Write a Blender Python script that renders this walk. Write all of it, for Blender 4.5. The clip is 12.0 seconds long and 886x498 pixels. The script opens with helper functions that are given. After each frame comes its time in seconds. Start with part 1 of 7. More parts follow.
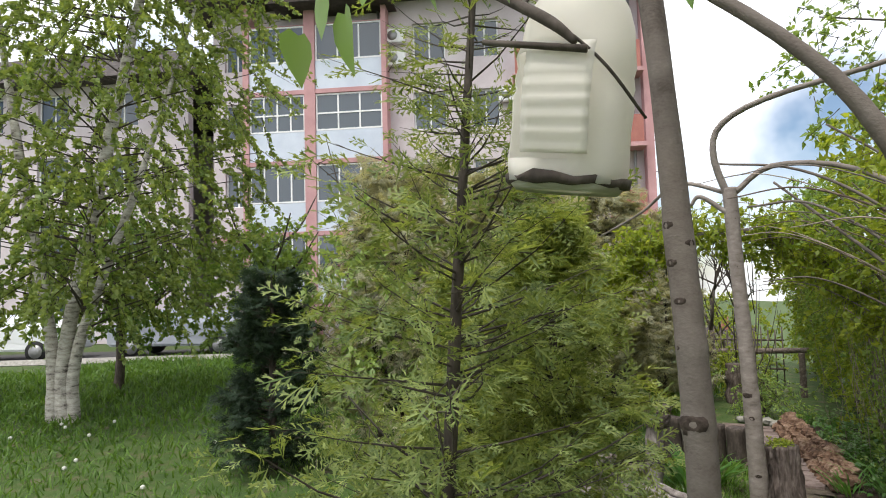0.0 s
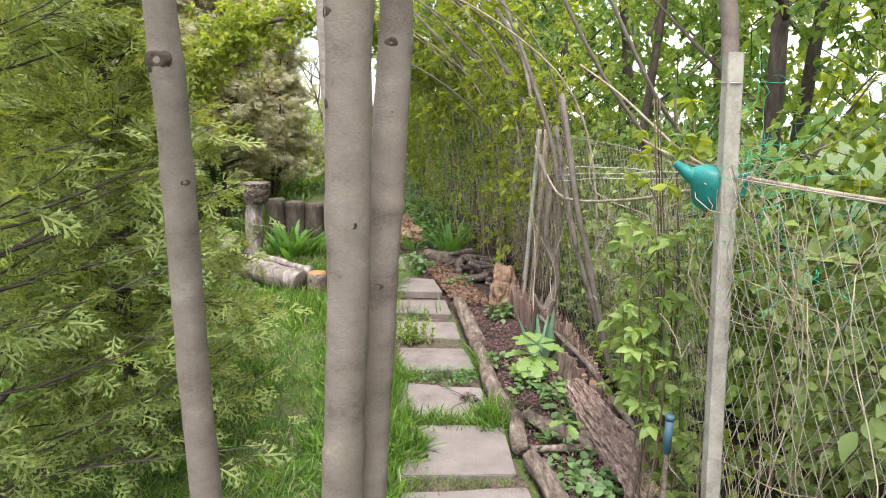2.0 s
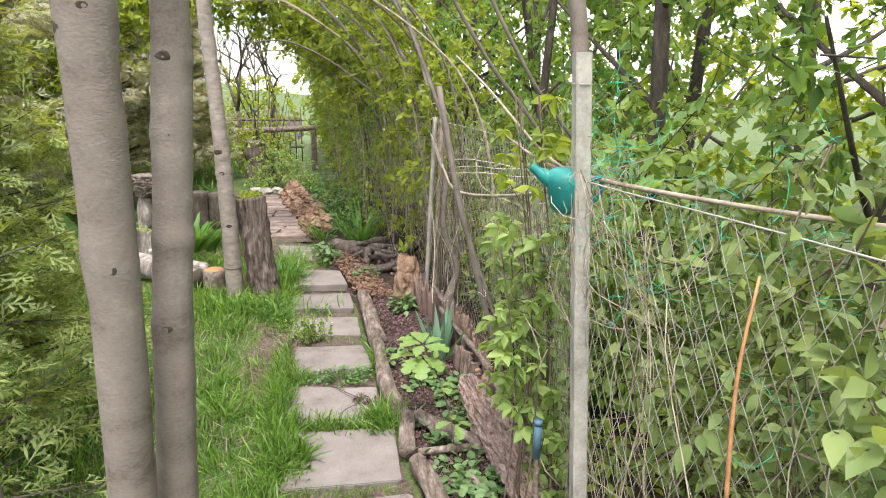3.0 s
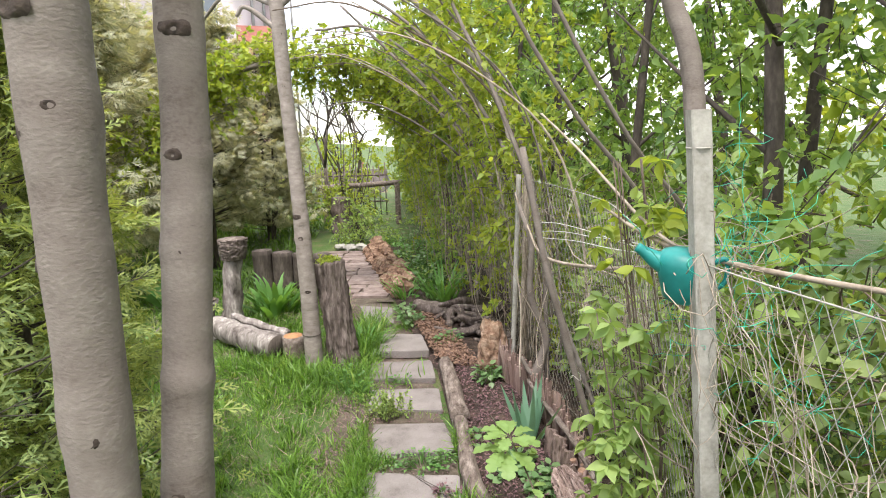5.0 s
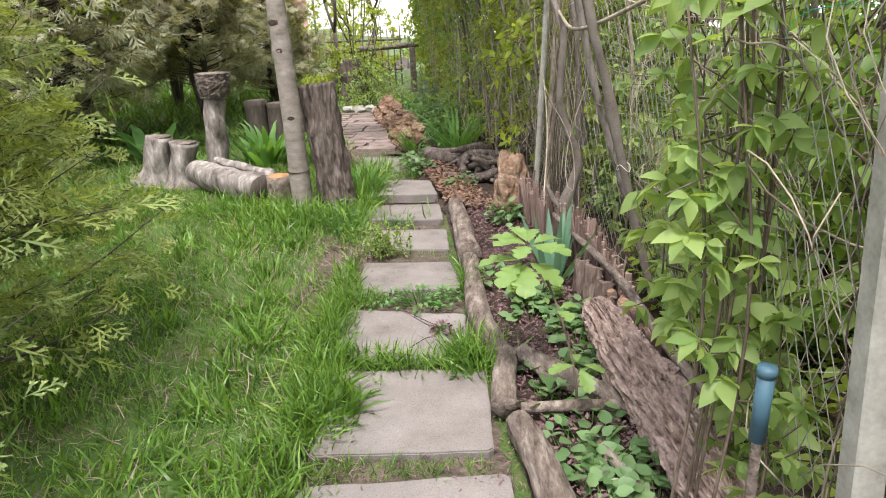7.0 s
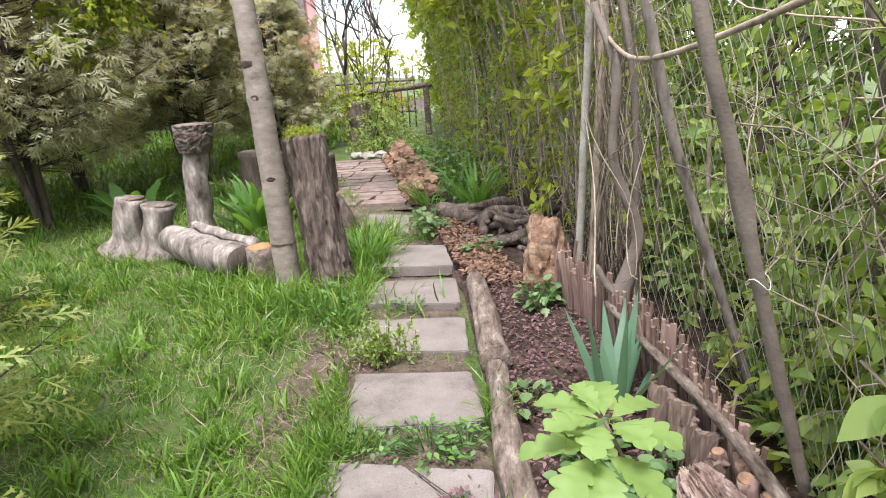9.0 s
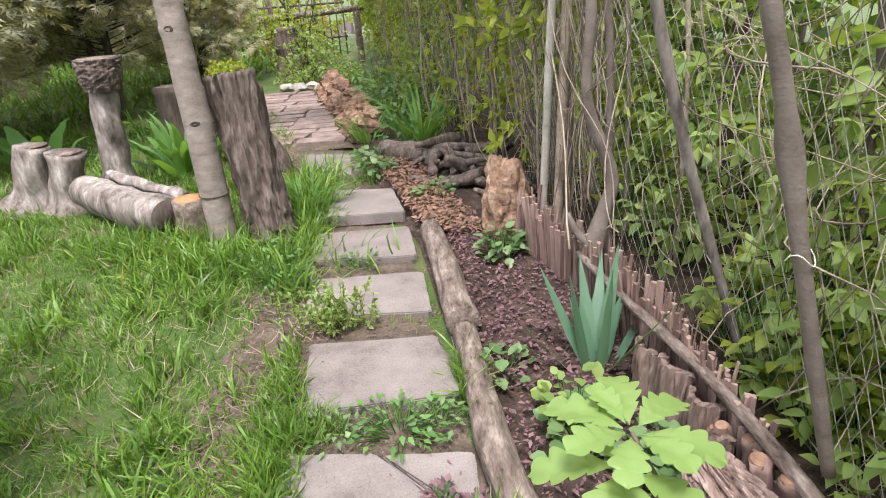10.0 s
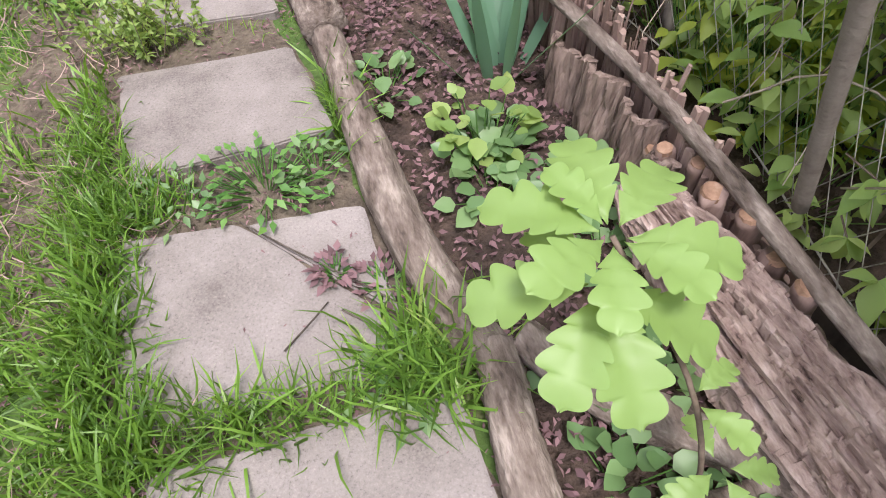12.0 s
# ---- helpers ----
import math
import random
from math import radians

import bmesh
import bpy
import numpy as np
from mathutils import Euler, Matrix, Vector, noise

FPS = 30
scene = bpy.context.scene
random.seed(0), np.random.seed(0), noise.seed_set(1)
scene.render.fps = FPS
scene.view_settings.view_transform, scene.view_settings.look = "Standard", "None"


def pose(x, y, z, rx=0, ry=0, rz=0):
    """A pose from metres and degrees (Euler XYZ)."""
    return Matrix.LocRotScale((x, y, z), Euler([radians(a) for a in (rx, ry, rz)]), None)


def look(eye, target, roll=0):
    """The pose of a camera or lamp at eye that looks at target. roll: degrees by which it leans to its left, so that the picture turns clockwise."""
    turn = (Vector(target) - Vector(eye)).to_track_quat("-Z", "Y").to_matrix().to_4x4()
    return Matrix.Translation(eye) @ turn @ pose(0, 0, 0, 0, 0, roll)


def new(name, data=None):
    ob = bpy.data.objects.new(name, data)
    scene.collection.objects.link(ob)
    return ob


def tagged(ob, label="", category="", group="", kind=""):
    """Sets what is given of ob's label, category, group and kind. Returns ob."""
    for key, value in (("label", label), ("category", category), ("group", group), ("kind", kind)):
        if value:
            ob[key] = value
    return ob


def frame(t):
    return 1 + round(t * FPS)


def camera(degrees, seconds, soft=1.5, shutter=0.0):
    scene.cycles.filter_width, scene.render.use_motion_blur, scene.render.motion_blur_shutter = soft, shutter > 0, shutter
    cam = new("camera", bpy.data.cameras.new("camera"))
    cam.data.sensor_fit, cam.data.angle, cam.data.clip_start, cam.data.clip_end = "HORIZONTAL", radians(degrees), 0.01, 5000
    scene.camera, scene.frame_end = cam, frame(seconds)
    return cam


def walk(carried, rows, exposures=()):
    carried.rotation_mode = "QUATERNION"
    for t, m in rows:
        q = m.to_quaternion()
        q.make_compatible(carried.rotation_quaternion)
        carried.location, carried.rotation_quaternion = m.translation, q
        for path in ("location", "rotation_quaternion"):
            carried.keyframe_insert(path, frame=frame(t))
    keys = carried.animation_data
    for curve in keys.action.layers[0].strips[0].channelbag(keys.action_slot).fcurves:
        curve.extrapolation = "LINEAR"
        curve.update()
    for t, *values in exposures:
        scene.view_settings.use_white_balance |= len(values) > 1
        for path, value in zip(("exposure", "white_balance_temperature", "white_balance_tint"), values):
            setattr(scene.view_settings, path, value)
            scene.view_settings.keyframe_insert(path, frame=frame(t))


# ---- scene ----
cam = camera(70.0, 12.0, soft=1.0)
PATH = [
    (0, (0.17, 0.07, 1.767), (-0.872, 1.772, 1.9), -1.6),
    (0.5, (0.225, 0.1, 1.713), (-0.495, 1.965, 1.648), -0.3),
    (1, (0.312, 0.116, 1.655), (-0.066, 2.067, 1.432), 0.3),
    (1.1, (0.336, 0.133, 1.637), (0.013, 2.092, 1.39), 0.0),
    (1.5, (0.384, 0.123, 1.569), (0.24, 2.086, 1.213), -0.1),
    (2, (0.433, 0.137, 1.456), (0.45, 2.085, 1.004), 1.1),
    (2.5, (0.541, 0.175, 1.448), (0.707, 2.089, 0.892), 1.8),
    (3, (0.666, 0.237, 1.528), (0.888, 2.156, 1.01), 0.7),
    (3.5, (0.733, 0.29, 1.589), (0.835, 2.24, 1.155), 0.3),
    (3.7, (0.744, 0.304, 1.613), (0.77, 2.253, 1.168), -2.0),
    (5.3, (0.682, 0.619, 1.55), (0.634, 2.584, 1.183), -1.9),
    (5.5, (0.675, 0.689, 1.487), (0.693, 2.635, 1.027), -2.3),
    (6, (0.671, 0.812, 1.318), (0.709, 2.722, 0.727), -1.6),
    (6.5, (0.718, 0.98, 1.11), (0.617, 2.866, 0.452), -1.0),
    (7, (0.747, 1.083, 1.023), (0.62, 2.96, 0.345), -2.4),
    (7.5, (0.748, 1.241, 0.964), (0.686, 3.138, 0.332), -0.8),
    (7.7, (0.729, 1.337, 0.99), (0.642, 3.255, 0.427), -0.7),
    (9.3, (0.716, 1.895, 1.01), (0.528, 3.802, 0.438), -4.3),
    (9.5, (0.701, 1.943, 1.028), (0.553, 3.831, 0.384), -4.7),
    (10, (0.637, 2.041, 1.018), (0.639, 3.878, 0.227), -4.3),
    (10.5, (0.626, 2.107, 0.948), (0.709, 3.797, -0.119), -3.9),
    (11, (0.638, 2.26, 0.893), (0.853, 3.71, -0.467), -3.3),
    (11.5, (0.652, 2.359, 0.906), (0.944, 3.668, -0.578), -2.6),
    (12, (0.648, 2.412, 0.896), (0.906, 3.578, -0.708), -2.8),
]
walk(cam, [(t, look(eye, target, roll)) for t, eye, target, roll in PATH],
     [(0, -0.02, 6500, 10), (1, 0.55, 6500, 9), (1.5, 0.72, 6550, 10), (2, 1.0, 6600, 12), (2.6, 1.12, 6600, 12), (3.7, 0.92, 6600, 12), (5.3, 1.02, 6500, 12), (6.5, 1.1, 6500, 12), (7, 0.98, 6500, 12), (7.5, 1.06, 6500, 12), (9.5, 1.12, 6450, 16), (10, 1.12, 6450, 16), (10.5, 1.05, 6400, 17), (11, 0.93, 6300, 18), (12, 1.05, 6300, 18)])


# ---- world and light ----
SUN_EL, SUN_AZ = radians(66), radians(-178)   # the sun stands behind the walker, through thin cloud
world = bpy.data.worlds.new("sky")
scene.world = world
world.use_nodes = True
wn, wl = world.node_tree.nodes, world.node_tree.links
wn.clear()
w_out = wn.new("ShaderNodeOutputWorld")
w_bg = wn.new("ShaderNodeBackground")
w_sky = wn.new("ShaderNodeTexSky")
w_sky.sky_type, w_sky.sun_disc, w_sky.sun_elevation, w_sky.sun_rotation = "NISHITA", False, SUN_EL, SUN_AZ
w_tc = wn.new("ShaderNodeTexCoord")
w_noise = wn.new("ShaderNodeTexNoise")
w_noise.inputs["Scale"].default_value, w_noise.inputs["Detail"].default_value = 2.2, 6
w_ramp = wn.new("ShaderNodeValToRGB")
w_ramp.color_ramp.elements[0].position, w_ramp.color_ramp.elements[1].position = 0.36, 0.52
w_mix = wn.new("ShaderNodeMix")
w_mix.data_type = "RGBA"
w_mix.inputs[7].default_value = (12.5, 12.6, 13.0, 1)
wl.new(w_tc.outputs["Generated"], w_noise.inputs["Vector"])
wl.new(w_noise.outputs["Fac"], w_ramp.inputs["Fac"])
wl.new(w_ramp.outputs["Color"], w_mix.inputs[0])
wl.new(w_sky.outputs["Color"], w_mix.inputs[6])
wl.new(w_mix.outputs[2], w_bg.inputs["Color"])
w_bg.inputs["Strength"].default_value = 0.145
wl.new(w_bg.outputs["Background"], w_out.inputs["Surface"])
sun = new("sun", bpy.data.lights.new("sun", "SUN"))
sun.data.energy, sun.data.angle, sun.data.color = 3.0, radians(14), (1.0, 0.95, 0.88)
sun.matrix_world = look((0, 0, 30), (0 - math.sin(SUN_AZ) * math.cos(SUN_EL), 0 - math.cos(SUN_AZ) * math.cos(SUN_EL), 30 - math.sin(SUN_EL)))



# ---- materials ----
def node_mat(name):
    m = bpy.data.materials.new(name)
    m.use_nodes = True
    nt = m.node_tree
    return m, nt.nodes, nt.links, nt.nodes["Principled BSDF"]


def ramp_node(ns, stops):
    r = ns.new("ShaderNodeValToRGB")
    e = r.color_ramp.elements
    while len(e) < len(stops):
        e.new(0.5)
    for el, (p, c) in zip(e, stops):
        el.position, el.color = p, (*c, 1)
    return r


def rough_mat(name, stops, scale=8.0, stretch=(1, 1, 1), rough=0.85, bump=0.4, fine=60.0, metal=0.0, island=0.0, objvar=0.0, depth=0.01):
    """A rough natural surface: two scales of noise, grain along one axis by stretch, relief."""
    m, ns, ls, b = node_mat(name)
    tc = ns.new("ShaderNodeTexCoord")
    mp = ns.new("ShaderNodeMapping")
    mp.inputs["Scale"].default_value = stretch
    ls.new(tc.outputs["Object"], mp.inputs["Vector"])
    n1, n2 = ns.new("ShaderNodeTexNoise"), ns.new("ShaderNodeTexNoise")
    n1.inputs["Scale"].default_value, n1.inputs["Detail"].default_value, n1.inputs["Roughness"].default_value = scale, 5, 0.6
    n2.inputs["Scale"].default_value, n2.inputs["Detail"].default_value = fine, 4
    for n in (n1, n2):
        ls.new(mp.outputs["Vector"], n.inputs["Vector"])
    add = ns.new("ShaderNodeMath")
    add.operation = "MULTIPLY_ADD"
    add.inputs[1].default_value = 0.35
    ls.new(n2.outputs["Fac"], add.inputs[0])
    sub = ns.new("ShaderNodeMath")
    sub.operation = "SUBTRACT"
    sub.inputs[1].default_value = 0.175
    ls.new(n1.outputs["Fac"], sub.inputs[0])
    ls.new(sub.outputs[0], add.inputs[2])
    last = add
    if island or objvar:
        src = ns.new("ShaderNodeNewGeometry").outputs["Random Per Island"] if island else ns.new("ShaderNodeObjectInfo").outputs["Random"]
        v = ns.new("ShaderNodeMath")
        v.operation = "MULTIPLY_ADD"
        v.inputs[1].default_value = island or objvar
        ls.new(src, v.inputs[0])
        v2 = ns.new("ShaderNodeMath")
        v2.operation = "SUBTRACT"
        v2.inputs[1].default_value = 0.5 * (island or objvar)
        ls.new(add.outputs[0], v2.inputs[0])
        ls.new(v2.outputs[0], v.inputs[2])
        last = v
    r = ramp_node(ns, stops)
    ls.new(last.outputs[0], r.inputs["Fac"])
    ls.new(r.outputs["Color"], b.inputs["Base Color"])
    b.inputs["Roughness"].default_value, b.inputs["Metallic"].default_value = rough, metal
    b.inputs["Specular IOR Level"].default_value = 0.3
    if bump:
        bn = ns.new("ShaderNodeBump")
        bn.inputs["Strength"].default_value, bn.inputs["Distance"].default_value = bump, depth
        ls.new(add.outputs[0], bn.inputs["Height"])
        ls.new(bn.outputs["Normal"], b.inputs["Normal"])
    return m


def leaf_mat(name, dark, light, trans=0.45, rough=0.45, tint=None, patch=1.7):
    """Leaves: every leaf its own green between dark and light, half letting light through."""
    dark, light = [(q[0] * 1.13, q[1] * 0.98, min(0.5, q[2] * 1.45)) for q in (dark, light)]
    m, ns, ls, b = node_mat(name)
    g = ns.new("ShaderNodeNewGeometry")
    tc = ns.new("ShaderNodeTexCoord")
    n = ns.new("ShaderNodeTexNoise")
    n.inputs["Scale"].default_value = patch
    ls.new(tc.outputs["Object"], n.inputs["Vector"])
    a = ns.new("ShaderNodeMath")
    a.operation = "MULTIPLY_ADD"
    a.inputs[1].default_value, a.inputs[2].default_value = 0.6, -0.05
    ls.new(g.outputs["Random Per Island"], a.inputs[0])
    a2 = ns.new("ShaderNodeMath")
    a2.operation = "MULTIPLY_ADD"
    a2.inputs[1].default_value = 0.5
    ls.new(n.outputs["Fac"], a2.inputs[0])
    ls.new(a.outputs[0], a2.inputs[2])
    r = ramp_node(ns, [(0.05, dark), (0.9, light)] if tint is None else [(0.05, dark), (0.75, light), (0.97, tint)])
    ls.new(a2.outputs[0], r.inputs["Fac"])
    ls.new(r.outputs["Color"], b.inputs["Base Color"])
    b.inputs["Roughness"].default_value = rough
    b.inputs["Specular IOR Level"].default_value = 0.35
    t = ns.new("ShaderNodeBsdfTranslucent")
    bright = ns.new("ShaderNodeMix")
    bright.data_type, bright.blend_type = "RGBA", "MULTIPLY"
    bright.inputs[0].default_value = 1
    bright.inputs[7].default_value = (1.5, 1.35, 0.6, 1)
    ls.new(r.outputs["Color"], bright.inputs[6])
    ls.new(bright.outputs[2], t.inputs["Color"])
    mx = ns.new("ShaderNodeMixShader")
    mx.inputs[0].default_value = trans
    ls.new(b.outputs[0], mx.inputs[1])
    ls.new(t.outputs[0], mx.inputs[2])
    ls.new(mx.outputs[0], ns["Material Output"].inputs["Surface"])
    return m


def plain_mat(name, col, rough=0.5, metal=0.0, var=0.12, scale=12.0, bump=0.05, trans=0.0):
    m = rough_mat(name, [(0.2, tuple(c * (1 - var) for c in col)), (0.8, tuple(min(1, c * (1 + var)) for c in col))], scale, rough=rough, bump=bump, metal=metal, depth=0.003)
    if trans:
        ns, ls = m.node_tree.nodes, m.node_tree.links
        t = ns.new("ShaderNodeBsdfTranslucent")
        t.inputs["Color"].default_value = (*col, 1)
        mx = ns.new("ShaderNodeMixShader")
        mx.inputs[0].default_value = trans
        ls.new(ns["Principled BSDF"].outputs[0], mx.inputs[1])
        ls.new(t.outputs[0], mx.inputs[2])
        ls.new(mx.outputs[0], ns["Material Output"].inputs["Surface"])
    return m


def glass_mat(name, col):
    m, ns, ls, b = node_mat(name)
    b.inputs["Base Color"].default_value = (*col, 1)
    b.inputs["Roughness"].default_value = 0.04
    b.inputs["Specular IOR Level"].default_value = 0.9
    return m


M_LAWN = rough_mat("lawn_soil", [(0.27, (0.035, 0.066, 0.015)), (0.50, (0.055, 0.098, 0.02)), (0.60, (0.08, 0.095, 0.035)), (0.74, (0.13, 0.102, 0.07))], 4.5, bump=1.0, fine=60, depth=0.03)
M_SOIL = rough_mat("dark_mulch", [(0.25, (0.016, 0.011, 0.009)), (0.5, (0.042, 0.028, 0.022)), (0.75, (0.095, 0.064, 0.050))], 14, bump=1.0, fine=90, depth=0.03)
M_PATHSOIL = rough_mat("trodden_soil", [(0.25, (0.045, 0.034, 0.026)), (0.55, (0.10, 0.08, 0.06)), (0.8, (0.17, 0.14, 0.105))], 10, bump=0.9, fine=80, depth=0.02)
M_SLAB = rough_mat("concrete_slab", [(0.2, (0.092, 0.080, 0.075)), (0.40, (0.162, 0.146, 0.139)), (0.62, (0.198, 0.180, 0.174)), (0.9, (0.258, 0.238, 0.231))], 7, bump=0.6, fine=240, objvar=0.12, depth=0.004)
# dark and light grains in the concrete
s_n, s_l = M_SLAB.node_tree.nodes, M_SLAB.node_tree.links
s_tc, s_v = s_n.new("ShaderNodeTexCoord"), s_n.new("ShaderNodeTexNoise")
s_v.inputs["Scale"].default_value, s_v.inputs["Detail"].default_value, s_v.inputs["Roughness"].default_value = 190, 3, 0.8
s_r = ramp_node(s_n, [(0.28, (0.55, 0.51, 0.50)), (0.42, (0.97, 0.95, 0.94)), (0.58, (1.06, 1.03, 1.02)), (0.72, (1.35, 1.30, 1.28))])
s_m = s_n.new("ShaderNodeMix")
s_m.data_type, s_m.blend_type = "RGBA", "MULTIPLY"
s_m.inputs[0].default_value = 1.0
s_l.new(s_tc.outputs["Object"], s_v.inputs["Vector"])
s_l.new(s_v.outputs["Fac"], s_r.inputs["Fac"])
s_b = s_n["Principled BSDF"]
s_l.new(s_b.inputs["Base Color"].links[0].from_socket, s_m.inputs[6])
s_l.new(s_r.outputs["Color"], s_m.inputs[7])
s_l.new(s_m.outputs[2], s_b.inputs["Base Color"])
M_BARK = rough_mat("smooth_ash_bark", [(0.26, (0.085, 0.068, 0.058)), (0.42, (0.135, 0.112, 0.098)), (0.58, (0.160, 0.136, 0.120)), (0.76, (0.215, 0.188, 0.166))], 9, (1, 1, 1.6), bump=0.8, fine=150, depth=0.004)
# paler ash bark, with the sunlight on its trunk also put into the colour
M_SUNLITBARK = rough_mat("pale_sunlit_ash_bark", [(0.26, (0.12, 0.098, 0.084)), (0.42, (0.20, 0.170, 0.150)), (0.58, (0.245, 0.212, 0.190)), (0.76, (0.32, 0.285, 0.258))], 14, (1, 1, 2.2), bump=0.8, fine=130, depth=0.005)
M_DARKBARK = rough_mat("dark_bark", [(0.25, (0.03, 0.024, 0.02)), (0.5, (0.065, 0.052, 0.043)), (0.75, (0.12, 0.10, 0.085))], 16, (1, 1, 0.4), bump=0.8, fine=70, depth=0.01)
M_OLDBARK = rough_mat("old_furrowed_bark", [(0.25, (0.035, 0.026, 0.022)), (0.5, (0.105, 0.082, 0.072)), (0.75, (0.22, 0.185, 0.165))], 34, (1, 1, 0.25), bump=1.0, fine=90, depth=0.012)
M_TWIG = rough_mat("twig_bark", [(0.3, (0.07, 0.05, 0.038)), (0.7, (0.17, 0.13, 0.10))], 20, bump=0.3)
M_VINE = rough_mat("dry_vine", [(0.3, (0.16, 0.125, 0.095)), (0.7, (0.38, 0.32, 0.26))], 18, bump=0.4, island=0.3)
M_LOG = rough_mat("barkless_log", [(0.30, (0.045, 0.033, 0.027)), (0.42, (0.105, 0.080, 0.067)), (0.54, (0.155, 0.124, 0.107)), (0.70, (0.27, 0.228, 0.20))], 34, (1, 0.30, 1), bump=1.0, fine=170, depth=0.008)
M_CUT = rough_mat("fresh_cut_wood", [(0.25, (0.20, 0.085, 0.038)), (0.55, (0.35, 0.18, 0.085)), (0.8, (0.45, 0.27, 0.14))], 18, bump=0.3)
M_PEGTOP = rough_mat("weathered_cut_wood", [(0.25, (0.15, 0.085, 0.055)), (0.55, (0.28, 0.17, 0.115)), (0.8, (0.38, 0.26, 0.19))], 40, bump=0.4, fine=120)
M_PALEWOOD = rough_mat("pale_grey_wood", [(0.32, (0.06, 0.047, 0.042)), (0.45, (0.16, 0.138, 0.126)), (0.56, (0.22, 0.195, 0.18)), (0.68, (0.38, 0.345, 0.32))], 12, (1, 1, 0.4), bump=0.7, fine=60, depth=0.008)
M_STICK = rough_mat("weathered_stick", [(0.25, (0.10, 0.062, 0.052)), (0.5, (0.22, 0.15, 0.13)), (0.75, (0.38, 0.28, 0.24))], 14, (1, 1, 0.15), bump=0.7, fine=70, objvar=0.3, depth=0.006)
M_ROT = rough_mat("rotten_bark", [(0.28, (0.035, 0.021, 0.018)), (0.36, (0.15, 0.10, 0.087)), (0.55, (0.27, 0.20, 0.175)), (0.8, (0.42, 0.335, 0.31))], 44, (1, 0.38, 1), bump=0.9, fine=170, depth=0.010)
M_STONE = rough_mat("tufa_stone", [(0.25, (0.065, 0.036, 0.025)), (0.5, (0.20, 0.120, 0.080)), (0.75, (0.36, 0.265, 0.195))], 22, bump=1.0, fine=60, depth=0.015, objvar=0.2)
M_POST = rough_mat("grey_concrete_post", [(0.3, (0.20, 0.19, 0.165)), (0.6, (0.34, 0.325, 0.295)), (0.8, (0.44, 0.425, 0.39))], 12, bump=0.4, fine=120, depth=0.004)
M_WIRE = plain_mat("galvanised_wire", (0.34, 0.32, 0.285), 0.6, 0.2, var=0.35)
M_TEAL = plain_mat("teal_plastic", (0.012, 0.165, 0.155), 0.45, var=0.25)
M_BLUE = plain_mat("blue_grey_plastic", (0.05, 0.105, 0.145), 0.45, var=0.2)
M_NET = plain_mat("green_net", (0.03, 0.35, 0.22), 0.5)
M_STRING = plain_mat("white_string", (0.55, 0.55, 0.50), 0.8)
M_BOARD = rough_mat("split_bark_board", [(0.25, (0.045, 0.030, 0.025)), (0.45, (0.13, 0.092, 0.078)), (0.6, (0.21, 0.155, 0.132)), (0.8, (0.33, 0.26, 0.23))], 36, (1, 1, 0.2), bump=1.0, fine=110, depth=0.010)
M_BOTTLE = plain_mat("milky_plastic", (0.90, 0.88, 0.83), 0.30, var=0.06, scale=5, trans=0.65)
M_GRASS = leaf_mat("grass_blades", (0.020, 0.066, 0.007), (0.148, 0.315, 0.036), 0.42, 0.38, tint=(0.36, 0.38, 0.15), patch=3.0)
M_FARGRASS = leaf_mat("far_lawn_blades", (0.035, 0.095, 0.012), (0.12, 0.25, 0.03), 0.4)
M_THUJA = leaf_mat("thuja_sprays", (0.075, 0.145, 0.025), (0.34, 0.445, 0.10), 0.42, 0.55)
M_THUJAGREEN = leaf_mat("green_thuja_sprays", (0.055, 0.120, 0.024), (0.29, 0.395, 0.095), 0.42, 0.55)
M_JUNIPER = leaf_mat("juniper_needles", (0.16, 0.21, 0.09), (0.42, 0.47, 0.24), 0.45, 0.6)
M_DARKCONE = leaf_mat("dark_yew_needles", (0.010, 0.024, 0.010), (0.034, 0.070, 0.024), 0.2, 0.6)
M_BIRCHLEAF = leaf_mat("birch_leaves", (0.08, 0.16, 0.025), (0.26, 0.37, 0.085), 0.5)
M_ASHLEAF = leaf_mat("ash_leaves", (0.08, 0.18, 0.03), (0.26, 0.41, 0.075), 0.5)
M_HOPLEAF = leaf_mat("yellow_green_leaves", (0.11, 0.21, 0.02), (0.32, 0.43, 0.05), 0.55)
M_MAPLELEAF = leaf_mat("deep_green_leaves", (0.05, 0.13, 0.025), (0.17, 0.31, 0.05), 0.5)
M_SHRUBLEAF = leaf_mat("creeper_leaves", (0.11, 0.23, 0.04), (0.31, 0.46, 0.11), 0.48)
M_BRAMBLE = leaf_mat("bramble_leaves", (0.070, 0.140, 0.028), (0.230, 0.335, 0.085), 0.42, 0.55)
M_OAKLEAF = leaf_mat("oak_sapling_leaves", (0.10, 0.225, 0.04), (0.21, 0.345, 0.075), 0.36, 0.45)
M_IRIS = leaf_mat("iris_leaves", (0.06, 0.16, 0.07), (0.13, 0.27, 0.12), 0.3, 0.45)
M_LILY = leaf_mat("daylily_leaves", (0.04, 0.14, 0.02), (0.13, 0.30, 0.05), 0.4)
M_GROUNDLEAF = leaf_mat("strawberry_leaves", (0.05, 0.13, 0.03), (0.17, 0.30, 0.09), 0.3, 0.4)
M_DEADLEAF = leaf_mat("dead_leaves", (0.045, 0.028, 0.022), (0.20, 0.135, 0.10), 0.1, 0.85)
M_REDTWIG = leaf_mat("red_brown_buds", (0.16, 0.07, 0.06), (0.30, 0.15, 0.12), 0.3)


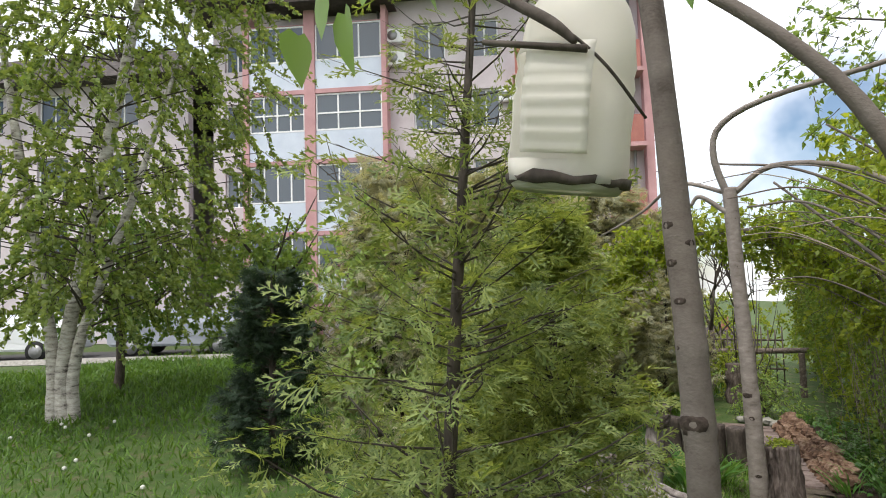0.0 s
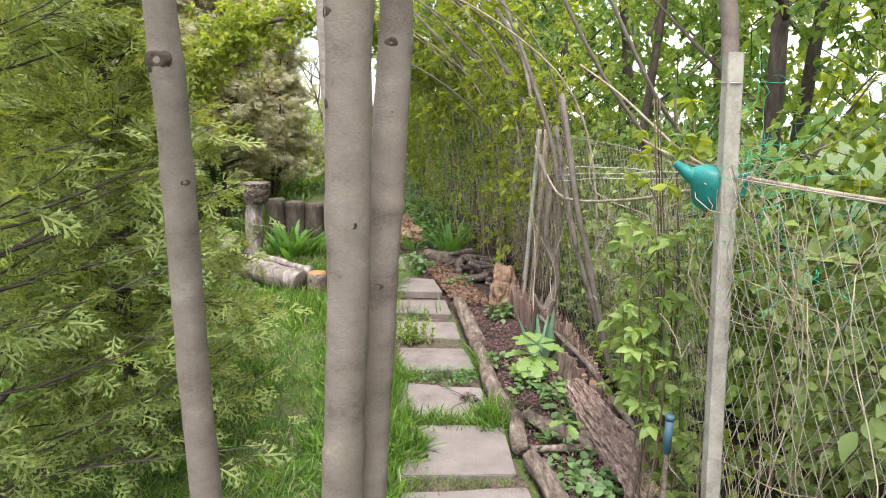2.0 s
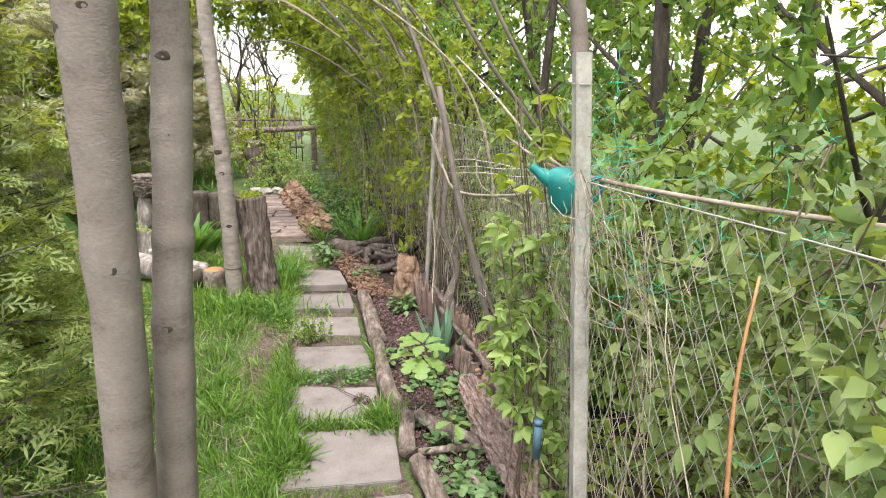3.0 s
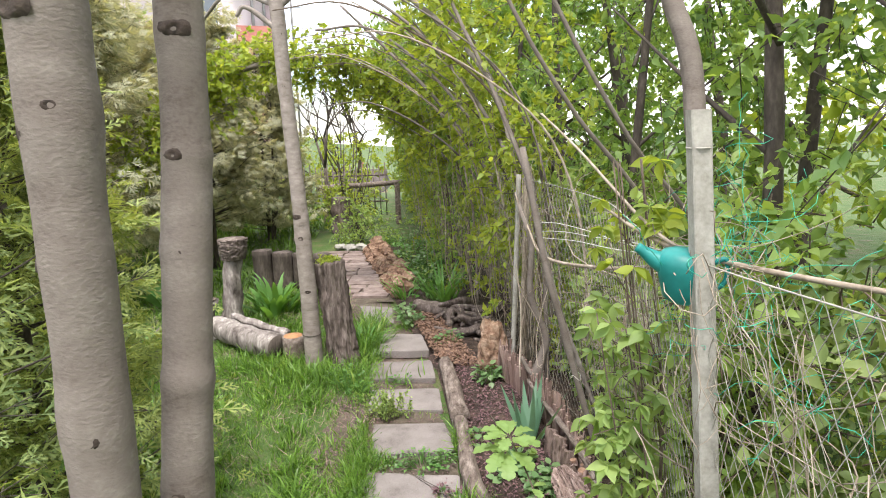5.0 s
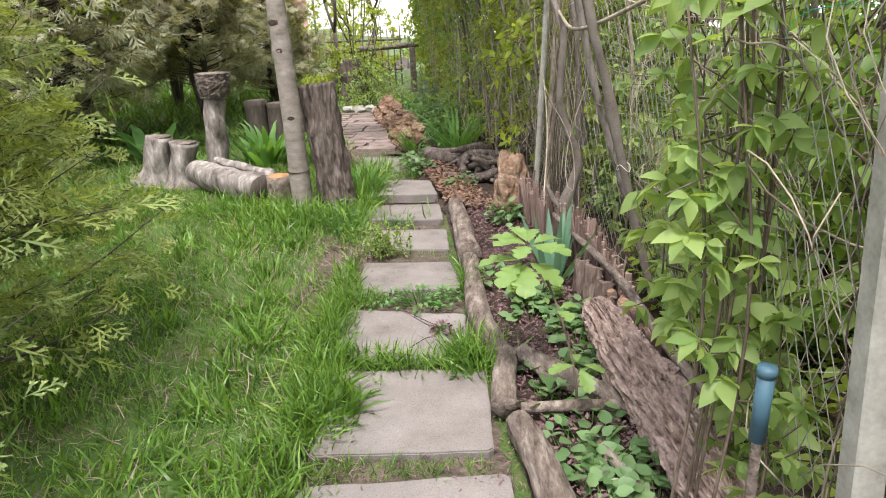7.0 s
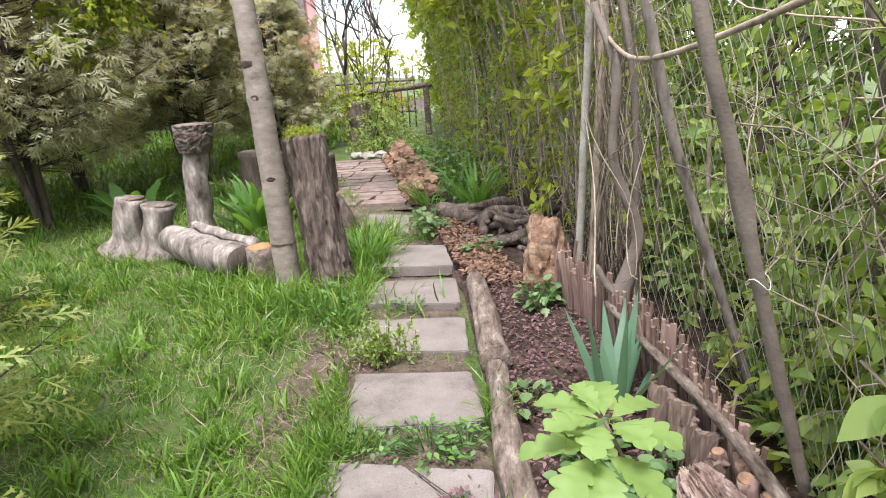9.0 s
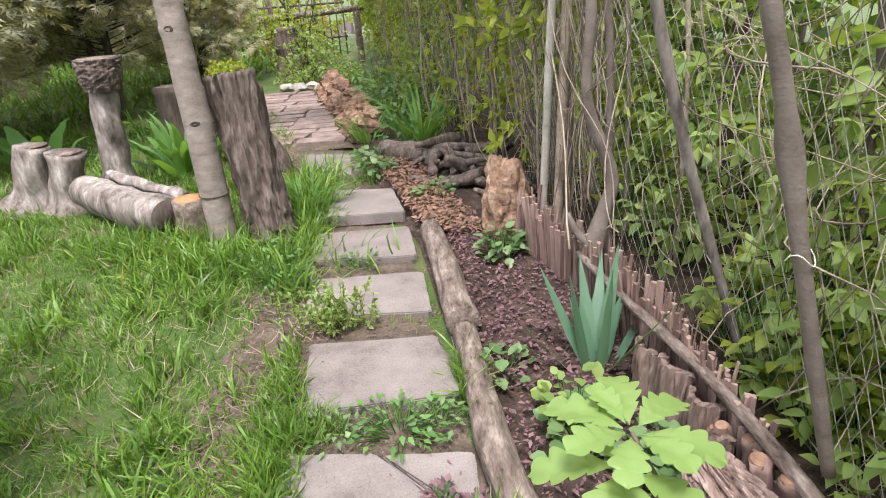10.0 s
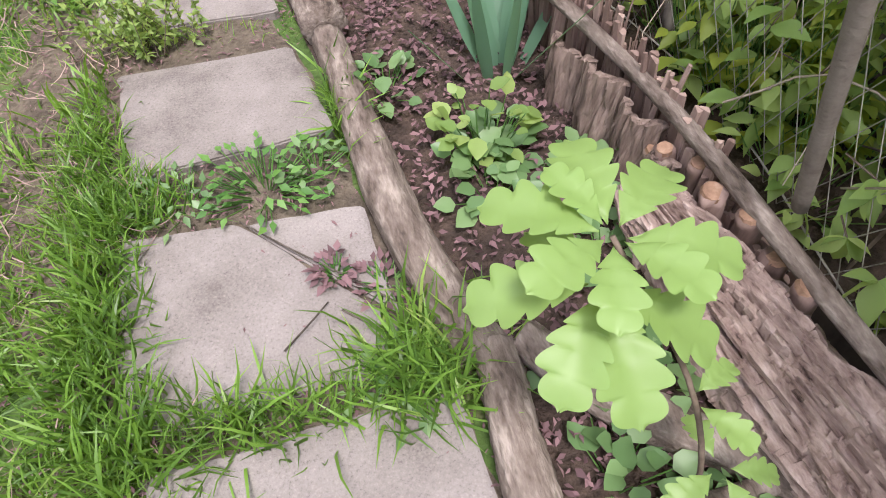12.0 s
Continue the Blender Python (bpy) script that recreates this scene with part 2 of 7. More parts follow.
# ---- mesh tools ----
def np_mesh(name, verts, faces, mat, parent=None, smooth=False, label=""):
    """One mesh object out of arrays: verts (n, 3), faces (m, k)."""
    verts, faces = np.asarray(verts, dtype=np.float32), np.asarray(faces, dtype=np.int32)
    me = bpy.data.meshes.new(name)
    me.vertices.add(len(verts))
    me.vertices.foreach_set("co", verts.ravel())
    k = faces.shape[1]
    me.loops.add(faces.size)
    me.loops.foreach_set("vertex_index", faces.ravel())
    me.polygons.add(len(faces))
    me.polygons.foreach_set("loop_start", np.arange(0, faces.size, k, dtype=np.int32))
    if smooth:
        me.polygons.foreach_set("use_smooth", np.ones(len(faces), dtype=bool))
    me.materials.append(mat)
    me.update(calc_edges=True)
    ob = new(name, me)
    if parent:
        ob.parent = parent
    if label:
        tagged(ob, label)
    return ob


def py_mesh(name, verts, faces, mat, parent=None, smooth=False, label=""):
    me = bpy.data.meshes.new(name)
    me.from_pydata([tuple(v) for v in verts], [], faces)
    me.materials.append(mat)
    if smooth:
        me.polygons.foreach_set("use_smooth", np.ones(len(me.polygons), dtype=bool))
    me.update()
    ob = new(name, me)
    if parent:
        ob.parent = parent
    if label:
        tagged(ob, label)
    return ob


def part(name, bm, mat, parent, label=""):
    me = bpy.data.meshes.new(name)
    bm.to_mesh(me)
    bm.free()
    me.materials.append(mat)
    ob = new(name, me)
    ob.parent = parent
    if label:
        tagged(ob, label)
    return ob


def thing(name, label, category, at=(0, 0, 0), group="", kind=""):
    e = new(name)
    e.location = at
    e.empty_display_size = 0.1
    return tagged(e, label, category, group, kind)


def spline(pts, n):
    """n points on a smooth curve through pts."""
    p = np.asarray(pts, dtype=float)
    if len(p) < 3:
        return np.array([p[0] + (p[-1] - p[0]) * t for t in np.linspace(0, 1, n)])
    q = np.vstack([2 * p[0] - p[1], p, 2 * p[-1] - p[-2]])
    out = []
    for u in np.linspace(0, len(p) - 1 - 1e-9, n):
        i = int(u)
        t = u - i
        a, b, c, d = q[i:i + 4]
        out.append(0.5 * (2 * b + (c - a) * t + (2 * a - 5 * b + 4 * c - d) * t * t + (3 * b - a - 3 * c + d) * t ** 3))
    return np.array(out)


def tube_arrays(pts, radii, sides=8, rough=0.0, seed=0, knots=(), rings=(), furrow=0.0):
    """A capped tube along pts, bent by noise; knots: (place along 0..1, angle, height); rings: places of raised scars; furrow: depth of lengthwise cracks."""
    pts = np.asarray(pts, dtype=float)
    n = len(pts)
    radii = np.interp(np.linspace(0, 1, n), np.linspace(0, 1, len(radii)), radii)
    tang = np.gradient(pts, axis=0)
    tang /= np.linalg.norm(tang, axis=1)[:, None] + 1e-9
    ref = np.array([1.0, 0, 0]) if abs(tang[0][0]) < 0.8 else np.array([0, 1.0, 0])
    verts = []
    for i in range(n):
        a = np.cross(tang[i], ref)
        a /= np.linalg.norm(a)
        b = np.cross(tang[i], a)
        ref = np.cross(a, tang[i]) * 1.0
        for k in range(sides):
            th = 2 * math.pi * k / sides
            r = radii[i]
            if rough:
                q = pts[i] * 6 + np.array([math.cos(th) * 1.3, math.sin(th) * 1.3, seed * 7.3])
                r *= 1 + rough * noise.noise(Vector(q))
            if furrow:
                q = Vector((math.cos(th) * 5.5 + seed, math.sin(th) * 5.5, i / n * 5 + seed))
                r *= 1 + furrow * (0.5 - 1.6 * abs(noise.noise(q)) - 0.7 * abs(noise.noise(q * 2.3)) + 0.35 * noise.noise(Vector((q.x * 3, q.y * 3, q.z * 6))))
            for rt in rings:
                r += 0.0016 * math.exp(-(((i / (n - 1)) - rt) * n / 1.3) ** 2) * (1 + 0.6 * math.cos(th - rt * 40))
            for kt, ka, kh in knots:
                dt = (i / (n - 1) - kt) * 20
                da = (th - ka + math.pi) % (2 * math.pi) - math.pi
                r += kh * math.exp(-dt * dt - da * da * 2.2)
            verts.append(pts[i] + r * (math.cos(th) * a + math.sin(th) * b))
    faces = []
    for i in range(n - 1):
        for k in range(sides):
            k2 = (k + 1) % sides
            faces.append((i * sides + k, i * sides + k2, (i + 1) * sides + k2, (i + 1) * sides + k))
    verts += [pts[0], pts[-1]]
    c0, c1 = len(verts) - 2, len(verts) - 1
    for k in range(sides):
        k2 = (k + 1) % sides
        faces.append((c0, k2, k))
        faces.append((c1, (n - 1) * sides + k, (n - 1) * sides + k2))
    return verts, faces


def tube(name, pts, radii, mat, parent=None, sides=8, n=0, rough=0.0, seed=0, knots=(), label="", smooth=True, rings=(), furrow=0.0):
    p = spline(pts, n) if n else np.asarray(pts, dtype=float)
    v, f = tube_arrays(p, radii, sides, rough, seed, knots, rings, furrow)
    return py_mesh(name, v, f, mat, parent, smooth, label)


def tubes(name, lines, mat, parent=None, sides=4, rough=0.0, label=""):
    """Many thin stems joined in one mesh: lines of (points, radii)."""
    V, F = [], []
    for i, (pts, radii) in enumerate(lines):
        v, f = tube_arrays(pts, radii, sides, rough, i)
        o = len(V)
        V += v
        F += [tuple(a + o for a in t) for t in f]
    return py_mesh(name, V, F, mat, parent, True, label)


def unit(a):
    return a / (np.linalg.norm(a, axis=-1, keepdims=True) + 1e-9)


LEAF = (np.array([(0, 0, 0), (0.27, 0.38, 0.07), (0, 0.45, 0), (-0.27, 0.38, 0.07), (0, 1, -0.1)]), np.array([(0, 1, 2), (1, 4, 2), (0, 2, 3), (2, 4, 3)]))
BROAD = (np.array([(0, 0, 0), (0.14, 0.12, 0.03), (0.26, 0.34, 0.07), (0.27, 0.50, 0.06), (0.17, 0.74, 0.0), (0, 1.04, -0.16), (-0.17, 0.74, 0.0), (-0.27, 0.50, 0.06), (-0.26, 0.34, 0.07), (-0.14, 0.12, 0.03), (0, 0.36, 0.0), (0, 0.70, -0.05)]),
         np.array([(0, 1, 10), (1, 2, 10), (2, 3, 10), (3, 11, 10), (3, 4, 11), (4, 5, 11), (0, 10, 9), (9, 10, 8), (8, 10, 7), (7, 10, 11), (7, 11, 6), (6, 11, 5)]))
BLADE = (np.array([(-0.024, 0, 0), (0.024, 0, 0), (0.030, 0.42, 0.05), (-0.030, 0.42, 0.05), (0.022, 0.78, 0.26), (-0.022, 0.78, 0.26), (0, 0.98, 0.62)]), np.array([(0, 1, 2), (0, 2, 3), (3, 2, 4), (3, 4, 5), (5, 4, 6)]))
ROUND = (np.array([(0, 0, 0), (0.34, 0.2, 0.05), (0.40, 0.52, 0.05), (0.18, 0.85, 0), (0, 1, -0.08), (-0.18, 0.85, 0), (-0.40, 0.52, 0.05), (-0.34, 0.2, 0.05), (0, 0.5, -0.03)]), np.array([(8, i, (i + 1) % 8) for i in range(8)]))


def spray_template(fingers=6, seed=1):
    """A flat fan of scale-leaved twiglets."""
    rng = np.random.default_rng(seed)
    V, F = [], []

    def strip(a, b, w):
        a, b = np.array(a), np.array(b)
        d = unit(b - a)
        s = np.array([-d[1], d[0], 0]) * w
        m = (a + b) / 2 + np.array([0, 0, 0.015])
        o = len(V)
        V.extend([a, m + s, b, m - s])
        F.extend([(o, o + 1, o + 2), (o, o + 2, o + 3)])
    strip((0, 0, 0), (0, 1, -0.12), 0.035)
    for i in range(fingers):
        t = 0.12 + 0.75 * i / fingers
        side = 1 if i % 2 else -1
        length = 0.5 * (1 - t * 0.7) * rng.uniform(0.8, 1.2)
        e = np.array((side * length * 0.72, t + length * 0.72, -0.12 * t + rng.uniform(-0.07, 0.05)))
        st = np.array((0, t, -0.12 * t))
        strip(st, e, 0.04)
        mid = st + (e - st) * 0.55
        strip(mid, mid + np.array((side * length * 0.1, length * 0.42, 0)), 0.032)
        strip(mid, mid + np.array((side * length * 0.42, length * 0.08, 0)), 0.03)
    return np.array(V), np.array(F)


SPRAY = spray_template()


def coarse_spray():
    """The same fan for far conifers, with fewer and broader twiglets."""
    V, F = [], []
    for x, y, l, ang in ((0, 0, 1.0, 0), (0.0, 0.15, 0.62, 42), (0.0, 0.25, 0.6, -42), (0, 0.45, 0.45, 38), (0, 0.5, 0.45, -38)):
        t = radians(ang)
        d = np.array((math.sin(t), math.cos(t), -0.1))
        s = np.array((math.cos(t), -math.sin(t), 0)) * 0.055
        p = np.array((x, y, 0.0))
        o = len(V)
        V.extend([p, p + d * l * 0.5 + s, p + d * l, p + d * l * 0.5 - s])
        F.extend([(o, o + 1, o + 2), (o, o + 2, o + 3)])
    return np.array(V), np.array(F)


SPRAY_FAR = coarse_spray()


def scatter(name, pts, dirs, sizes, mat, template=LEAF, parent=None, rng=None, flat=0.0, width=1.0, label=""):
    """Leaves or blades: one template set at every point along its direction."""
    rng = rng or np.random.default_rng(3)
    pts, d = np.asarray(pts, dtype=float), unit(np.asarray(dirs, dtype=float))
    n = len(pts)
    r = unit(rng.normal(size=(n, 3)) * (1 - flat) + np.array([0, 0, 1.0]) * flat * 2)
    s = unit(np.cross(d, r))
    nn = np.cross(s, d)
    tv, tf = template
    sz = np.broadcast_to(np.asarray(sizes, dtype=float), (n,))[:, None, None]
    v = pts[:, None, :] + sz * (tv[None, :, 0, None] * width * s[:, None, :] + tv[None, :, 1, None] * d[:, None, :] + tv[None, :, 2, None] * nn[:, None, :])
    f = tf[None] + (np.arange(n) * len(tv))[:, None, None]
    ob = np_mesh(name, v.reshape(-1, 3), f.reshape(-1, tf.shape[1]), mat, parent, False, label)
    return tagged(ob, kind="stuff") if n > 1 else ob


def prisms(name, a, b, ra, rb, mat, parent=None, label=""):
    """Straight three-sided twigs from a to b, joined."""
    a, b = np.asarray(a, dtype=float), np.asarray(b, dtype=float)
    d = unit(b - a)
    ref = np.where(np.abs(d[:, 2:3]) < 0.9, np.array([[0, 0, 1.0]]), np.array([[1.0, 0, 0]]))
    s = unit(np.cross(d, ref))
    t = np.cross(s, d)
    ra, rb = np.broadcast_to(np.asarray(ra, dtype=float), (len(a),))[:, None], np.broadcast_to(np.asarray(rb, dtype=float), (len(a),))[:, None]
    ring = []
    for base, r in ((a, ra), (b, rb)):
        for k in range(3):
            th = 2 * math.pi * k / 3
            ring.append(base + r * (math.cos(th) * s + math.sin(th) * t))
    v = np.stack(ring, 1)
    q = np.array([(0, 1, 4, 3), (1, 2, 5, 4), (2, 0, 3, 5)])
    f = q[None] + (np.arange(len(a)) * 6)[:, None, None]
    ob = np_mesh(name, v.reshape(-1, 3), f.reshape(-1, 4), mat, parent, True, label)
    return tagged(ob, kind="stuff") if parent else ob


def twig_leaves(starts, dirs, length, per, leaf, rng, droop=0.3):
    """Leaf places along twigs: returns twig ends, leaf points, directions and sizes."""
    d = unit(np.asarray(dirs, dtype=float))
    n = len(d)
    L = length * rng.uniform(0.6, 1.3, (n, 1))
    ends = starts + d * L + np.array([0, 0, -1.0]) * droop * L
    t = rng.uniform(0.15, 1.0, (n, per, 1))
    p = starts[:, None] + d[:, None] * L[:, None] * t + np.array([0, 0, -1.0]) * droop * L[:, None] * t * t
    ld = d[:, None] * 0.5 + rng.normal(size=(n, per, 3)) * 0.75 + np.array([0, 0, -0.25])
    sz = leaf * rng.uniform(0.65, 1.25, (n * per))
    return ends, p.reshape(-1, 3), ld.reshape(-1, 3), sz


def box_arrays(x0, x1, y0, y1, z0, z1):
    v = [(x, y, z) for x in (x0, x1) for y in (y0, y1) for z in (z0, z1)]
    f = [(0, 1, 3, 2), (4, 6, 7, 5), (0, 4, 5, 1), (2, 3, 7, 6), (0, 2, 6, 4), (1, 5, 7, 3)]
    return v, f


def box(name, x0, x1, y0, y1, z0, z1, mat, parent=None, label="", bevel=0.0):
    bm = bmesh.new()
    v, f = box_arrays(x0, x1, y0, y1, z0, z1)
    vs = [bm.verts.new(p) for p in v]
    for t in f:
        bm.faces.new([vs[i] for i in t])
    if bevel:
        bmesh.ops.bevel(bm, geom=bm.edges[:], offset=bevel, segments=2, affect="EDGES")
    me = bpy.data.meshes.new(name)
    bm.normal_update()
    bmesh.ops.recalc_face_normals(bm, faces=bm.faces[:])
    bm.to_mesh(me)
    bm.free()
    me.materials.append(mat)
    ob = new(name, me)
    if parent:
        ob.parent = parent
    if label:
        tagged(ob, label)
    return ob


# ---- ground ----
def lift(x, y):
    """Height of the uneven ground."""
    drop = max(0.0, min(9.0, (y - 17.5) * 0.17)) * max(0.0, min(1.0, (x / max(y, 1) + 0.23) / 0.05))
    near = math.exp(-((x - 0.3) ** 2 + (y - 4) ** 2) / 60)
    return near * (0.022 * noise.noise(Vector((x * 1.3, y * 1.3, 0))) + 0.010 * noise.noise(Vector((x * 5, y * 5, 3)))) - 0.02 - drop


def sheet(name, xs, ys, zf, mat):
    v = [(x, y, zf(x, y)) for y in ys for x in xs]
    w = len(xs)
    f = [(j * w + i, j * w + i + 1, (j + 1) * w + i + 1, (j + 1) * w + i) for j in range(len(ys) - 1) for i in range(w - 1)]
    return py_mesh(name, v, f, mat, None, True)


xs = sorted(set([-400, -150, -90, -60, -40, -30, -24, -20, -17, -14, -12] + [round(-10 + 0.25 * i, 3) for i in range(57)] + [6, 8, 10, 14, 20, 30, 60, 150, 400]))
ys = sorted(set([-400, -100, -30, -10, -5] + [round(-2 + 0.25 * i, 3) for i in range(57)] + [14, 16, 18, 20, 22, 25, 30, 35, 40, 50, 60, 70, 80, 150, 400]))
ground = tagged(sheet("ground", xs, ys, lift, M_LAWN), "green lawn ground with bare soil patches", "ground", kind="structure")


def bed_x(y):
    """The line of the edging logs between the path and the planting bed."""
    return float(np.interp(y, [1.6, 2.4, 2.9, 3.7, 4.5, 5.5, 6.3, 8.7], [0.95, 0.85, 0.80, 0.66, 0.56, 0.30, 0.12, -0.5]))


def strip_sheet(name, x_left, x_right, y0, y1, ny, nx, zf, mat):
    v, f = [], []
    for j in range(ny + 1):
        y = y0 + (y1 - y0) * j / ny
        a, b = x_left(y), x_right(y)
        for i in range(nx + 1):
            x = a + (b - a) * i / nx
            v.append((x, y, zf(x, y, i / nx)))
    w = nx + 1
    for j in range(ny):
        for i in range(nx):
            f.append((j * w + i, j * w + i + 1, (j + 1) * w + i + 1, (j + 1) * w + i))
    return py_mesh(name, v, f, mat, None, True)


bed = strip_sheet("planting_bed", lambda y: bed_x(y) - 0.02, lambda y: bed_x(y) + 1.6, 1.2, 9.0, 120, 26,
                  lambda x, y, u: lift(x, y) + 0.012 + 0.03 * min(1, u * 6) * min(1, (1 - u) * 5) + 0.018 * noise.noise(Vector((x * 9, y * 9, 1))), M_SOIL)
tagged(bed, "dark brown mulch of a planting bed", "planting bed", kind="structure")
path_bed = strip_sheet("path", lambda y: bed_x(y) - 0.72 - 0.14 * math.sin(y * 2.3) ** 2, lambda y: bed_x(y) - 0.01, 1.2, 6.4, 80, 10,
                       lambda x, y, u: lift(x, y) - 0.012 + 0.022 * min(1, u * 5) * min(1, (1 - u) * 8) + 0.008 * noise.noise(Vector((x * 11, y * 11, 5))), M_PATHSOIL)
tagged(path_bed, "trodden brown soil under a line of concrete slabs", "path", kind="structure")


def slab(corners, z, thick=0.05, seed=0):
    """A weathered slab with broken edges on the given four or five corners."""
    rng = random.Random(seed)
    out = []
    n = len(corners)
    for i in range(n):
        a, b = Vector(corners[i]), Vector(corners[(i + 1) % n])
        out.append(a + (b - a) * 0.03)
        for k in range(1, 6):
            p = a + (b - a) * (k / 6)
            d = (b - a).normalized()
            out.append(p + Vector((d.y, -d.x)) * rng.uniform(-0.004, 0.004))
        out.append(a + (b - a) * 0.97)
    bm = bmesh.new()
    tilt = (rng.uniform(-0.012, 0.012), rng.uniform(-0.012, 0.012))
    c = sum((Vector(q) for q in corners), Vector((0, 0))) / n
    top = [bm.verts.new((p.x, p.y, z + tilt[0] * (p.x - c.x) + tilt[1] * (p.y - c.y))) for p in out]
    face = bm.faces.new(top)
    bm.normal_update()
    if face.normal.z < 0:
        face.normal_flip()
    ret = bmesh.ops.extrude_face_region(bm, geom=[face])
    low = [g for g in ret["geom"] if isinstance(g, bmesh.types.BMVert)]
    for v in low:
        v.co.z -= thick
    bm.normal_update()
    bmesh.ops.recalc_face_normals(bm, faces=bm.faces[:])
    edges = [e for e in bm.edges if all(v in top for v in e.verts)]
    bmesh.ops.bevel(bm, geom=edges, offset=0.004, segments=2, affect="EDGES")
    return part("paving_slab", bm, M_SLAB, path_bed)


slab([(0.30, 2.27), (0.80, 2.33), (0.83, 1.93), (0.31, 1.88)], 0.004, seed=1)
slab([(0.29, 2.79), (0.75, 2.80), (0.765, 2.40), (0.30, 2.37)], 0.010, seed=2)
slab([(0.235, 3.23), (0.44, 3.22), (0.69, 2.935), (0.695, 2.86), (0.25, 2.84)], 0.006, seed=3)
slab([(0.455, 3.218), (0.675, 3.205), (0.69, 2.955)], 0.000, seed=4)
slab([(0.205, 3.73), (0.600, 3.725), (0.660, 3.41), (0.250, 3.385)], 0.010, seed=5)
slab([(0.135, 4.19), (0.560, 4.178), (0.588, 3.87), (0.165, 3.885)], 0.012, seed=6)
slab([(0.076, 4.64), (0.495, 4.645), (0.535, 4.31), (0.110, 4.34)], 0.020, seed=7)
slab([(0.095, 5.22), (0.405, 5.18), (0.478, 4.80), (0.120, 4.80)], 0.032, seed=8)
slab([(-0.21, 6.09), (0.095, 6.01), (0.16, 5.53), (-0.07, 5.56)], 0.014, seed=9)


# ---- trees beside the path ----
def knot(parent, at, out, size, seed):
    """A dark healed branch scar: a raised lip round a sunken eye."""
    o = Vector(out).normalized()
    s = o.cross(Vector((0, 0, 1))).normalized()
    V, F = [], []
    S = 12
    for r, h in ((1.5, -0.28), (1.05, 0.10), (0.7, 0.16), (0.4, 0.10), (0.0, 0.06)):
        for k in range(S):
            th = 2 * math.pi * k / S
            w = 1 + 0.18 * noise.noise(Vector((math.cos(th) * 2 + seed, math.sin(th) * 2, r)))
            V.append(Vector(at) + size * (s * math.cos(th) * r * w + Vector((0, 0, 1)) * math.sin(th) * r * 0.72 * w + o * h))
    for i in range(4):
        for k in range(S):
            F.append((i * S + k, i * S + (k + 1) % S, (i + 1) * S + (k + 1) % S, (i + 1) * S + k))
    return py_mesh("knot", V, F, M_KNOT, parent, True)


M_KNOT = rough_mat("knot_wood", [(0.3, (0.02, 0.014, 0.011)), (0.6, (0.055, 0.04, 0.032)), (0.8, (0.10, 0.078, 0.062))], 60, bump=0.8, fine=160, depth=0.004)


def trunk_tree(label, pts, radii, mat, limbs, knots=(), scars=7, n=150, sides=18, rough=0.07, seed=0):
    """A smooth trunk with ring scars and, as parts of their own, its knots and limbs. knots: (height, angle in degrees, size)."""
    e = thing("ash_tree", label, "tree", (pts[0][0], pts[0][1], 0))
    rng = random.Random(seed * 5 + 1)
    q = spline([(p[0] - pts[0][0], p[1] - pts[0][1], p[2]) for p in pts], n)
    kn = list(knots) + [(rng.uniform(0.5, 2.2), rng.uniform(180, 360), rng.uniform(0.006, 0.011)) for _ in range(scars)]
    rings, bumps = [], []
    for h, a, s in kn:
        i = int(np.argmin(np.abs(q[:, 2] - h)))
        rings.append(i / (n - 1))
    v, f = tube_arrays(q, radii, sides, rough, seed, (), rings)
    py_mesh("trunk", v, f, mat, e, True)
    for k, (h, a, s) in enumerate(kn):
        i = int(np.argmin(np.abs(q[:, 2] - h)))
        r = float(np.interp(i / (n - 1), np.linspace(0, 1, len(radii)), radii))
        o = (math.cos(radians(a)), math.sin(radians(a)), 0)
        knot(e, (q[i][0] + o[0] * r * 0.98, q[i][1] + o[1] * r * 0.98, q[i][2]), o, s, seed + k)
    for lp, lr in limbs:
        tube("limb", [(p[0] - pts[0][0], p[1] - pts[0][1], p[2]) for p in lp], lr, mat, e, 9, 18, 0.12, seed + 3)
    return e


rngp = random.Random(5)
trunk_tree("slim young ash with a smooth brown knotted trunk", [(-0.03, 1.33, -0.05), (-0.05, 1.32, 0.83), (-0.05, 1.31, 1.3), (-0.05, 1.30, 1.5), (-0.07, 1.30, 1.9), (-0.10, 1.30, 2.35), (-0.2, 1.3, 3.4)],
           (0.034, 0.031, 0.029, 0.029, 0.025, 0.022, 0.016), M_BARK, [], [(1.52, 262, 0.018), (1.51, 200, 0.015), (1.33, 280, 0.006)], seed=1)
trunk_tree("grey-brown ash trunk forking into heavy limbs", [(0.24, 1.2, -0.05), (0.26, 1.19, 0.67), (0.28, 1.185, 1.15), (0.29, 1.19, 1.78), (0.30, 1.2, 2.0), (0.33, 1.22, 2.5), (0.3, 1.3, 3.6)],
           (0.040, 0.038, 0.036, 0.038, 0.034, 0.022, 0.014), M_BARK,
           [([(0.29, 1.2, 1.90), (0.18, 1.19, 2.09), (-0.02, 1.18, 2.29), (-0.5, 1.1, 2.69), (-1.0, 0.9, 3.0)], (0.017, 0.013, 0.011, 0.009, 0.007)),
            ([(0.30, 1.18, 1.84), (0.36, 1.13, 2.1), (0.48, 1.05, 2.5), (0.7, 0.9, 3.2)], (0.020, 0.017, 0.014, 0.008))], [(1.72, 245, 0.018), (1.60, 205, 0.012), (1.44, 195, 0.012)], seed=2)
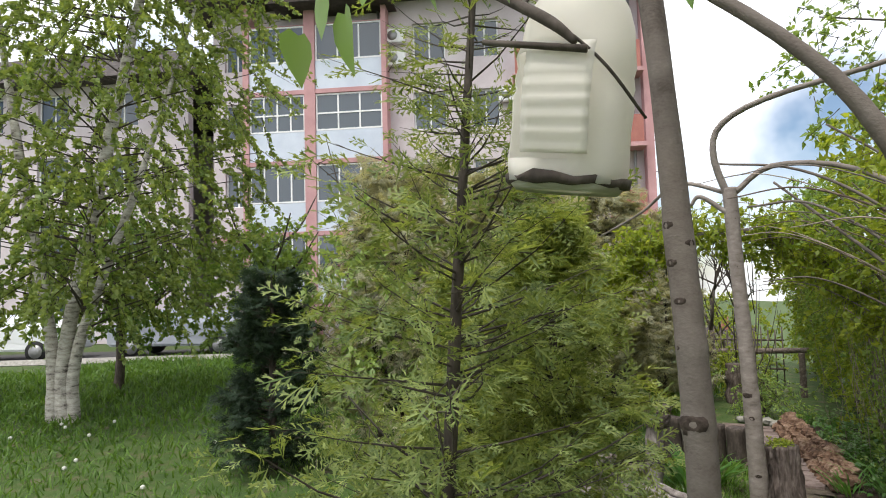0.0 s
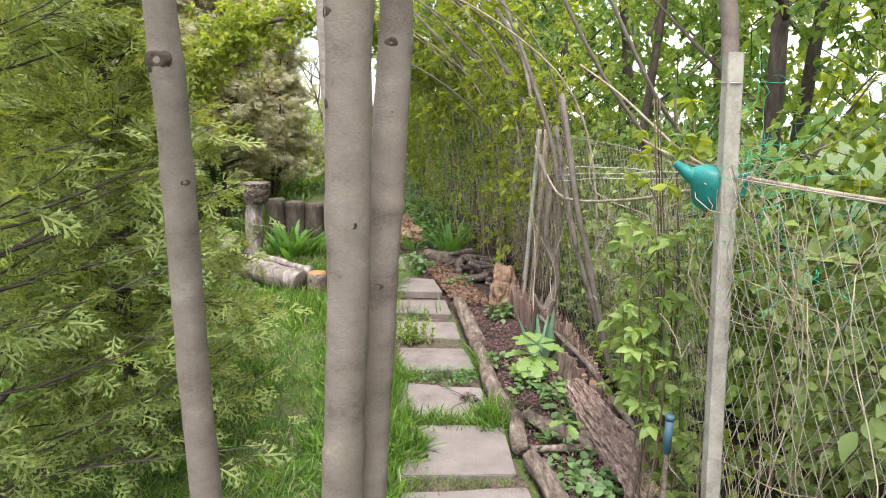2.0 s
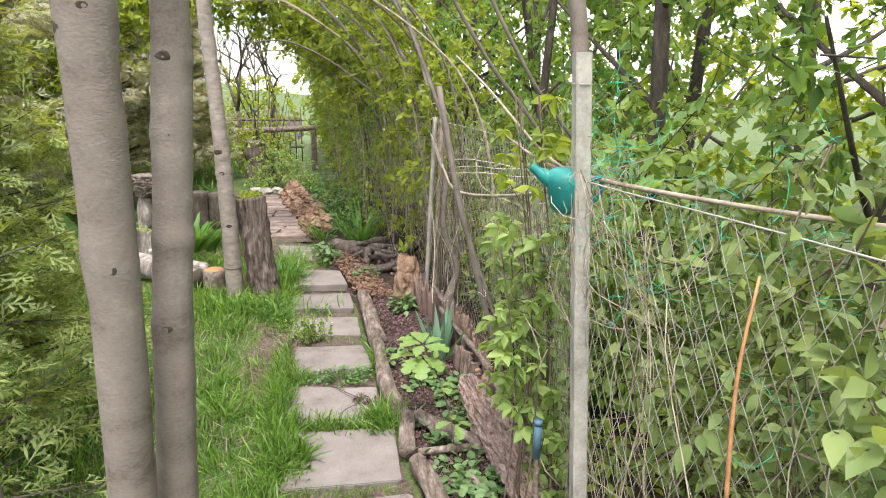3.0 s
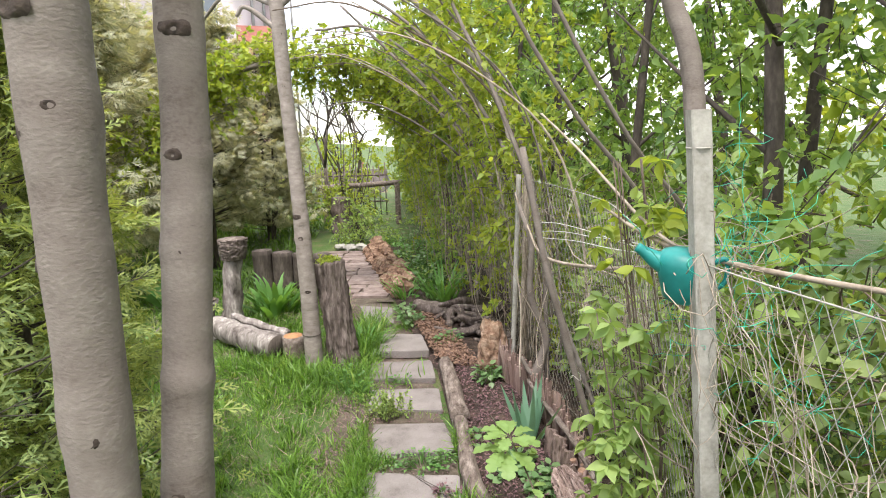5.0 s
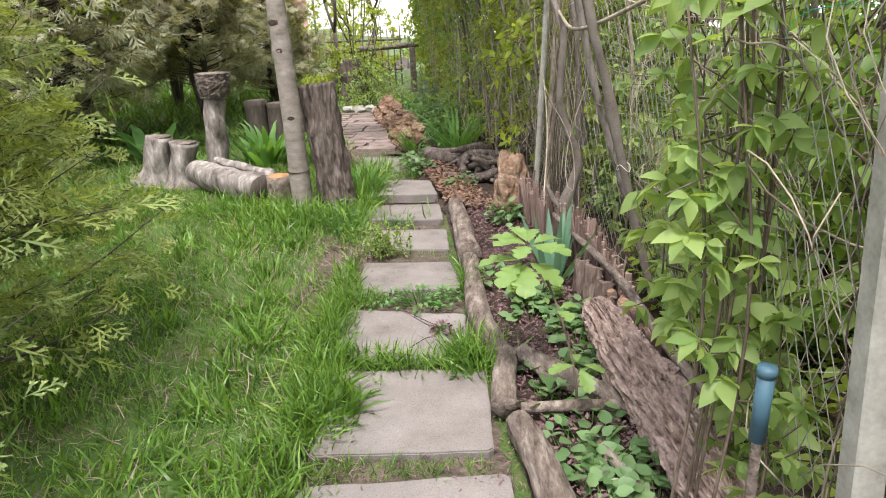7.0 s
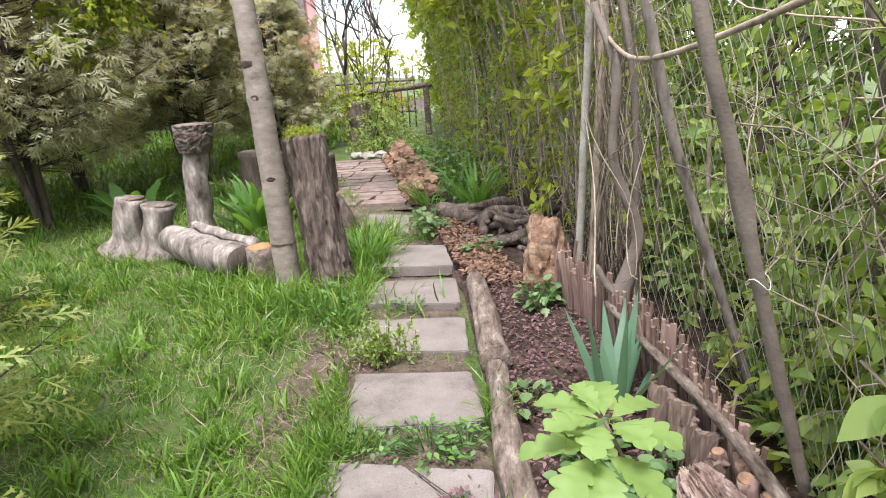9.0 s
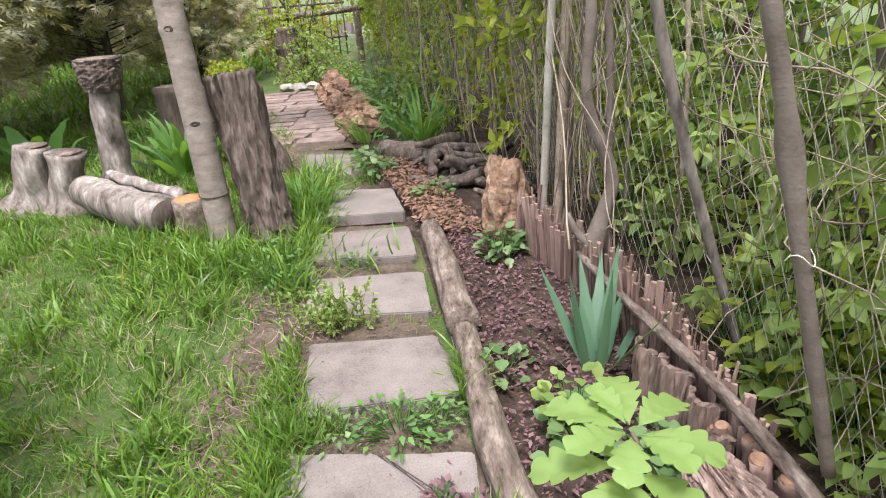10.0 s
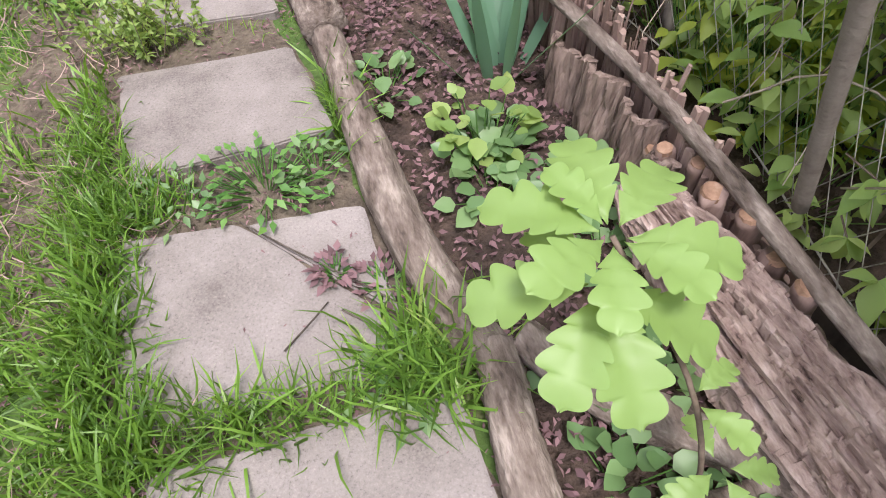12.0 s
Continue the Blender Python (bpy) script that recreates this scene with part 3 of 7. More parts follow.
trunk_tree("straight grey-brown ash trunk with ringed branch scars", [(0.27, 1.24, -0.05), (0.30, 1.27, 0.6), (0.325, 1.29, 1.1), (0.343, 1.33, 1.43), (0.352, 1.36, 1.7), (0.352, 1.4, 2.3), (0.40, 1.45, 3.5)],
           (0.036, 0.034, 0.033, 0.032, 0.030, 0.025, 0.018), M_BARK, [], [(1.43, 265, 0.008), (1.56, 262, 0.010), (1.72, 280, 0.013), (1.27, 270, 0.006)], seed=3)
trunk_tree("leaning ash trunk pruned at the top beside a stump", [(-0.297, 4.60, -0.05), (-0.300, 4.60, 0.25), (-0.305, 4.60, 0.60), (-0.312, 4.60, 0.90), (-0.325, 4.61, 1.22), (-0.36, 4.63, 1.9), (-0.38, 4.65, 2.4)],
           (0.062, 0.058, 0.054, 0.050, 0.044, 0.046), M_SUNLITBARK,
           [([(-0.38, 4.65, 2.3), (-0.46, 4.6, 2.62), (-0.40, 4.58, 2.82), (-0.1, 4.5, 2.93), (0.5, 4.4, 3.0), (1.2, 4.2, 3.1)], (0.026, 0.022, 0.02, 0.018, 0.016, 0.012)),
            ([(-0.37, 4.65, 2.35), (-0.1, 4.65, 2.52), (0.4, 4.6, 2.4), (0.9, 4.5, 1.9), (1.08, 4.4, 1.3)], (0.02, 0.017, 0.015, 0.012)),
            ([(-0.37, 4.66, 2.36), (-0.75, 4.9, 2.5), (-1.1, 5.2, 2.35), (-1.5, 5.4, 2.2)], (0.016, 0.013, 0.01, 0.006)),
            ([(-0.36, 4.63, 2.2), (-0.55, 4.6, 2.35), (-0.62, 4.6, 2.3)], (0.018, 0.015, 0.012))], [(0.9, 265, 0.016), (1.05, 250, 0.02), (0.55, 280, 0.014)], 8, seed=4)


# ---- feeder bottle ----
def bottle():
    e = thing("bird_feeder", "milky plastic water bottle cut open as a hanging bird feeder", "bird feeder", (-0.165, 0.98, 1.91))
    prof = [(0.0, 0.012), (0.045, 0.004), (0.070, 0.0), (0.080, 0.012), (0.083, 0.04), (0.081, 0.09), (0.083, 0.125), (0.079, 0.135), (0.082, 0.15), (0.079, 0.165), (0.082, 0.18), (0.077, 0.20),
            (0.074, 0.225), (0.066, 0.25), (0.05, 0.275), (0.032, 0.292), (0.024, 0.30), (0.024, 0.325), (0.0, 0.328)]
    V, F, S = [], [], 28
    for r, z in prof:
        for k in range(S):
            th = 2 * math.pi * k / S
            sq = 1 - 0.07 * math.cos(4 * th) * (1 if z < 0.2 else 0.3)
            V.append((r * sq * math.cos(th), r * sq * math.sin(th), z))
    for i in range(len(prof) - 1):
        for k in range(S):
            k2 = (k + 1) % S
            if 4 <= i < 10 and 17 <= k <= 21:
                continue
            F.append((i * S + k, i * S + k2, (i + 1) * S + k2, (i + 1) * S + k))
    b = py_mesh("bottle_body", V, F, M_BOTTLE, e, True)
    so = b.modifiers.new("wall", "SOLIDIFY")
    so.thickness = 0.0012
    # the ribbed panel that was cut on three sides and bent out
    V, F = [], []
    for j in range(25):
        for i in range(9):
            u, v = i / 8 - 0.5, j / 24
            V.append((u * 0.085, -0.092 - 0.012 * math.sin(v * 3.1) - 0.0018 * math.sin(v * 44), 0.045 + v * 0.14))
    for j in range(24):
        for i in range(8):
            F.append((j * 9 + i, j * 9 + i + 1, (j + 1) * 9 + i + 1, (j + 1) * 9 + i))
    p = py_mesh("ribbed_flap", V, F, M_BOTTLE, e, True)
    p.modifiers.new("wall", "SOLIDIFY").thickness = 0.0012
    v, f = [], []
    for k in range(20):
        th = 2 * math.pi * k / 20
        for r, z in ((0.05, 0.006), (0.0842, 0.009 + 0.003 * math.sin(k * 3.1)), (0.0862, 0.021 + 0.004 * math.sin(k * 2.3) + 0.003 * math.sin(k * 5.1)), (0.05, 0.022)):
            v.append((r * math.cos(th), r * math.sin(th), z))
    for k in range(20):
        for q in range(4):
            f.append((k * 4 + q, k * 4 + (q + 1) % 4, ((k + 1) % 20) * 4 + (q + 1) % 4, ((k + 1) % 20) * 4 + q))
    py_mesh("old_seed_crust", v, f, M_DARKBARK, e, True, "dark brown crust of old seed")
    tube("cap", [(0, 0, 0.30), (0, 0, 0.335)], (0.029, 0.028), M_DARKBARK, e, 14)
    tube("wire", [(-0.02, -0.02, 0.30), (-0.06, -0.07, 0.24), (-0.02, -0.095, 0.215), (0.05, -0.09, 0.16), (0.10, -0.03, 0.10)], (0.0022,), M_DARKBARK, e, 5, 24)
    tube("wire", [(0.0, 0.0, 0.33), (0.01, 0.0, 0.42), (0.0, 0.03, 0.52)], (0.002,), M_DARKBARK, e, 5, 12)
    tube("perch_stick", [(-0.10, -0.10, 0.185), (0.035, -0.105, 0.17)], (0.004, 0.005), M_DARKBARK, e, 6)
    tube("hanging_branch", [(-0.12, -0.06, 0.27), (-0.02, -0.1, 0.21), (0.02, -0.1, 0.18)], (0.007, 0.008, 0.005), M_DARKBARK, e, 7, 10)
    e.rotation_euler = (radians(4), radians(8), radians(8))
    e.scale = (1.1, 1.1, 1.08)


bottle()

# a few heart-shaped leaves hanging close over the path
def near_leaves():
    e = thing("linden_twig", "thin twig with bright green heart-shaped linden leaves", "twig", (-0.3, 0.7, 2.3))
    rows = [((-0.49, 0.75, 2.155), 0.075), ((-0.40, 0.75, 2.165), 0.085), ((-0.45, 0.75, 2.20), 0.06), ((-0.36, 0.75, 2.23), 0.06), ((-0.26, 0.76, 2.19), 0.05), ((-0.16, 0.76, 2.17), 0.05), ((0.07, 0.72, 2.12), 0.075)]
    hv = np.array([(0, 0, 0), (0.22, -0.1, 0.04), (0.44, 0.06, 0.07), (0.46, 0.34, 0.05), (0.28, 0.68, 0.0), (0, 1.05, -0.1), (-0.28, 0.68, 0.0), (-0.46, 0.34, 0.05), (-0.44, 0.06, 0.07), (-0.22, -0.1, 0.04), (0, 0.4, -0.02)])
    hf = np.array([(10, i, (i + 1) % 10) for i in range(10)])
    for i, (p, s) in enumerate(rows):
        q = np.array([p]) - np.array([(-0.3, 0.7, 2.3)])
        scatter("leaf", q, [(0.12 * (i % 3 - 1), 0.1, -1)], s, M_OAKLEAF, (hv, hf), e, np.random.default_rng(i + 4), width=1)
    tube("stem", [(-0.5, 0.1, 0.2), (-0.1, 0.16, 0.10), (0.02, 0.2, 0.05), (0.3, 0.15, 0.10)], (0.003, 0.002), M_DARKBARK, e, 5, 14)


near_leaves()


# ---- logs, stumps and stones ----
def log(name, label, pts, radii, mat, seed, rough=0.12, sides=14, n=18, *, category="log", cut=None, knots=(), furrow=0.0):
    e = thing(name, label, category, tuple(pts[0]))
    o = np.array(pts[0])
    q = np.asarray(pts, dtype=float) - o
    tube("bark", q, radii, mat, e, sides, n, rough, seed, knots, furrow=furrow)
    if cut:
        for i, j in ((0, 1), (-1, -2)):
            d = unit(q[i] - q[j])
            r = radii[0] if i == 0 else radii[-1]
            tube("cut_end", [q[i] - d * 0.004, q[i] + d * 0.003], (r * 0.88, r * 0.86), cut, e, sides)
    return e


log("edging_log", "weathered barkless log edging the path", [(0.59, 4.55, 0.035), (0.635, 4.2, 0.04), (0.675, 3.80, 0.045), (0.685, 3.72, 0.045)], (0.046, 0.05, 0.055), M_LOG, 1, cut=M_LOG, sides=36, n=90, furrow=0.13)
log("edging_log", "curved barkless branch edging the path", [(0.685, 3.70, 0.03), (0.705, 3.4, 0.035), (0.73, 3.12, 0.035), (0.77, 2.94, 0.03), (0.80, 2.84, 0.02)], (0.034, 0.04, 0.042, 0.04), M_LOG, 2, sides=36, n=90, furrow=0.13)
log("edging_log", "short pale barkless log edging the path", [(0.815, 2.84, 0.035), (0.80, 2.70, 0.04), (0.795, 2.55, 0.04)], (0.032, 0.036, 0.036), M_LOG, 3, cut=M_LOG, sides=36, n=90, furrow=0.13)
log("edging_log", "cracked short log half sunk in the soil", [(0.83, 2.49, 0.03), (0.875, 2.32, 0.035), (0.93, 2.02, 0.03)], (0.036, 0.04, 0.04), M_LOG, 4, rough=0.2, cut=M_LOG, sides=36, n=90, furrow=0.13)
log("edging_log", "knotted grey log lying across the planting bed", [(0.86, 2.84, 0.04), (0.95, 2.71, 0.045), (1.06, 2.61, 0.04), (1.18, 2.50, 0.04)], (0.032, 0.036, 0.03, 0.033), M_LOG, 5, rough=0.2, sides=36, n=90, furrow=0.13)
log("stick", "thin grey stick lying across the planting bed", [(0.84, 2.54, 0.04), (1.02, 2.545, 0.045), (1.24, 2.55, 0.04)], (0.015, 0.016, 0.013), M_LOG, 6, category="stick")
log("stick", "thin grey stick lying on dark mulch", [(1.02, 2.40, 0.03), (1.08, 2.25, 0.03), (1.15, 2.08, 0.03)], (0.015, 0.014), M_LOG, 7, category="stick")


def rotten_log():
    """A half-decayed log whose thick bark has split into long ridges with dark cracks between them."""
    e = thing("rotten_log", "rotting grey-pink log with furrowed bark along the fence", "log", (1.11, 3.02, 0.11))
    axis = spline([(0, 0, 0), (0.035, -0.14, -0.03), (0.06, -0.34, -0.035), (0.095, -0.60, -0.04), (0.15, -1.0, -0.055)], 330)
    rad = np.interp(np.linspace(0, 1, 330), [0, 0.1, 0.3, 0.5, 0.75, 1], (0.035, 0.058, 0.075, 0.085, 0.085, 0.07))
    S, V, F = 110, [], []
    for i in range(330):
        y = axis[i][1]
        for k in range(S):
            th = 2 * math.pi * k / S
            c, z = math.cos(th), math.sin(th)
            warp = 0.25 * noise.noise(Vector((c * 2, z * 2, y * 9)))
            q = Vector((c * 4.2 + warp, z * 4.2 + warp, y * 5.5))
            ridge = abs(noise.noise(q)) * 2.2
            fine = abs(noise.noise(Vector((c * 11, z * 11, y * 9 + 5)))) * 1.6
            brk = noise.noise(Vector((c * 6, z * 6, y * 26)))
            plate = noise.cell(Vector((c * 5.5 + 3 * warp, z * 5.5 + 3 * warp, y * 17 + 2 * brk)))
            r = rad[i] * (0.73 + 0.07 * plate + 0.30 * min(1, ridge) ** 0.6 + 0.10 * fine + 0.08 * brk + 0.10 * noise.noise(Vector((c * 1.2, z * 1.2, y * 5))))
            wob = 0.02 * noise.noise(Vector((c * 5, z * 5, 3))) if i < 8 else 0
            V.append((axis[i][0] + r * c, axis[i][1] + wob, axis[i][2] + r * z))
    for i in range(329):
        for k in range(S):
            F.append((i * S + k, i * S + (k + 1) % S, (i + 1) * S + (k + 1) % S, (i + 1) * S + k))
    V += [tuple(axis[0]), tuple(axis[-1])]
    for k in range(S):
        F.append((len(V) - 2, (k + 1) % S, k))
        F.append((len(V) - 1, 329 * S + k, 329 * S + (k + 1) % S))
    py_mesh("bark", V, F, M_ROT, e, False)


rotten_log()
# solid log: its dark end discs paint the shade inside the hollow
log("fallen_log", "hollow grey log lying in the grass", [(-1.24, 5.32, 0.10), (-0.92, 5.03, 0.10), (-0.60, 4.78, 0.10)], (0.085, 0.095, 0.09), M_PALEWOOD, 9, rough=0.2, sides=18, cut=M_DARKBARK)
log("fallen_log", "pale split log lying on a hollow log", [(-1.10, 5.36, 0.165), (-0.85, 5.11, 0.17), (-0.55, 4.88, 0.165)], (0.030, 0.034, 0.028), M_PALEWOOD, 10, rough=0.45, sides=22, n=40, furrow=0.3)
log("wood_block", "short sawn wood block with an orange top", [(-0.475, 4.76, -0.01), (-0.475, 4.76, 0.185)], (0.078, 0.075), M_LOG, 11, rough=0.08, sides=18, n=6, category="wood block", cut=M_CUT)


def stump(label, pts, radii, mat, topmat, seed, rough=0.16, flute=0, category="stump", n=22):
    e = thing("stump", label, category, (pts[0][0], pts[0][1], 0))
    o = np.array((pts[0][0], pts[0][1], 0))
    q = np.asarray(pts, dtype=float) - o
    v, f = tube_arrays(spline(q, n if not flute else 50), radii, 30 if not flute else 72, rough, seed, furrow=flute)
    py_mesh("bark", v, f, mat, e, True)
    tube("sawn_top", [q[-1] + np.array((0, 0, -0.006)), q[-1] + np.array((0, 0, 0.004))], (radii[-1] * 0.86, radii[-1] * 0.84), topmat, e, 22)
    return e


stump("tall dark furrowed stump with moss on its top", [(-0.105, 4.68, -0.04), (-0.118, 4.69, 0.12), (-0.145, 4.70, 0.40), (-0.175, 4.71, 0.72)], (0.118, 0.098, 0.092, 0.092), M_OLDBARK, M_OLDBARK, 21, 0.18, 0.26)
stump("gnarled pale stump carrying a wooden disc", [(-1.26, 5.72, -0.03), (-1.235, 5.71, 0.12), (-1.22, 5.7, 0.30), (-1.19, 5.7, 0.56)], (0.13, 0.085, 0.072, 0.075), M_PALEWOOD, M_PALEWOOD, 22, 0.35)
stump("thick bark-covered wooden disc on a stump", [(-1.18, 5.7, 0.565), (-1.18, 5.7, 0.65), (-1.18, 5.7, 0.735)], (0.095, 0.115, 0.12), M_OLDBARK, M_LOG, 23, 0.12, 0.16, category="wooden disc")
stump("smooth weathered grey stump with flared roots", [(-1.62, 5.47, -0.03), (-1.58, 5.47, 0.08), (-1.53, 5.47, 0.33)], (0.17, 0.11, 0.085), M_PALEWOOD, M_LOG, 24, 0.38)
stump("smooth weathered grey stump with a sawn top", [(-1.38, 5.42, -0.03), (-1.37, 5.42, 0.08), (-1.34, 5.42, 0.29)], (0.15, 0.10, 0.095), M_PALEWOOD, M_LOG, 25, 0.38)
for i, (x, y, r, h) in enumerate([(-1.33, 6.95, 0.10, 0.40), (-1.13, 6.97, 0.105, 0.37), (-0.93, 7.0, 0.10, 0.35), (-0.73, 7.02, 0.09, 0.33)]):
    stump("dark upright log in a row of garden stumps", [(x, y, -0.04), (x, y, 0.2), (x, y, h)], (r * 1.03, r, r), M_DARKBARK, M_OLDBARK, 30 + i, 0.12, n=8)
stump("broken dark stump at the end of the path", [(-0.35, 5.8, -0.04), (-0.36, 5.8, 0.1), (-0.38, 5.8, 0.22)], (0.13, 0.10, 0.06), M_OLDBARK, M_OLDBARK, 40, 0.4)
stump("old dark stump far along the path", [(-1.15, 10.6, -0.04), (-1.15, 10.6, 0.3), (-1.15, 10.6, 0.55)], (0.17, 0.15, 0.14), M_OLDBARK, M_OLDBARK, 41, 0.3)


def rock(name, label, at, size, seed, mat=M_STONE, parent=None, category="stone", rough=0.38):
    bm = bmesh.new()
    bmesh.ops.create_icosphere(bm, subdivisions=4 if size[2] > 0.15 else 2, radius=1)
    for v in bm.verts:
        q = v.co * 1.4 + Vector((seed * 3.1, 0, 0))
        d = 1 + rough * noise.noise(q) + 0.16 * noise.noise(q * 3) + 0.07 * noise.noise(q * 8)
        v.co = Vector((v.co.x * size[0] * d, v.co.y * size[1] * d, max(-0.75, v.co.z) * size[2] * d))
    me = bpy.data.meshes.new(name)
    bm.to_mesh(me)
    bm.free()
    me.materials.append(mat)
    ob = new(name, me)
    ob.location = at
    if parent:
        ob.parent = parent
        return ob
    return tagged(ob, label, category)


rock("tufa_stone", "upright porous reddish tufa stone in the bed", (0.91, 4.49, 0.16), (0.10, 0.08, 0.20), 3)
def root_tangle(label, at, n, size, mat, seed):
    e = thing("root_wood", label, "root", at)
    rng = np.random.default_rng(seed)
    for i in range(n):
        a = rng.normal(size=3) * size * (0.5, 0.5, 0.3)
        d = unit(rng.normal(size=3) * (1, 1, 0.6)) * size * rng.uniform(0.6, 1.4)
        p0, p2 = a - d, a + d
        p0[2], p2[2] = abs(p0[2]) * 0.7, abs(p2[2]) * 0.9 + 0.02
        m = (p0 + p2) / 2 + rng.normal(size=3) * size * 0.25
        m[2] = abs(m[2])
        r = rng.uniform(0.012, 0.035)
        tube("root", [p0, m, p2], (r, r * 1.2, r * 0.5), mat, e, 12, 22, 0.35, seed + i, furrow=0.3)


root_tangle("tangled dark rotten root wood in the bed", (0.74, 5.6, 0.02), 16, 0.17, M_OLDBARK, 5)
root_tangle("grey twisted rotten roots beside the bark chips", (0.90, 5.25, 0.02), 12, 0.17, M_OLDBARK, 6)
root_tangle("dark crumbling roots under the hedge", (0.95, 4.85, 0.0), 8, 0.13, M_OLDBARK, 7)
log("rotten_log", "short dark rotten log among bark chips", [(0.33, 5.85, 0.07), (0.48, 5.72, 0.07), (0.66, 5.56, 0.06)], (0.06, 0.065, 0.055), M_OLDBARK, 14, rough=0.35)
wall_g = "stones of the low wall"
for i in range(30):
    t = i / 29
    for k in range(2 + i % 2):
        y = 6.45 + 2.3 * t
        x = bed_x(y) + 0.02 + 0.06 * k + rngp.uniform(-0.02, 0.02)
        s = rngp.uniform(0.05, 0.085)
        o = rock("wall_stone", "rough reddish stone of a low path wall", (x + 0.02, y + rngp.uniform(-0.02, 0.02), 0.025 + 0.06 * k), (s * 1.1, s, s * 0.75), 50 + i * 3 + k, rough=0.7)
        tagged(o, group=wall_g)
for i, (x, y, s) in enumerate([(-0.75, 8.95, 0.08), (-0.62, 9.0, 0.07), (-0.9, 9.05, 0.07), (-0.52, 8.9, 0.06)]):
    rock("stone", "small grey stone at the path's end", (x, y, 0.03), (s * 1.2, s, s * 0.7), 120 + i, M_POST)

# far path: worn pinkish boards laid across
far_path = strip_sheet("path_far", lambda y: bed_x(y) - 0.62 - 0.02 * (y - 6), lambda y: bed_x(y) - 0.04, 6.25, 8.85, 40, 8,
                       lambda x, y, u: 0.0 + 0.006 * noise.noise(Vector((x * 4, y * 14, 5))), M_PATHSOIL)
tagged(far_path, "pinkish-grey worn stretch of the path", "path", kind="structure")
M_FLAG = rough_mat("pink_grey_flag", [(0.25, (0.115, 0.082, 0.072)), (0.55, (0.215, 0.165, 0.15)), (0.8, (0.30, 0.245, 0.225))], 12, bump=0.7, fine=70, objvar=0.25, depth=0.006)
for i in range(15):
    y = 6.42 + i * 0.16
    w = 0.56
    a = bed_x(y) - 0.62
    cut = rngp.uniform(0.3, 0.7)
    for u0, u1 in ((0.02, cut - 0.02), (cut + 0.02, 0.98)):
        x0, x1 = a + w * u0, a + w * u1
        j = [rngp.uniform(-0.02, 0.02) for _ in range(8)]
        bm = bmesh.new()
        top = [bm.verts.new(p) for p in ((x0 + j[0], y + j[1], 0.016), (x1 + j[2], y + j[3], 0.018), (x1 + j[4], y + 0.14 + j[5], 0.017), (x0 + j[6], y + 0.14 + j[7], 0.015))]
        fc = bm.faces.new(top)
        r = bmesh.ops.extrude_face_region(bm, geom=[fc])
        for g in r["geom"]:
            if isinstance(g, bmesh.types.BMVert):
                g.co.z -= 0.03
        bmesh.ops.recalc_face_normals(bm, faces=bm.faces[:])
        part("flagstone", bm, M_FLAG, far_path)


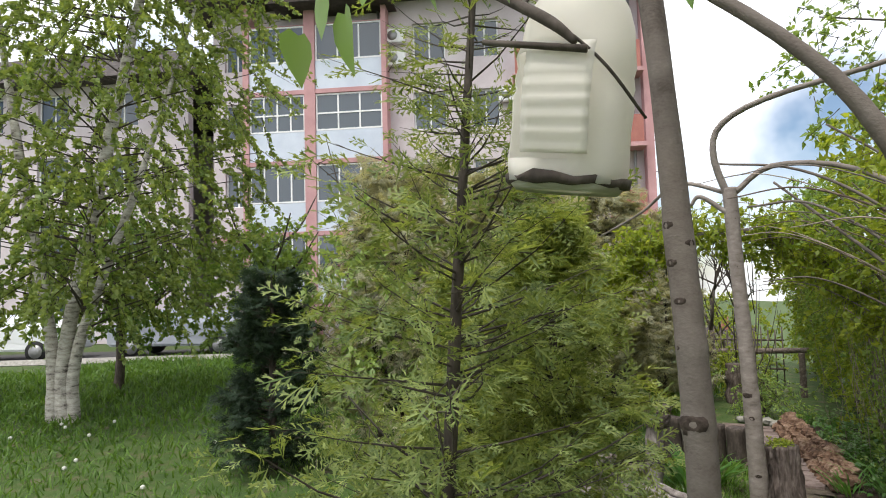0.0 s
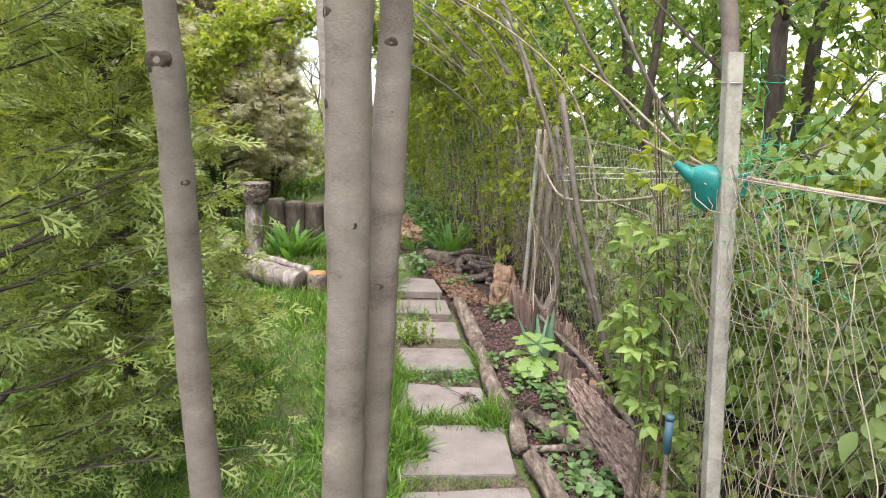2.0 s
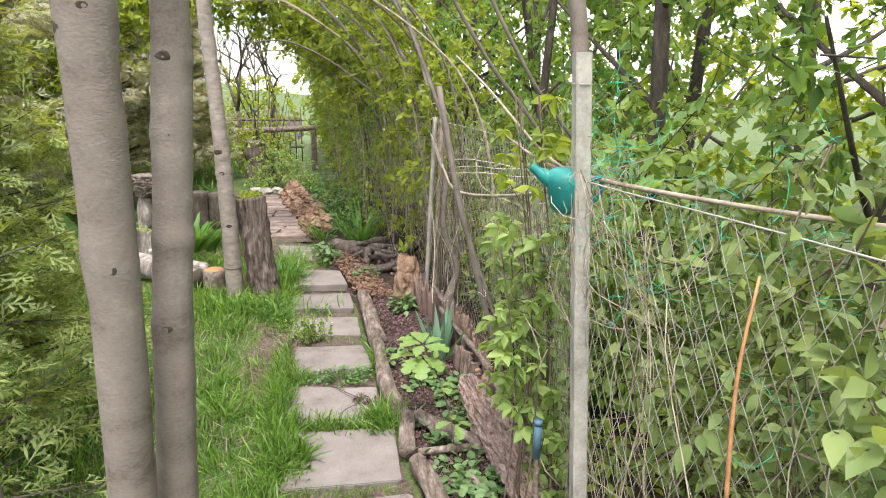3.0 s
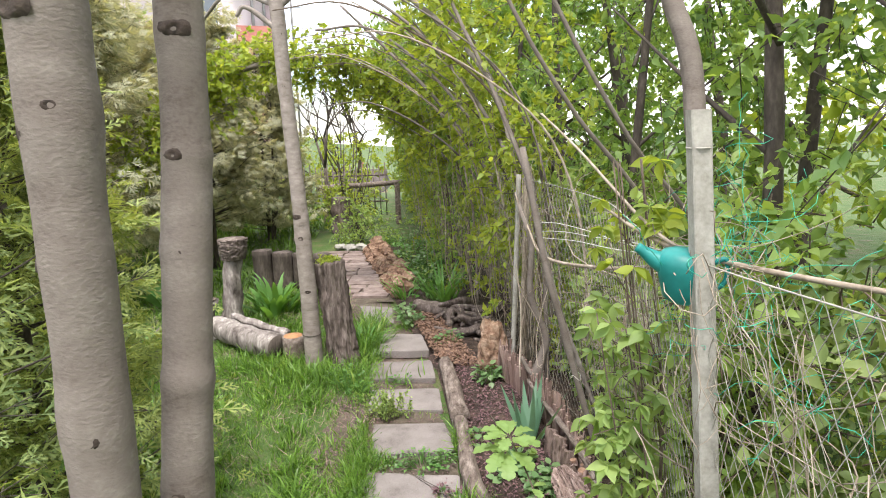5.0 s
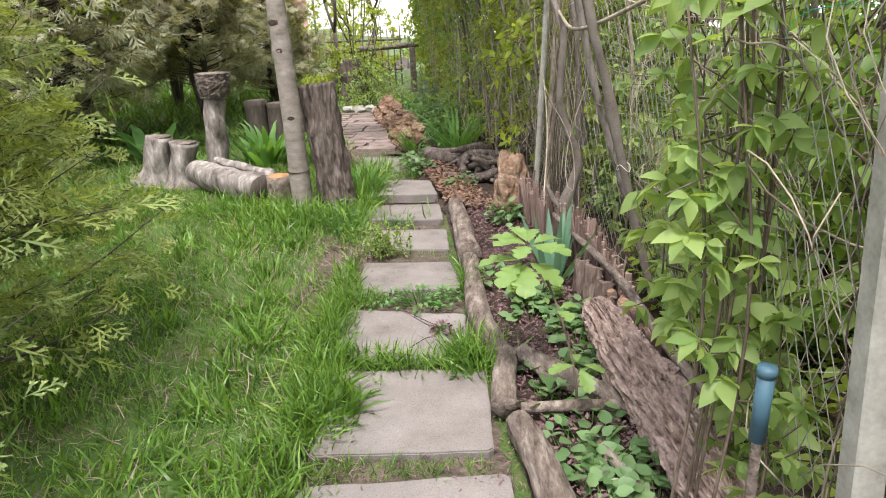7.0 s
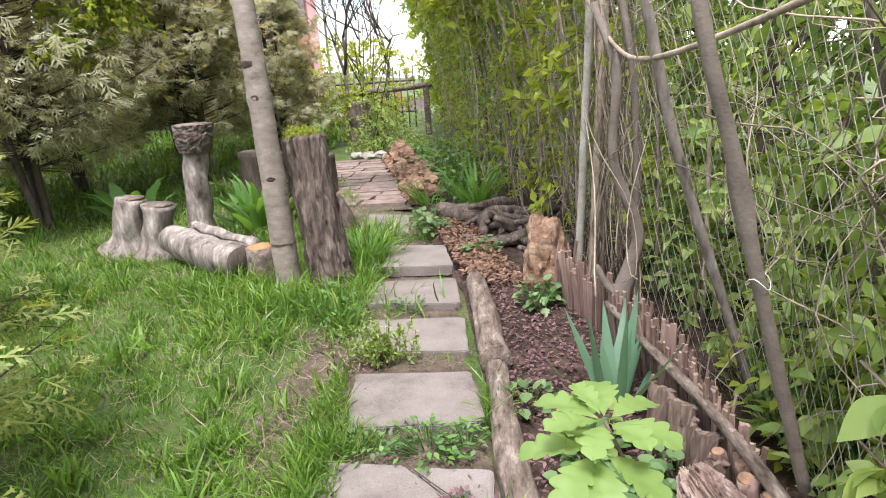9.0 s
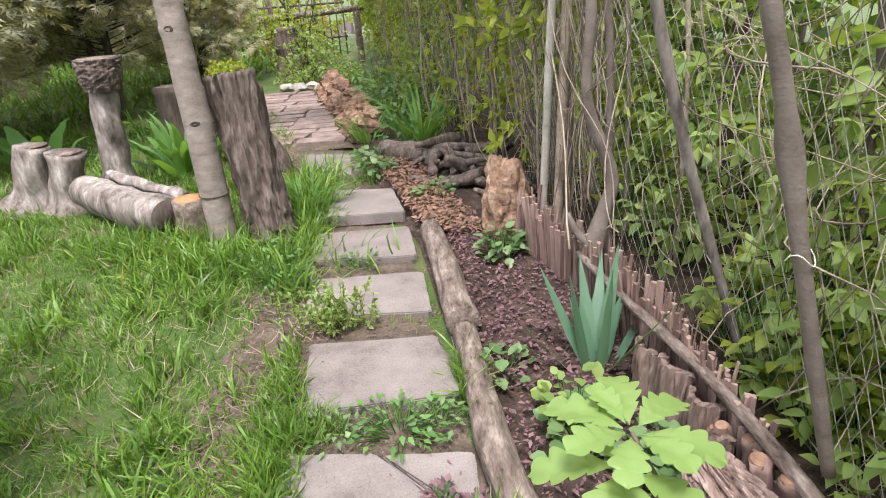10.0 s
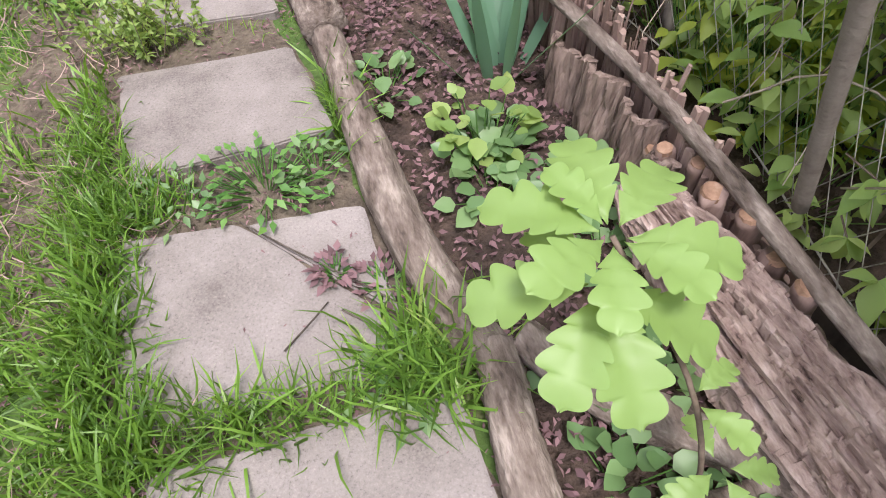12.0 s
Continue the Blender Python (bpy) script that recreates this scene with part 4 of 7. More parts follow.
# ---- wattle edging ----
def wattle():
    e = thing("wattle_edging", "low edging of upright weathered split sticks", "garden edging", (1.1, 3.6, 0))
    line = spline([(0.94, 4.32), (1.0, 4.16), (1.08, 3.95), (1.13, 3.7), (1.175, 3.4), (1.205, 3.15), (1.22, 2.95), (1.23, 2.80)], 110)
    rng = random.Random(8)
    protos = []
    for i in range(10):
        r = rng.uniform(0.0045, 0.008)
        v, f = tube_arrays(spline([(0, 0, -0.05), (rng.uniform(-0.006, 0.006), rng.uniform(-0.006, 0.006), 0.10), (rng.uniform(-0.010, 0.010), rng.uniform(-0.010, 0.010), 0.25)], 7), (r, r * 1.1, r, r * rng.uniform(0.4, 0.9)), 6, 0.6, i)
        me = bpy.data.meshes.new("stick")
        me.from_pydata([tuple(q) for q in v], [], f)
        me.materials.append(M_STICK)
        protos.append(me)
    strips = []
    for i in range(12):
        # a split strip: flat inner side, ridged bark outside, torn top
        w, rows = rng.uniform(0.009, 0.018), 12
        V, F = [], []
        for j in range(rows):
            t = j / (rows - 1)
            for k in range(9):
                u = k / 8 - 0.5
                d = 0.007 * math.cos(u * 3) * (1 - 0.8 * abs(noise.noise(Vector((u * 9, t * 3, i * 5)))) * 1.5)
                V.append((u * 2 * w * (1 - 0.25 * t), -d - 0.004 * noise.noise(Vector((t * 4, i, 0))), -0.05 + 0.30 * t + (0.04 * noise.noise(Vector((u * 8, i * 3, 7))) if j == rows - 1 else 0)))
            V += [(w * (1 - 0.25 * t), 0.004, V[-1][2]), (-w * (1 - 0.25 * t), 0.004, V[-9][2])]
        for j in range(rows - 1):
            for k in range(11):
                F.append((j * 11 + k, j * 11 + (k + 1) % 11, (j + 1) * 11 + (k + 1) % 11, (j + 1) * 11 + k))
        F.append(tuple(range((rows - 1) * 11, rows * 11)))
        me = bpy.data.meshes.new("bark_strip")
        me.from_pydata(V, [], F)
        me.materials.append(M_STICK)
        strips.append(me)
    for i, p in enumerate(line):
        d = line[min(i + 1, 109)] - line[max(i - 1, 0)]
        turn = math.degrees(math.atan2(d[1], d[0])) + 180
        h = float(np.interp(i, [0, 12, 25, 60, 80, 109], [0.95, 1.1, 1.0, 1.05, 0.9, 0.5]))
        for k in range(2):
            o = new("bark_strip", rng.choice(strips))
            o.parent = e
            o.matrix_basis = pose(p[0] - 1.1 + rng.uniform(-0.005, 0.005) + 0.013 * k, p[1] - 3.6 + rng.uniform(-0.009, 0.009), 0, rng.uniform(-5, 5), rng.uniform(-6, 6), turn + rng.uniform(-25, 25)) @ Matrix.Diagonal((rng.uniform(0.5, 1.1), rng.uniform(0.8, 1.3), h * rng.uniform(0.70, 1.0), 1))
        if i % 2:
            o = new("stick", rng.choice(protos))
            o.parent = e
            o.matrix_basis = pose(p[0] - 1.1 + rng.uniform(-0.012, 0.016), p[1] - 3.6 + rng.uniform(-0.009, 0.009), 0, rng.uniform(-6, 6), rng.uniform(-6, 6), rng.uniform(0, 360)) @ Matrix.Diagonal((rng.uniform(0.8, 1.5), rng.uniform(0.8, 1.2), h * rng.uniform(0.72, 1.1), 1))
    rn = np.random.default_rng(18)
    m = 250
    k = rn.integers(0, 96, m)
    h = np.interp(k, [0, 12, 25, 60, 80, 109], [0.24, 0.28, 0.26, 0.26, 0.21, 0.12]) * rn.uniform(0.55, 1.08, m)
    p0 = np.c_[line[k, 0] - 1.1 + 0.018 + rn.normal(size=m) * 0.008, line[k, 1] - 3.6 + rn.normal(size=m) * 0.012, np.full(m, -0.03)]
    p1 = p0 + np.c_[rn.normal(size=(m, 2)) * 0.012, h]
    prisms("fine_stick_fill", p0, p1, rn.uniform(0.002, 0.0055, m), 0.002, M_STICK, e)
    return e


wattle()


def bark_board(at, turn, wide, high, seed):
    """A broad curved slab of thick furrowed bark standing in the edging."""
    e = thing("bark_slab", "broad upright slab of deeply furrowed brown bark", "bark slab", at, "bark slabs of the stick edging")
    V, F, A, B = [], [], 44, 30
    for j in range(B):
        for i in range(A):
            u, t = i / (A - 1) - 0.5, j / (B - 1)
            x, z = u * wide, -0.05 + t * (high + 0.05)
            deep = abs(noise.noise(Vector((x * 42 + seed, z * 5, seed)))) + 0.5 * abs(noise.noise(Vector((x * 95, z * 14, seed + 4))))
            if j == B - 1:
                z += 0.02 * noise.noise(Vector((x * 60, seed, 1)))
            V.append((x, -0.035 * math.cos(u * 2.6) - 0.016 * min(1, deep * 2.0) - 0.004 * noise.noise(Vector((x * 20, z * 20, seed))), z))
    for j in range(B - 1):
        for i in range(A - 1):
            F.append((j * A + i, j * A + i + 1, (j + 1) * A + i + 1, (j + 1) * A + i))
    o = py_mesh("bark", V, F, M_BOARD, e)
    o.modifiers.new("thickness", "SOLIDIFY").thickness = 0.014
    e.rotation_euler = (radians(-4), 0, radians(turn))


for at_, turn_, wide_, high_, seed_ in (((1.135, 3.36, 0), -72, 0.10, 0.15, 1), ((1.155, 3.25, 0), -76, 0.11, 0.17, 2), ((1.175, 3.14, 0), -74, 0.10, 0.155, 3), ((1.185, 3.05, 0), -80, 0.07, 0.13, 4)):
    bark_board(at_, turn_, wide_, high_, seed_)
box("edging_board", 0, 0.42, -0.004, 0.004, 0, 0.11, M_DARKBARK).matrix_basis = pose(1.225, 2.98, -0.01, 0, 0, -76)
tagged(bpy.data.objects["edging_board"], "thin dark board set on edge behind the pegs", "board")
log("fence_rail", "long thin grey pole leaning along the stick edging", [(1.075, 3.9, 0.165), (1.12, 3.6, 0.17), (1.175, 3.26, 0.185), (1.21, 2.98, 0.185), (1.235, 2.72, 0.17), (1.30, 2.4, 0.12)], (0.012, 0.014, 0.015, 0.016), M_LOG, 15, n=30, category="pole")
crook = log("self_sown_tree", "crooked smooth young tree growing through the stick edging", [(1.11, 3.88, -0.04), (1.115, 3.88, 0.18), (1.15, 3.9, 0.30), (1.175, 3.9, 0.42), (1.10, 3.9, 0.62), (1.09, 3.9, 0.75), (1.10, 3.92, 0.95), (1.05, 4.05, 1.15)], (0.032, 0.032, 0.022, 0.018, 0.016, 0.015, 0.014), M_BARK, 16, n=30, rough=0.18, category="tree")
tube("side_stem", [(0, 0, 0.24), (-0.04, 0.02, 0.28), (-0.07, 0.04, 0.34)], (0.018, 0.014, 0.010), M_BARK, crook, 9, 10, 0.15)
log("fence_pole", "thin grey pole hanging in the wire mesh", [(1.39, 3.42, 0.06), (1.30, 3.45, 0.35), (1.17, 3.42, 0.72), (1.10, 3.42, 1.0), (1.02, 3.4, 1.35)], (0.012, 0.013, 0.013, 0.012), M_PALEWOOD, 18, n=24, category="pole")
log("fence_pole", "thick brown cut branch hanging in the wire mesh", [(1.25, 2.84, 0.215), (1.21, 2.84, 0.36), (1.13, 2.84, 0.66), (1.08, 2.84, 0.86), (1.03, 2.84, 1.04), (0.95, 2.9, 1.5)], (0.0115, 0.012, 0.0125, 0.0125, 0.012), M_BARK, 19, n=26, rough=0.18, category="pole", knots=[(0.5, 1.0, 0.007), (0.5, 4.0, 0.006)])
log("fence_post", "grey weathered fence post wound with dry vines", [(1.01, 4.27, -0.04), (1.03, 4.26, 0.35), (1.06, 4.25, 1.02), (1.07, 4.25, 1.3)], (0.016, 0.015, 0.015), M_POST, 20, n=20, category="fence post")
log("fence_post", "grey wooden fence post wound with dry vines", [(1.07, 4.26, -0.04), (1.085, 4.26, 0.35), (1.11, 4.25, 1.02), (1.12, 4.25, 1.3)], (0.019, 0.018, 0.018), M_VINE, 21, n=20, category="fence post")


# ---- fence with its square post ----
def square_post():
    e = thing("fence_post", "pale grey square concrete post with a wire round its head", "fence post", (1.285, 1.80, 0))
    bm = bmesh.new()
    rings = []
    for j in range(15):
        t = j / 14
        z = -0.1 + 1.70 * t
        cx, cy = -0.07 * t, 0.10 * t
        ring = []
        for sx, sy in ((-1, -1), (1, -1), (1, 1), (-1, 1)):
            for dx, dy in ((1, 0.84), (0.84, 1)) if sx * sy > 0 else ((0.84, 1), (1, 0.84)):
                nz = 0.0012 * noise.noise(Vector((sx * 3, sy * 3, z * 9)))
                ring.append(bm.verts.new((cx + sx * dx * (0.0215 + nz), cy + sy * dy * (0.0215 + nz), z)))
        rings.append(ring)
    for a, b in zip(rings, rings[1:]):
        for k in range(8):
            bm.faces.new((a[k], a[(k + 1) % 8], b[(k + 1) % 8], b[k]))
    bm.faces.new(rings[-1])
    bmesh.ops.recalc_face_normals(bm, faces=bm.faces[:])
    part("post", bm, M_POST, e)
    ring = [(-0.066 + 0.026 * math.cos(a), 0.096 + 0.026 * math.sin(a), 1.52) for a in np.linspace(0, 2 * math.pi, 25)]
    tube("wire_ring", ring, (0.002,), M_WIRE, e, 5)
    for i in range(4):
        h = [(-0.003 - 0.04 * t + 0.026 * math.cos(t * 11 + i * 1.7), 0.04 + 0.06 * t + 0.026 * math.sin(t * 11 + i * 1.7), 0.1 + 1.0 * t) for t in np.linspace(0, 1, 40)]
        tube("dry_tendril", h, (0.002, 0.0015), M_TWIG, e, 4)


square_post()


def chain_link():
    """Diamond wire mesh along the fence line, hanging loosely."""
    e = thing("chain_link_fence", "loose rusty-grey chain-link wire fence", "fence", (0, 0, 0))
    line = spline([(1.75, 0.2), (1.5, 1.1), (1.30, 1.85), (1.34, 2.6), (1.36, 3.2), (1.27, 3.8), (1.15, 4.3), (1.05, 5.2)], 200)
    seg = np.r_[0, np.cumsum(np.linalg.norm(np.diff(line, axis=0), axis=1))]
    total, cell, rows = seg[-1], 0.05, 25

    def at(s, z):
        x, y = np.interp(s, seg, line[:, 0]), np.interp(s, seg, line[:, 1])
        w = 0.05 * noise.noise(Vector((s * 1.1, z * 1.5, 0)))
        return (x + w - 0.06 * (z - 0.2), y + w * 0.4, z)
    A, B = [], []
    for c in range(int(total / cell)):
        for r in range(rows):
            z0, z1 = 0.03 + r * cell, 0.03 + (r + 1) * cell
            s0 = c * cell + (cell / 2 if r % 2 else -cell / 2) * 0.5
            s1 = c * cell + (-cell / 2 if r % 2 else cell / 2) * 0.5
            A.append(at(s0, z0)), B.append(at(s1, z1))
            A.append(at(s0 + (cell if r % 2 == 0 else 0) * 1.0 - (0 if r % 2 == 0 else 0), z0)), B.append(at(s1 + (0 if r % 2 == 0 else cell) - (0), z1))
    prisms("wire_mesh", A, B, 0.0011, 0.0011, M_WIRE, e)
    for z in (0.06, 1.27):
        tube("tension_wire", [at(s, z) for s in np.linspace(0, total, 90)], (0.002,), M_WIRE, e, 5)


chain_link()


# dead vine stems and strings in the fence
def wander(p0, p1, n, amp, seed):
    rng = np.random.default_rng(seed)
    a, b = np.array(p0), np.array(p1)
    t = np.linspace(0, 1, n)[:, None]
    w = np.zeros((n, 3))
    for k in range(1, 5):
        w += np.sin(t * math.pi * k + rng.uniform(0, 6, (1, 3))) * rng.normal(size=(1, 3)) * amp / k
    env = np.sin(t * math.pi) ** 0.5
    return a + (b - a) * t + w * env


def dead_vines():
    e = thing("dry_vines", "tangle of dry pale vine stems on the fence", "vine", (0, 0, 0), kind="stuff")
    rng = np.random.default_rng(11)
    lines = []
    for i in range(110):
        y = rng.uniform(1.3, 6.2)
        x = float(np.interp(y, [1.1, 1.85, 2.6, 3.4, 4.3, 6.4], [1.5, 1.3, 1.34, 1.33, 1.14, 0.85])) - 0.03
        z0 = rng.uniform(0.0, 0.9)
        dz = rng.uniform(0.2, 1.0)
        lines.append((wander((x, y, z0), (x + rng.normal() * 0.15, y + rng.normal() * 0.4, min(1.6, z0 + dz)), 14, 0.07, i), (rng.uniform(0.001, 0.0026), 0.0008)))
    for i in range(32):
        lines.append((wander((1.12 + rng.normal() * 0.05, 4.2 + rng.normal() * 0.25, 0.1 + rng.uniform(0, 0.3)), (1.1 + rng.normal() * 0.07, 4.15 + rng.normal() * 0.25, 1.2 + rng.normal() * 0.15), 16, 0.05, 300 + i), (rng.uniform(0.0015, 0.0042), 0.001)))
    for i in range(26):
        lines.append((wander((1.22 + rng.normal() * 0.06, 1.9 + rng.normal() * 0.15, 1.28 + rng.normal() * 0.05), (1.38 + rng.normal() * 0.13, 1.75 + rng.normal() * 0.2, 1.05 + rng.normal() * 0.15), 12, 0.05, 500 + i), (rng.uniform(0.0009, 0.0018), 0.0007)))
    for i in range(46):
        y = rng.uniform(0.95, 1.9)
        x = float(np.interp(y, [0.2, 1.1, 1.85], [1.75, 1.5, 1.3])) + rng.normal() * 0.06
        z1 = rng.uniform(0.5, 1.25)
        lines.append((wander((x, y, 0.0), (x + rng.normal() * 0.12, y + rng.normal() * 0.12, z1), 16, 0.05, 800 + i), (rng.uniform(0.0014, 0.0034), 0.001)))
    for i in range(40):
        y = rng.uniform(2.0, 4.2)
        x = float(np.interp(y, [1.85, 2.6, 3.4, 4.3], [1.3, 1.34, 1.33, 1.14])) + rng.normal() * 0.05
        z0 = rng.uniform(0.5, 1.1)
        lines.append((wander((x, y, z0), (x + rng.normal() * 0.1, y + rng.normal() * 0.5, z0 + rng.uniform(0.1, 0.6)), 16, 0.09, 900 + i), (rng.uniform(0.0012, 0.003), 0.0009)))
    for i in range(56):
        y = rng.uniform(4.3, 8.5)
        x = float(np.interp(y, [3.8, 4.5, 6, 8, 11], [1.35, 1.08, 0.86, 0.45, 0.0])) - 0.08 + rng.normal() * 0.1
        z1 = rng.uniform(0.9, 2.1)
        lean = max(0.0, z1 - 1.2) * 0.4
        lines.append((wander((x, y, rng.uniform(0.0, 0.5)), (x - lean + rng.normal() * 0.08, y + rng.normal() * 0.2, z1), 14, 0.04, 1200 + i), (rng.uniform(0.0015, 0.004), 0.001)))
    tubes("stems", lines, M_VINE, e, 4)


dead_vines()
log("vine_stem", "long pale dry vine stem lying on the fence top", [(1.10, 2.35, 1.36), (1.17, 2.1, 1.30), (1.27, 1.93, 1.27), (1.5, 1.75, 1.24), (1.85, 1.55, 1.21), (2.4, 1.3, 1.18)], (0.004, 0.006, 0.007, 0.006), M_VINE, 30, n=30, sides=7, category="vine stem")
log("vine_stem", "pale dry vine stem looped along the fence top", [(1.32, 2.1, 1.22), (1.20, 2.7, 1.08), (1.10, 3.4, 0.98), (1.09, 3.9, 1.02), (1.04, 4.2, 1.2)], (0.006, 0.007, 0.006), M_VINE, 31, n=30, sides=7, category="vine stem")
log("vine_stem", "thin pale vine stem slanting down to the can", [(1.02, 2.9, 1.62), (1.08, 2.5, 1.5), (1.17, 2.1, 1.33), (1.24, 1.95, 1.27)], (0.004, 0.005), M_VINE, 32, n=20, sides=6, category="vine stem")


def strings():
    rng = np.random.default_rng(12)
    e = thing("net_strings", "white and green plastic net strings caught in the fence", "net", (0, 0, 0), kind="stuff")
    lines = [(wander((1.24, 1.92, 1.26 + 0.015 * i), (1.07, 3.5, 1.06 + 0.03 * i), 20, 0.02, i), (0.0013,)) for i in range(3)]
    tubes("white_string", lines, M_STRING, e, 4)
    g = []
    for i in range(85):
        c = np.array((1.29, 1.95, 1.3)) if i < 40 else np.array((1.25 + 0.3 * rng.random(), 2.3 - 1.0 * rng.random(), 1.15))
        a = c + rng.normal(size=3) * (0.05, 0.10, 0.13)
        g.append((wander(a, a + rng.normal(size=3) * 0.09, 9, 0.025, 700 + i), (0.0008,)))
    tubes("green_net", g, M_NET, e, 3)


strings()


def watering_can():
    e = thing("watering_can", "teal plastic can with a spout hanging on the fence post", "watering can", (1.21, 1.93, 1.17))
    prof = [(0.0, 0.0), (0.035, 0.002), (0.046, 0.010), (0.053, 0.035), (0.060, 0.065), (0.064, 0.09), (0.060, 0.105), (0.048, 0.118), (0.030, 0.124), (0.0, 0.126)]
    V, F, S = [], [], 24
    for r, z in prof:
        for k in range(S):
            th = 2 * math.pi * k / S
            V.append((r * math.cos(th) - 0.012 * z / 0.12, 0.9 * r * math.sin(th), z))
    for i in range(len(prof) - 1):
        for k in range(S):
            F.append((i * S + k, i * S + (k + 1) % S, (i + 1) * S + (k + 1) % S, (i + 1) * S + k))
    py_mesh("can_body", V, F, M_TEAL, e, True)
    tube("spout", [(-0.035, 0, 0.085), (-0.07, 0, 0.092), (-0.10, 0, 0.108), (-0.118, 0, 0.118)], (0.036, 0.022, 0.013, 0.011), M_TEAL, e, 14, 14)
    tube("handle", [(0.05, 0, 0.10), (0.075, 0, 0.11), (0.08, 0, 0.06), (0.052, 0, 0.03)], (0.006,), M_TEAL, e, 8, 14)
    e.rotation_euler = (radians(3), radians(6), radians(-12))


watering_can()


def capped_stake():
    e = thing("garden_stake", "wooden stake with a blue-grey plastic tube cap", "stake", (1.16, 1.92, 0))
    tube("stake", [(0.012, 0, -0.06), (0.003, 0, 0.30), (0, 0, 0.44)], (0.0085, 0.008), M_LOG, e, 10, 8)
    tube("tube_cap", [(0, 0, 0.40), (0, 0, 0.515)], (0.0125, 0.0125), M_BLUE, e, 16)
    tube("cap_rim", [(0, 0, 0.512), (0, 0, 0.520), (0, 0, 0.528)], (0.0135, 0.0148, 0.0138), M_BLUE, e, 16)


capped_stake()


# ---- foliage masses ----
def bush(name, label, category, centres, dirs, twig, per, leaf, mat, seed, stem_mat=M_TWIG, droop=0.3, stems=(), template=LEAF, at=(0, 0, 0), width=1.0, flat=0.35, twig_r=0.0035, stem_sides=7):
    """A leafy plant: stems, twigs and leaves as parts."""
    e = thing(name, label, category, at)
    rng = np.random.default_rng(seed)
    o = np.array(at)
    c = np.asarray(centres, dtype=float) - o
    ends, p, d, s = twig_leaves(c, dirs, twig, per, leaf, rng, droop)
    prisms("twig_wood", c, ends, twig_r, twig_r * 0.4, stem_mat, e)
    scatter("foliage", p, d, s, mat, template, e, rng, flat, width)
    for i, (pts, radii) in enumerate(stems):
        tube("stem", np.asarray(pts, dtype=float) - o, radii, stem_mat, e, stem_sides, 22, 0.12, seed + i)
    return e


def clumps(rng, n, lo, hi, k, spread):
    """n clump centres in a box, k twig starts round each."""
    c = rng.uniform(lo, hi, (n, 3))
    return (c[:, None] + rng.normal(size=(n, k, 3)) * spread).reshape(-1, 3)


rng = np.random.default_rng(21)
# leaning hedge of yellow-green leaves along the fence
def hedge_x(y):
    return float(np.interp(y, [3.8, 4.5, 6, 8, 11, 16], [1.35, 1.08, 0.86, 0.45, 0.0, -0.7]))


for i in range(5):
    y0 = 4.6 + 2.0 * i
    n = 270
    y = rng.uniform(y0 - 0.3, y0 + 2.1, n)
    z = rng.uniform(0.12, 2.7, n)
    lean = np.clip(z - 1.2, 0, 2) * (0.42 if i < 3 else 0.2)
    x = np.array([hedge_x(q) for q in y]) - lean + np.abs(rng.normal(size=n)) * 0.35
    keep = rng.random(n) < np.where(z < 0.9, 0.7, 1.0)
    c = np.repeat(np.c_[x, y, z][keep], 3, 0)
    c = c + rng.normal(size=c.shape) * 0.10
    d = rng.normal(size=c.shape) * 0.6 + np.array([-0.5, -0.3, 0.1])
    st = []
    for k in range(5):
        yy = y0 + rng.uniform(0, 1.9)
        xx = hedge_x(yy) + 0.25
        st.append(([(xx, yy, -0.05), (xx, yy + 0.05, 0.9), (xx - 0.2, yy, 1.7), (xx - 0.8, yy - 0.1, 2.5)], (0.016, 0.013, 0.010, 0.005)))
    bush("hedge_shrub", "tall leaning hedge shrub with yellow-green spring leaves", "shrub", c, d, 0.2, 18, 0.062, M_ASHLEAF if i % 2 else M_HOPLEAF, 40 + i, M_BARK, 0.45, st, at=(hedge_x(y0), y0, 0), width=0.85)

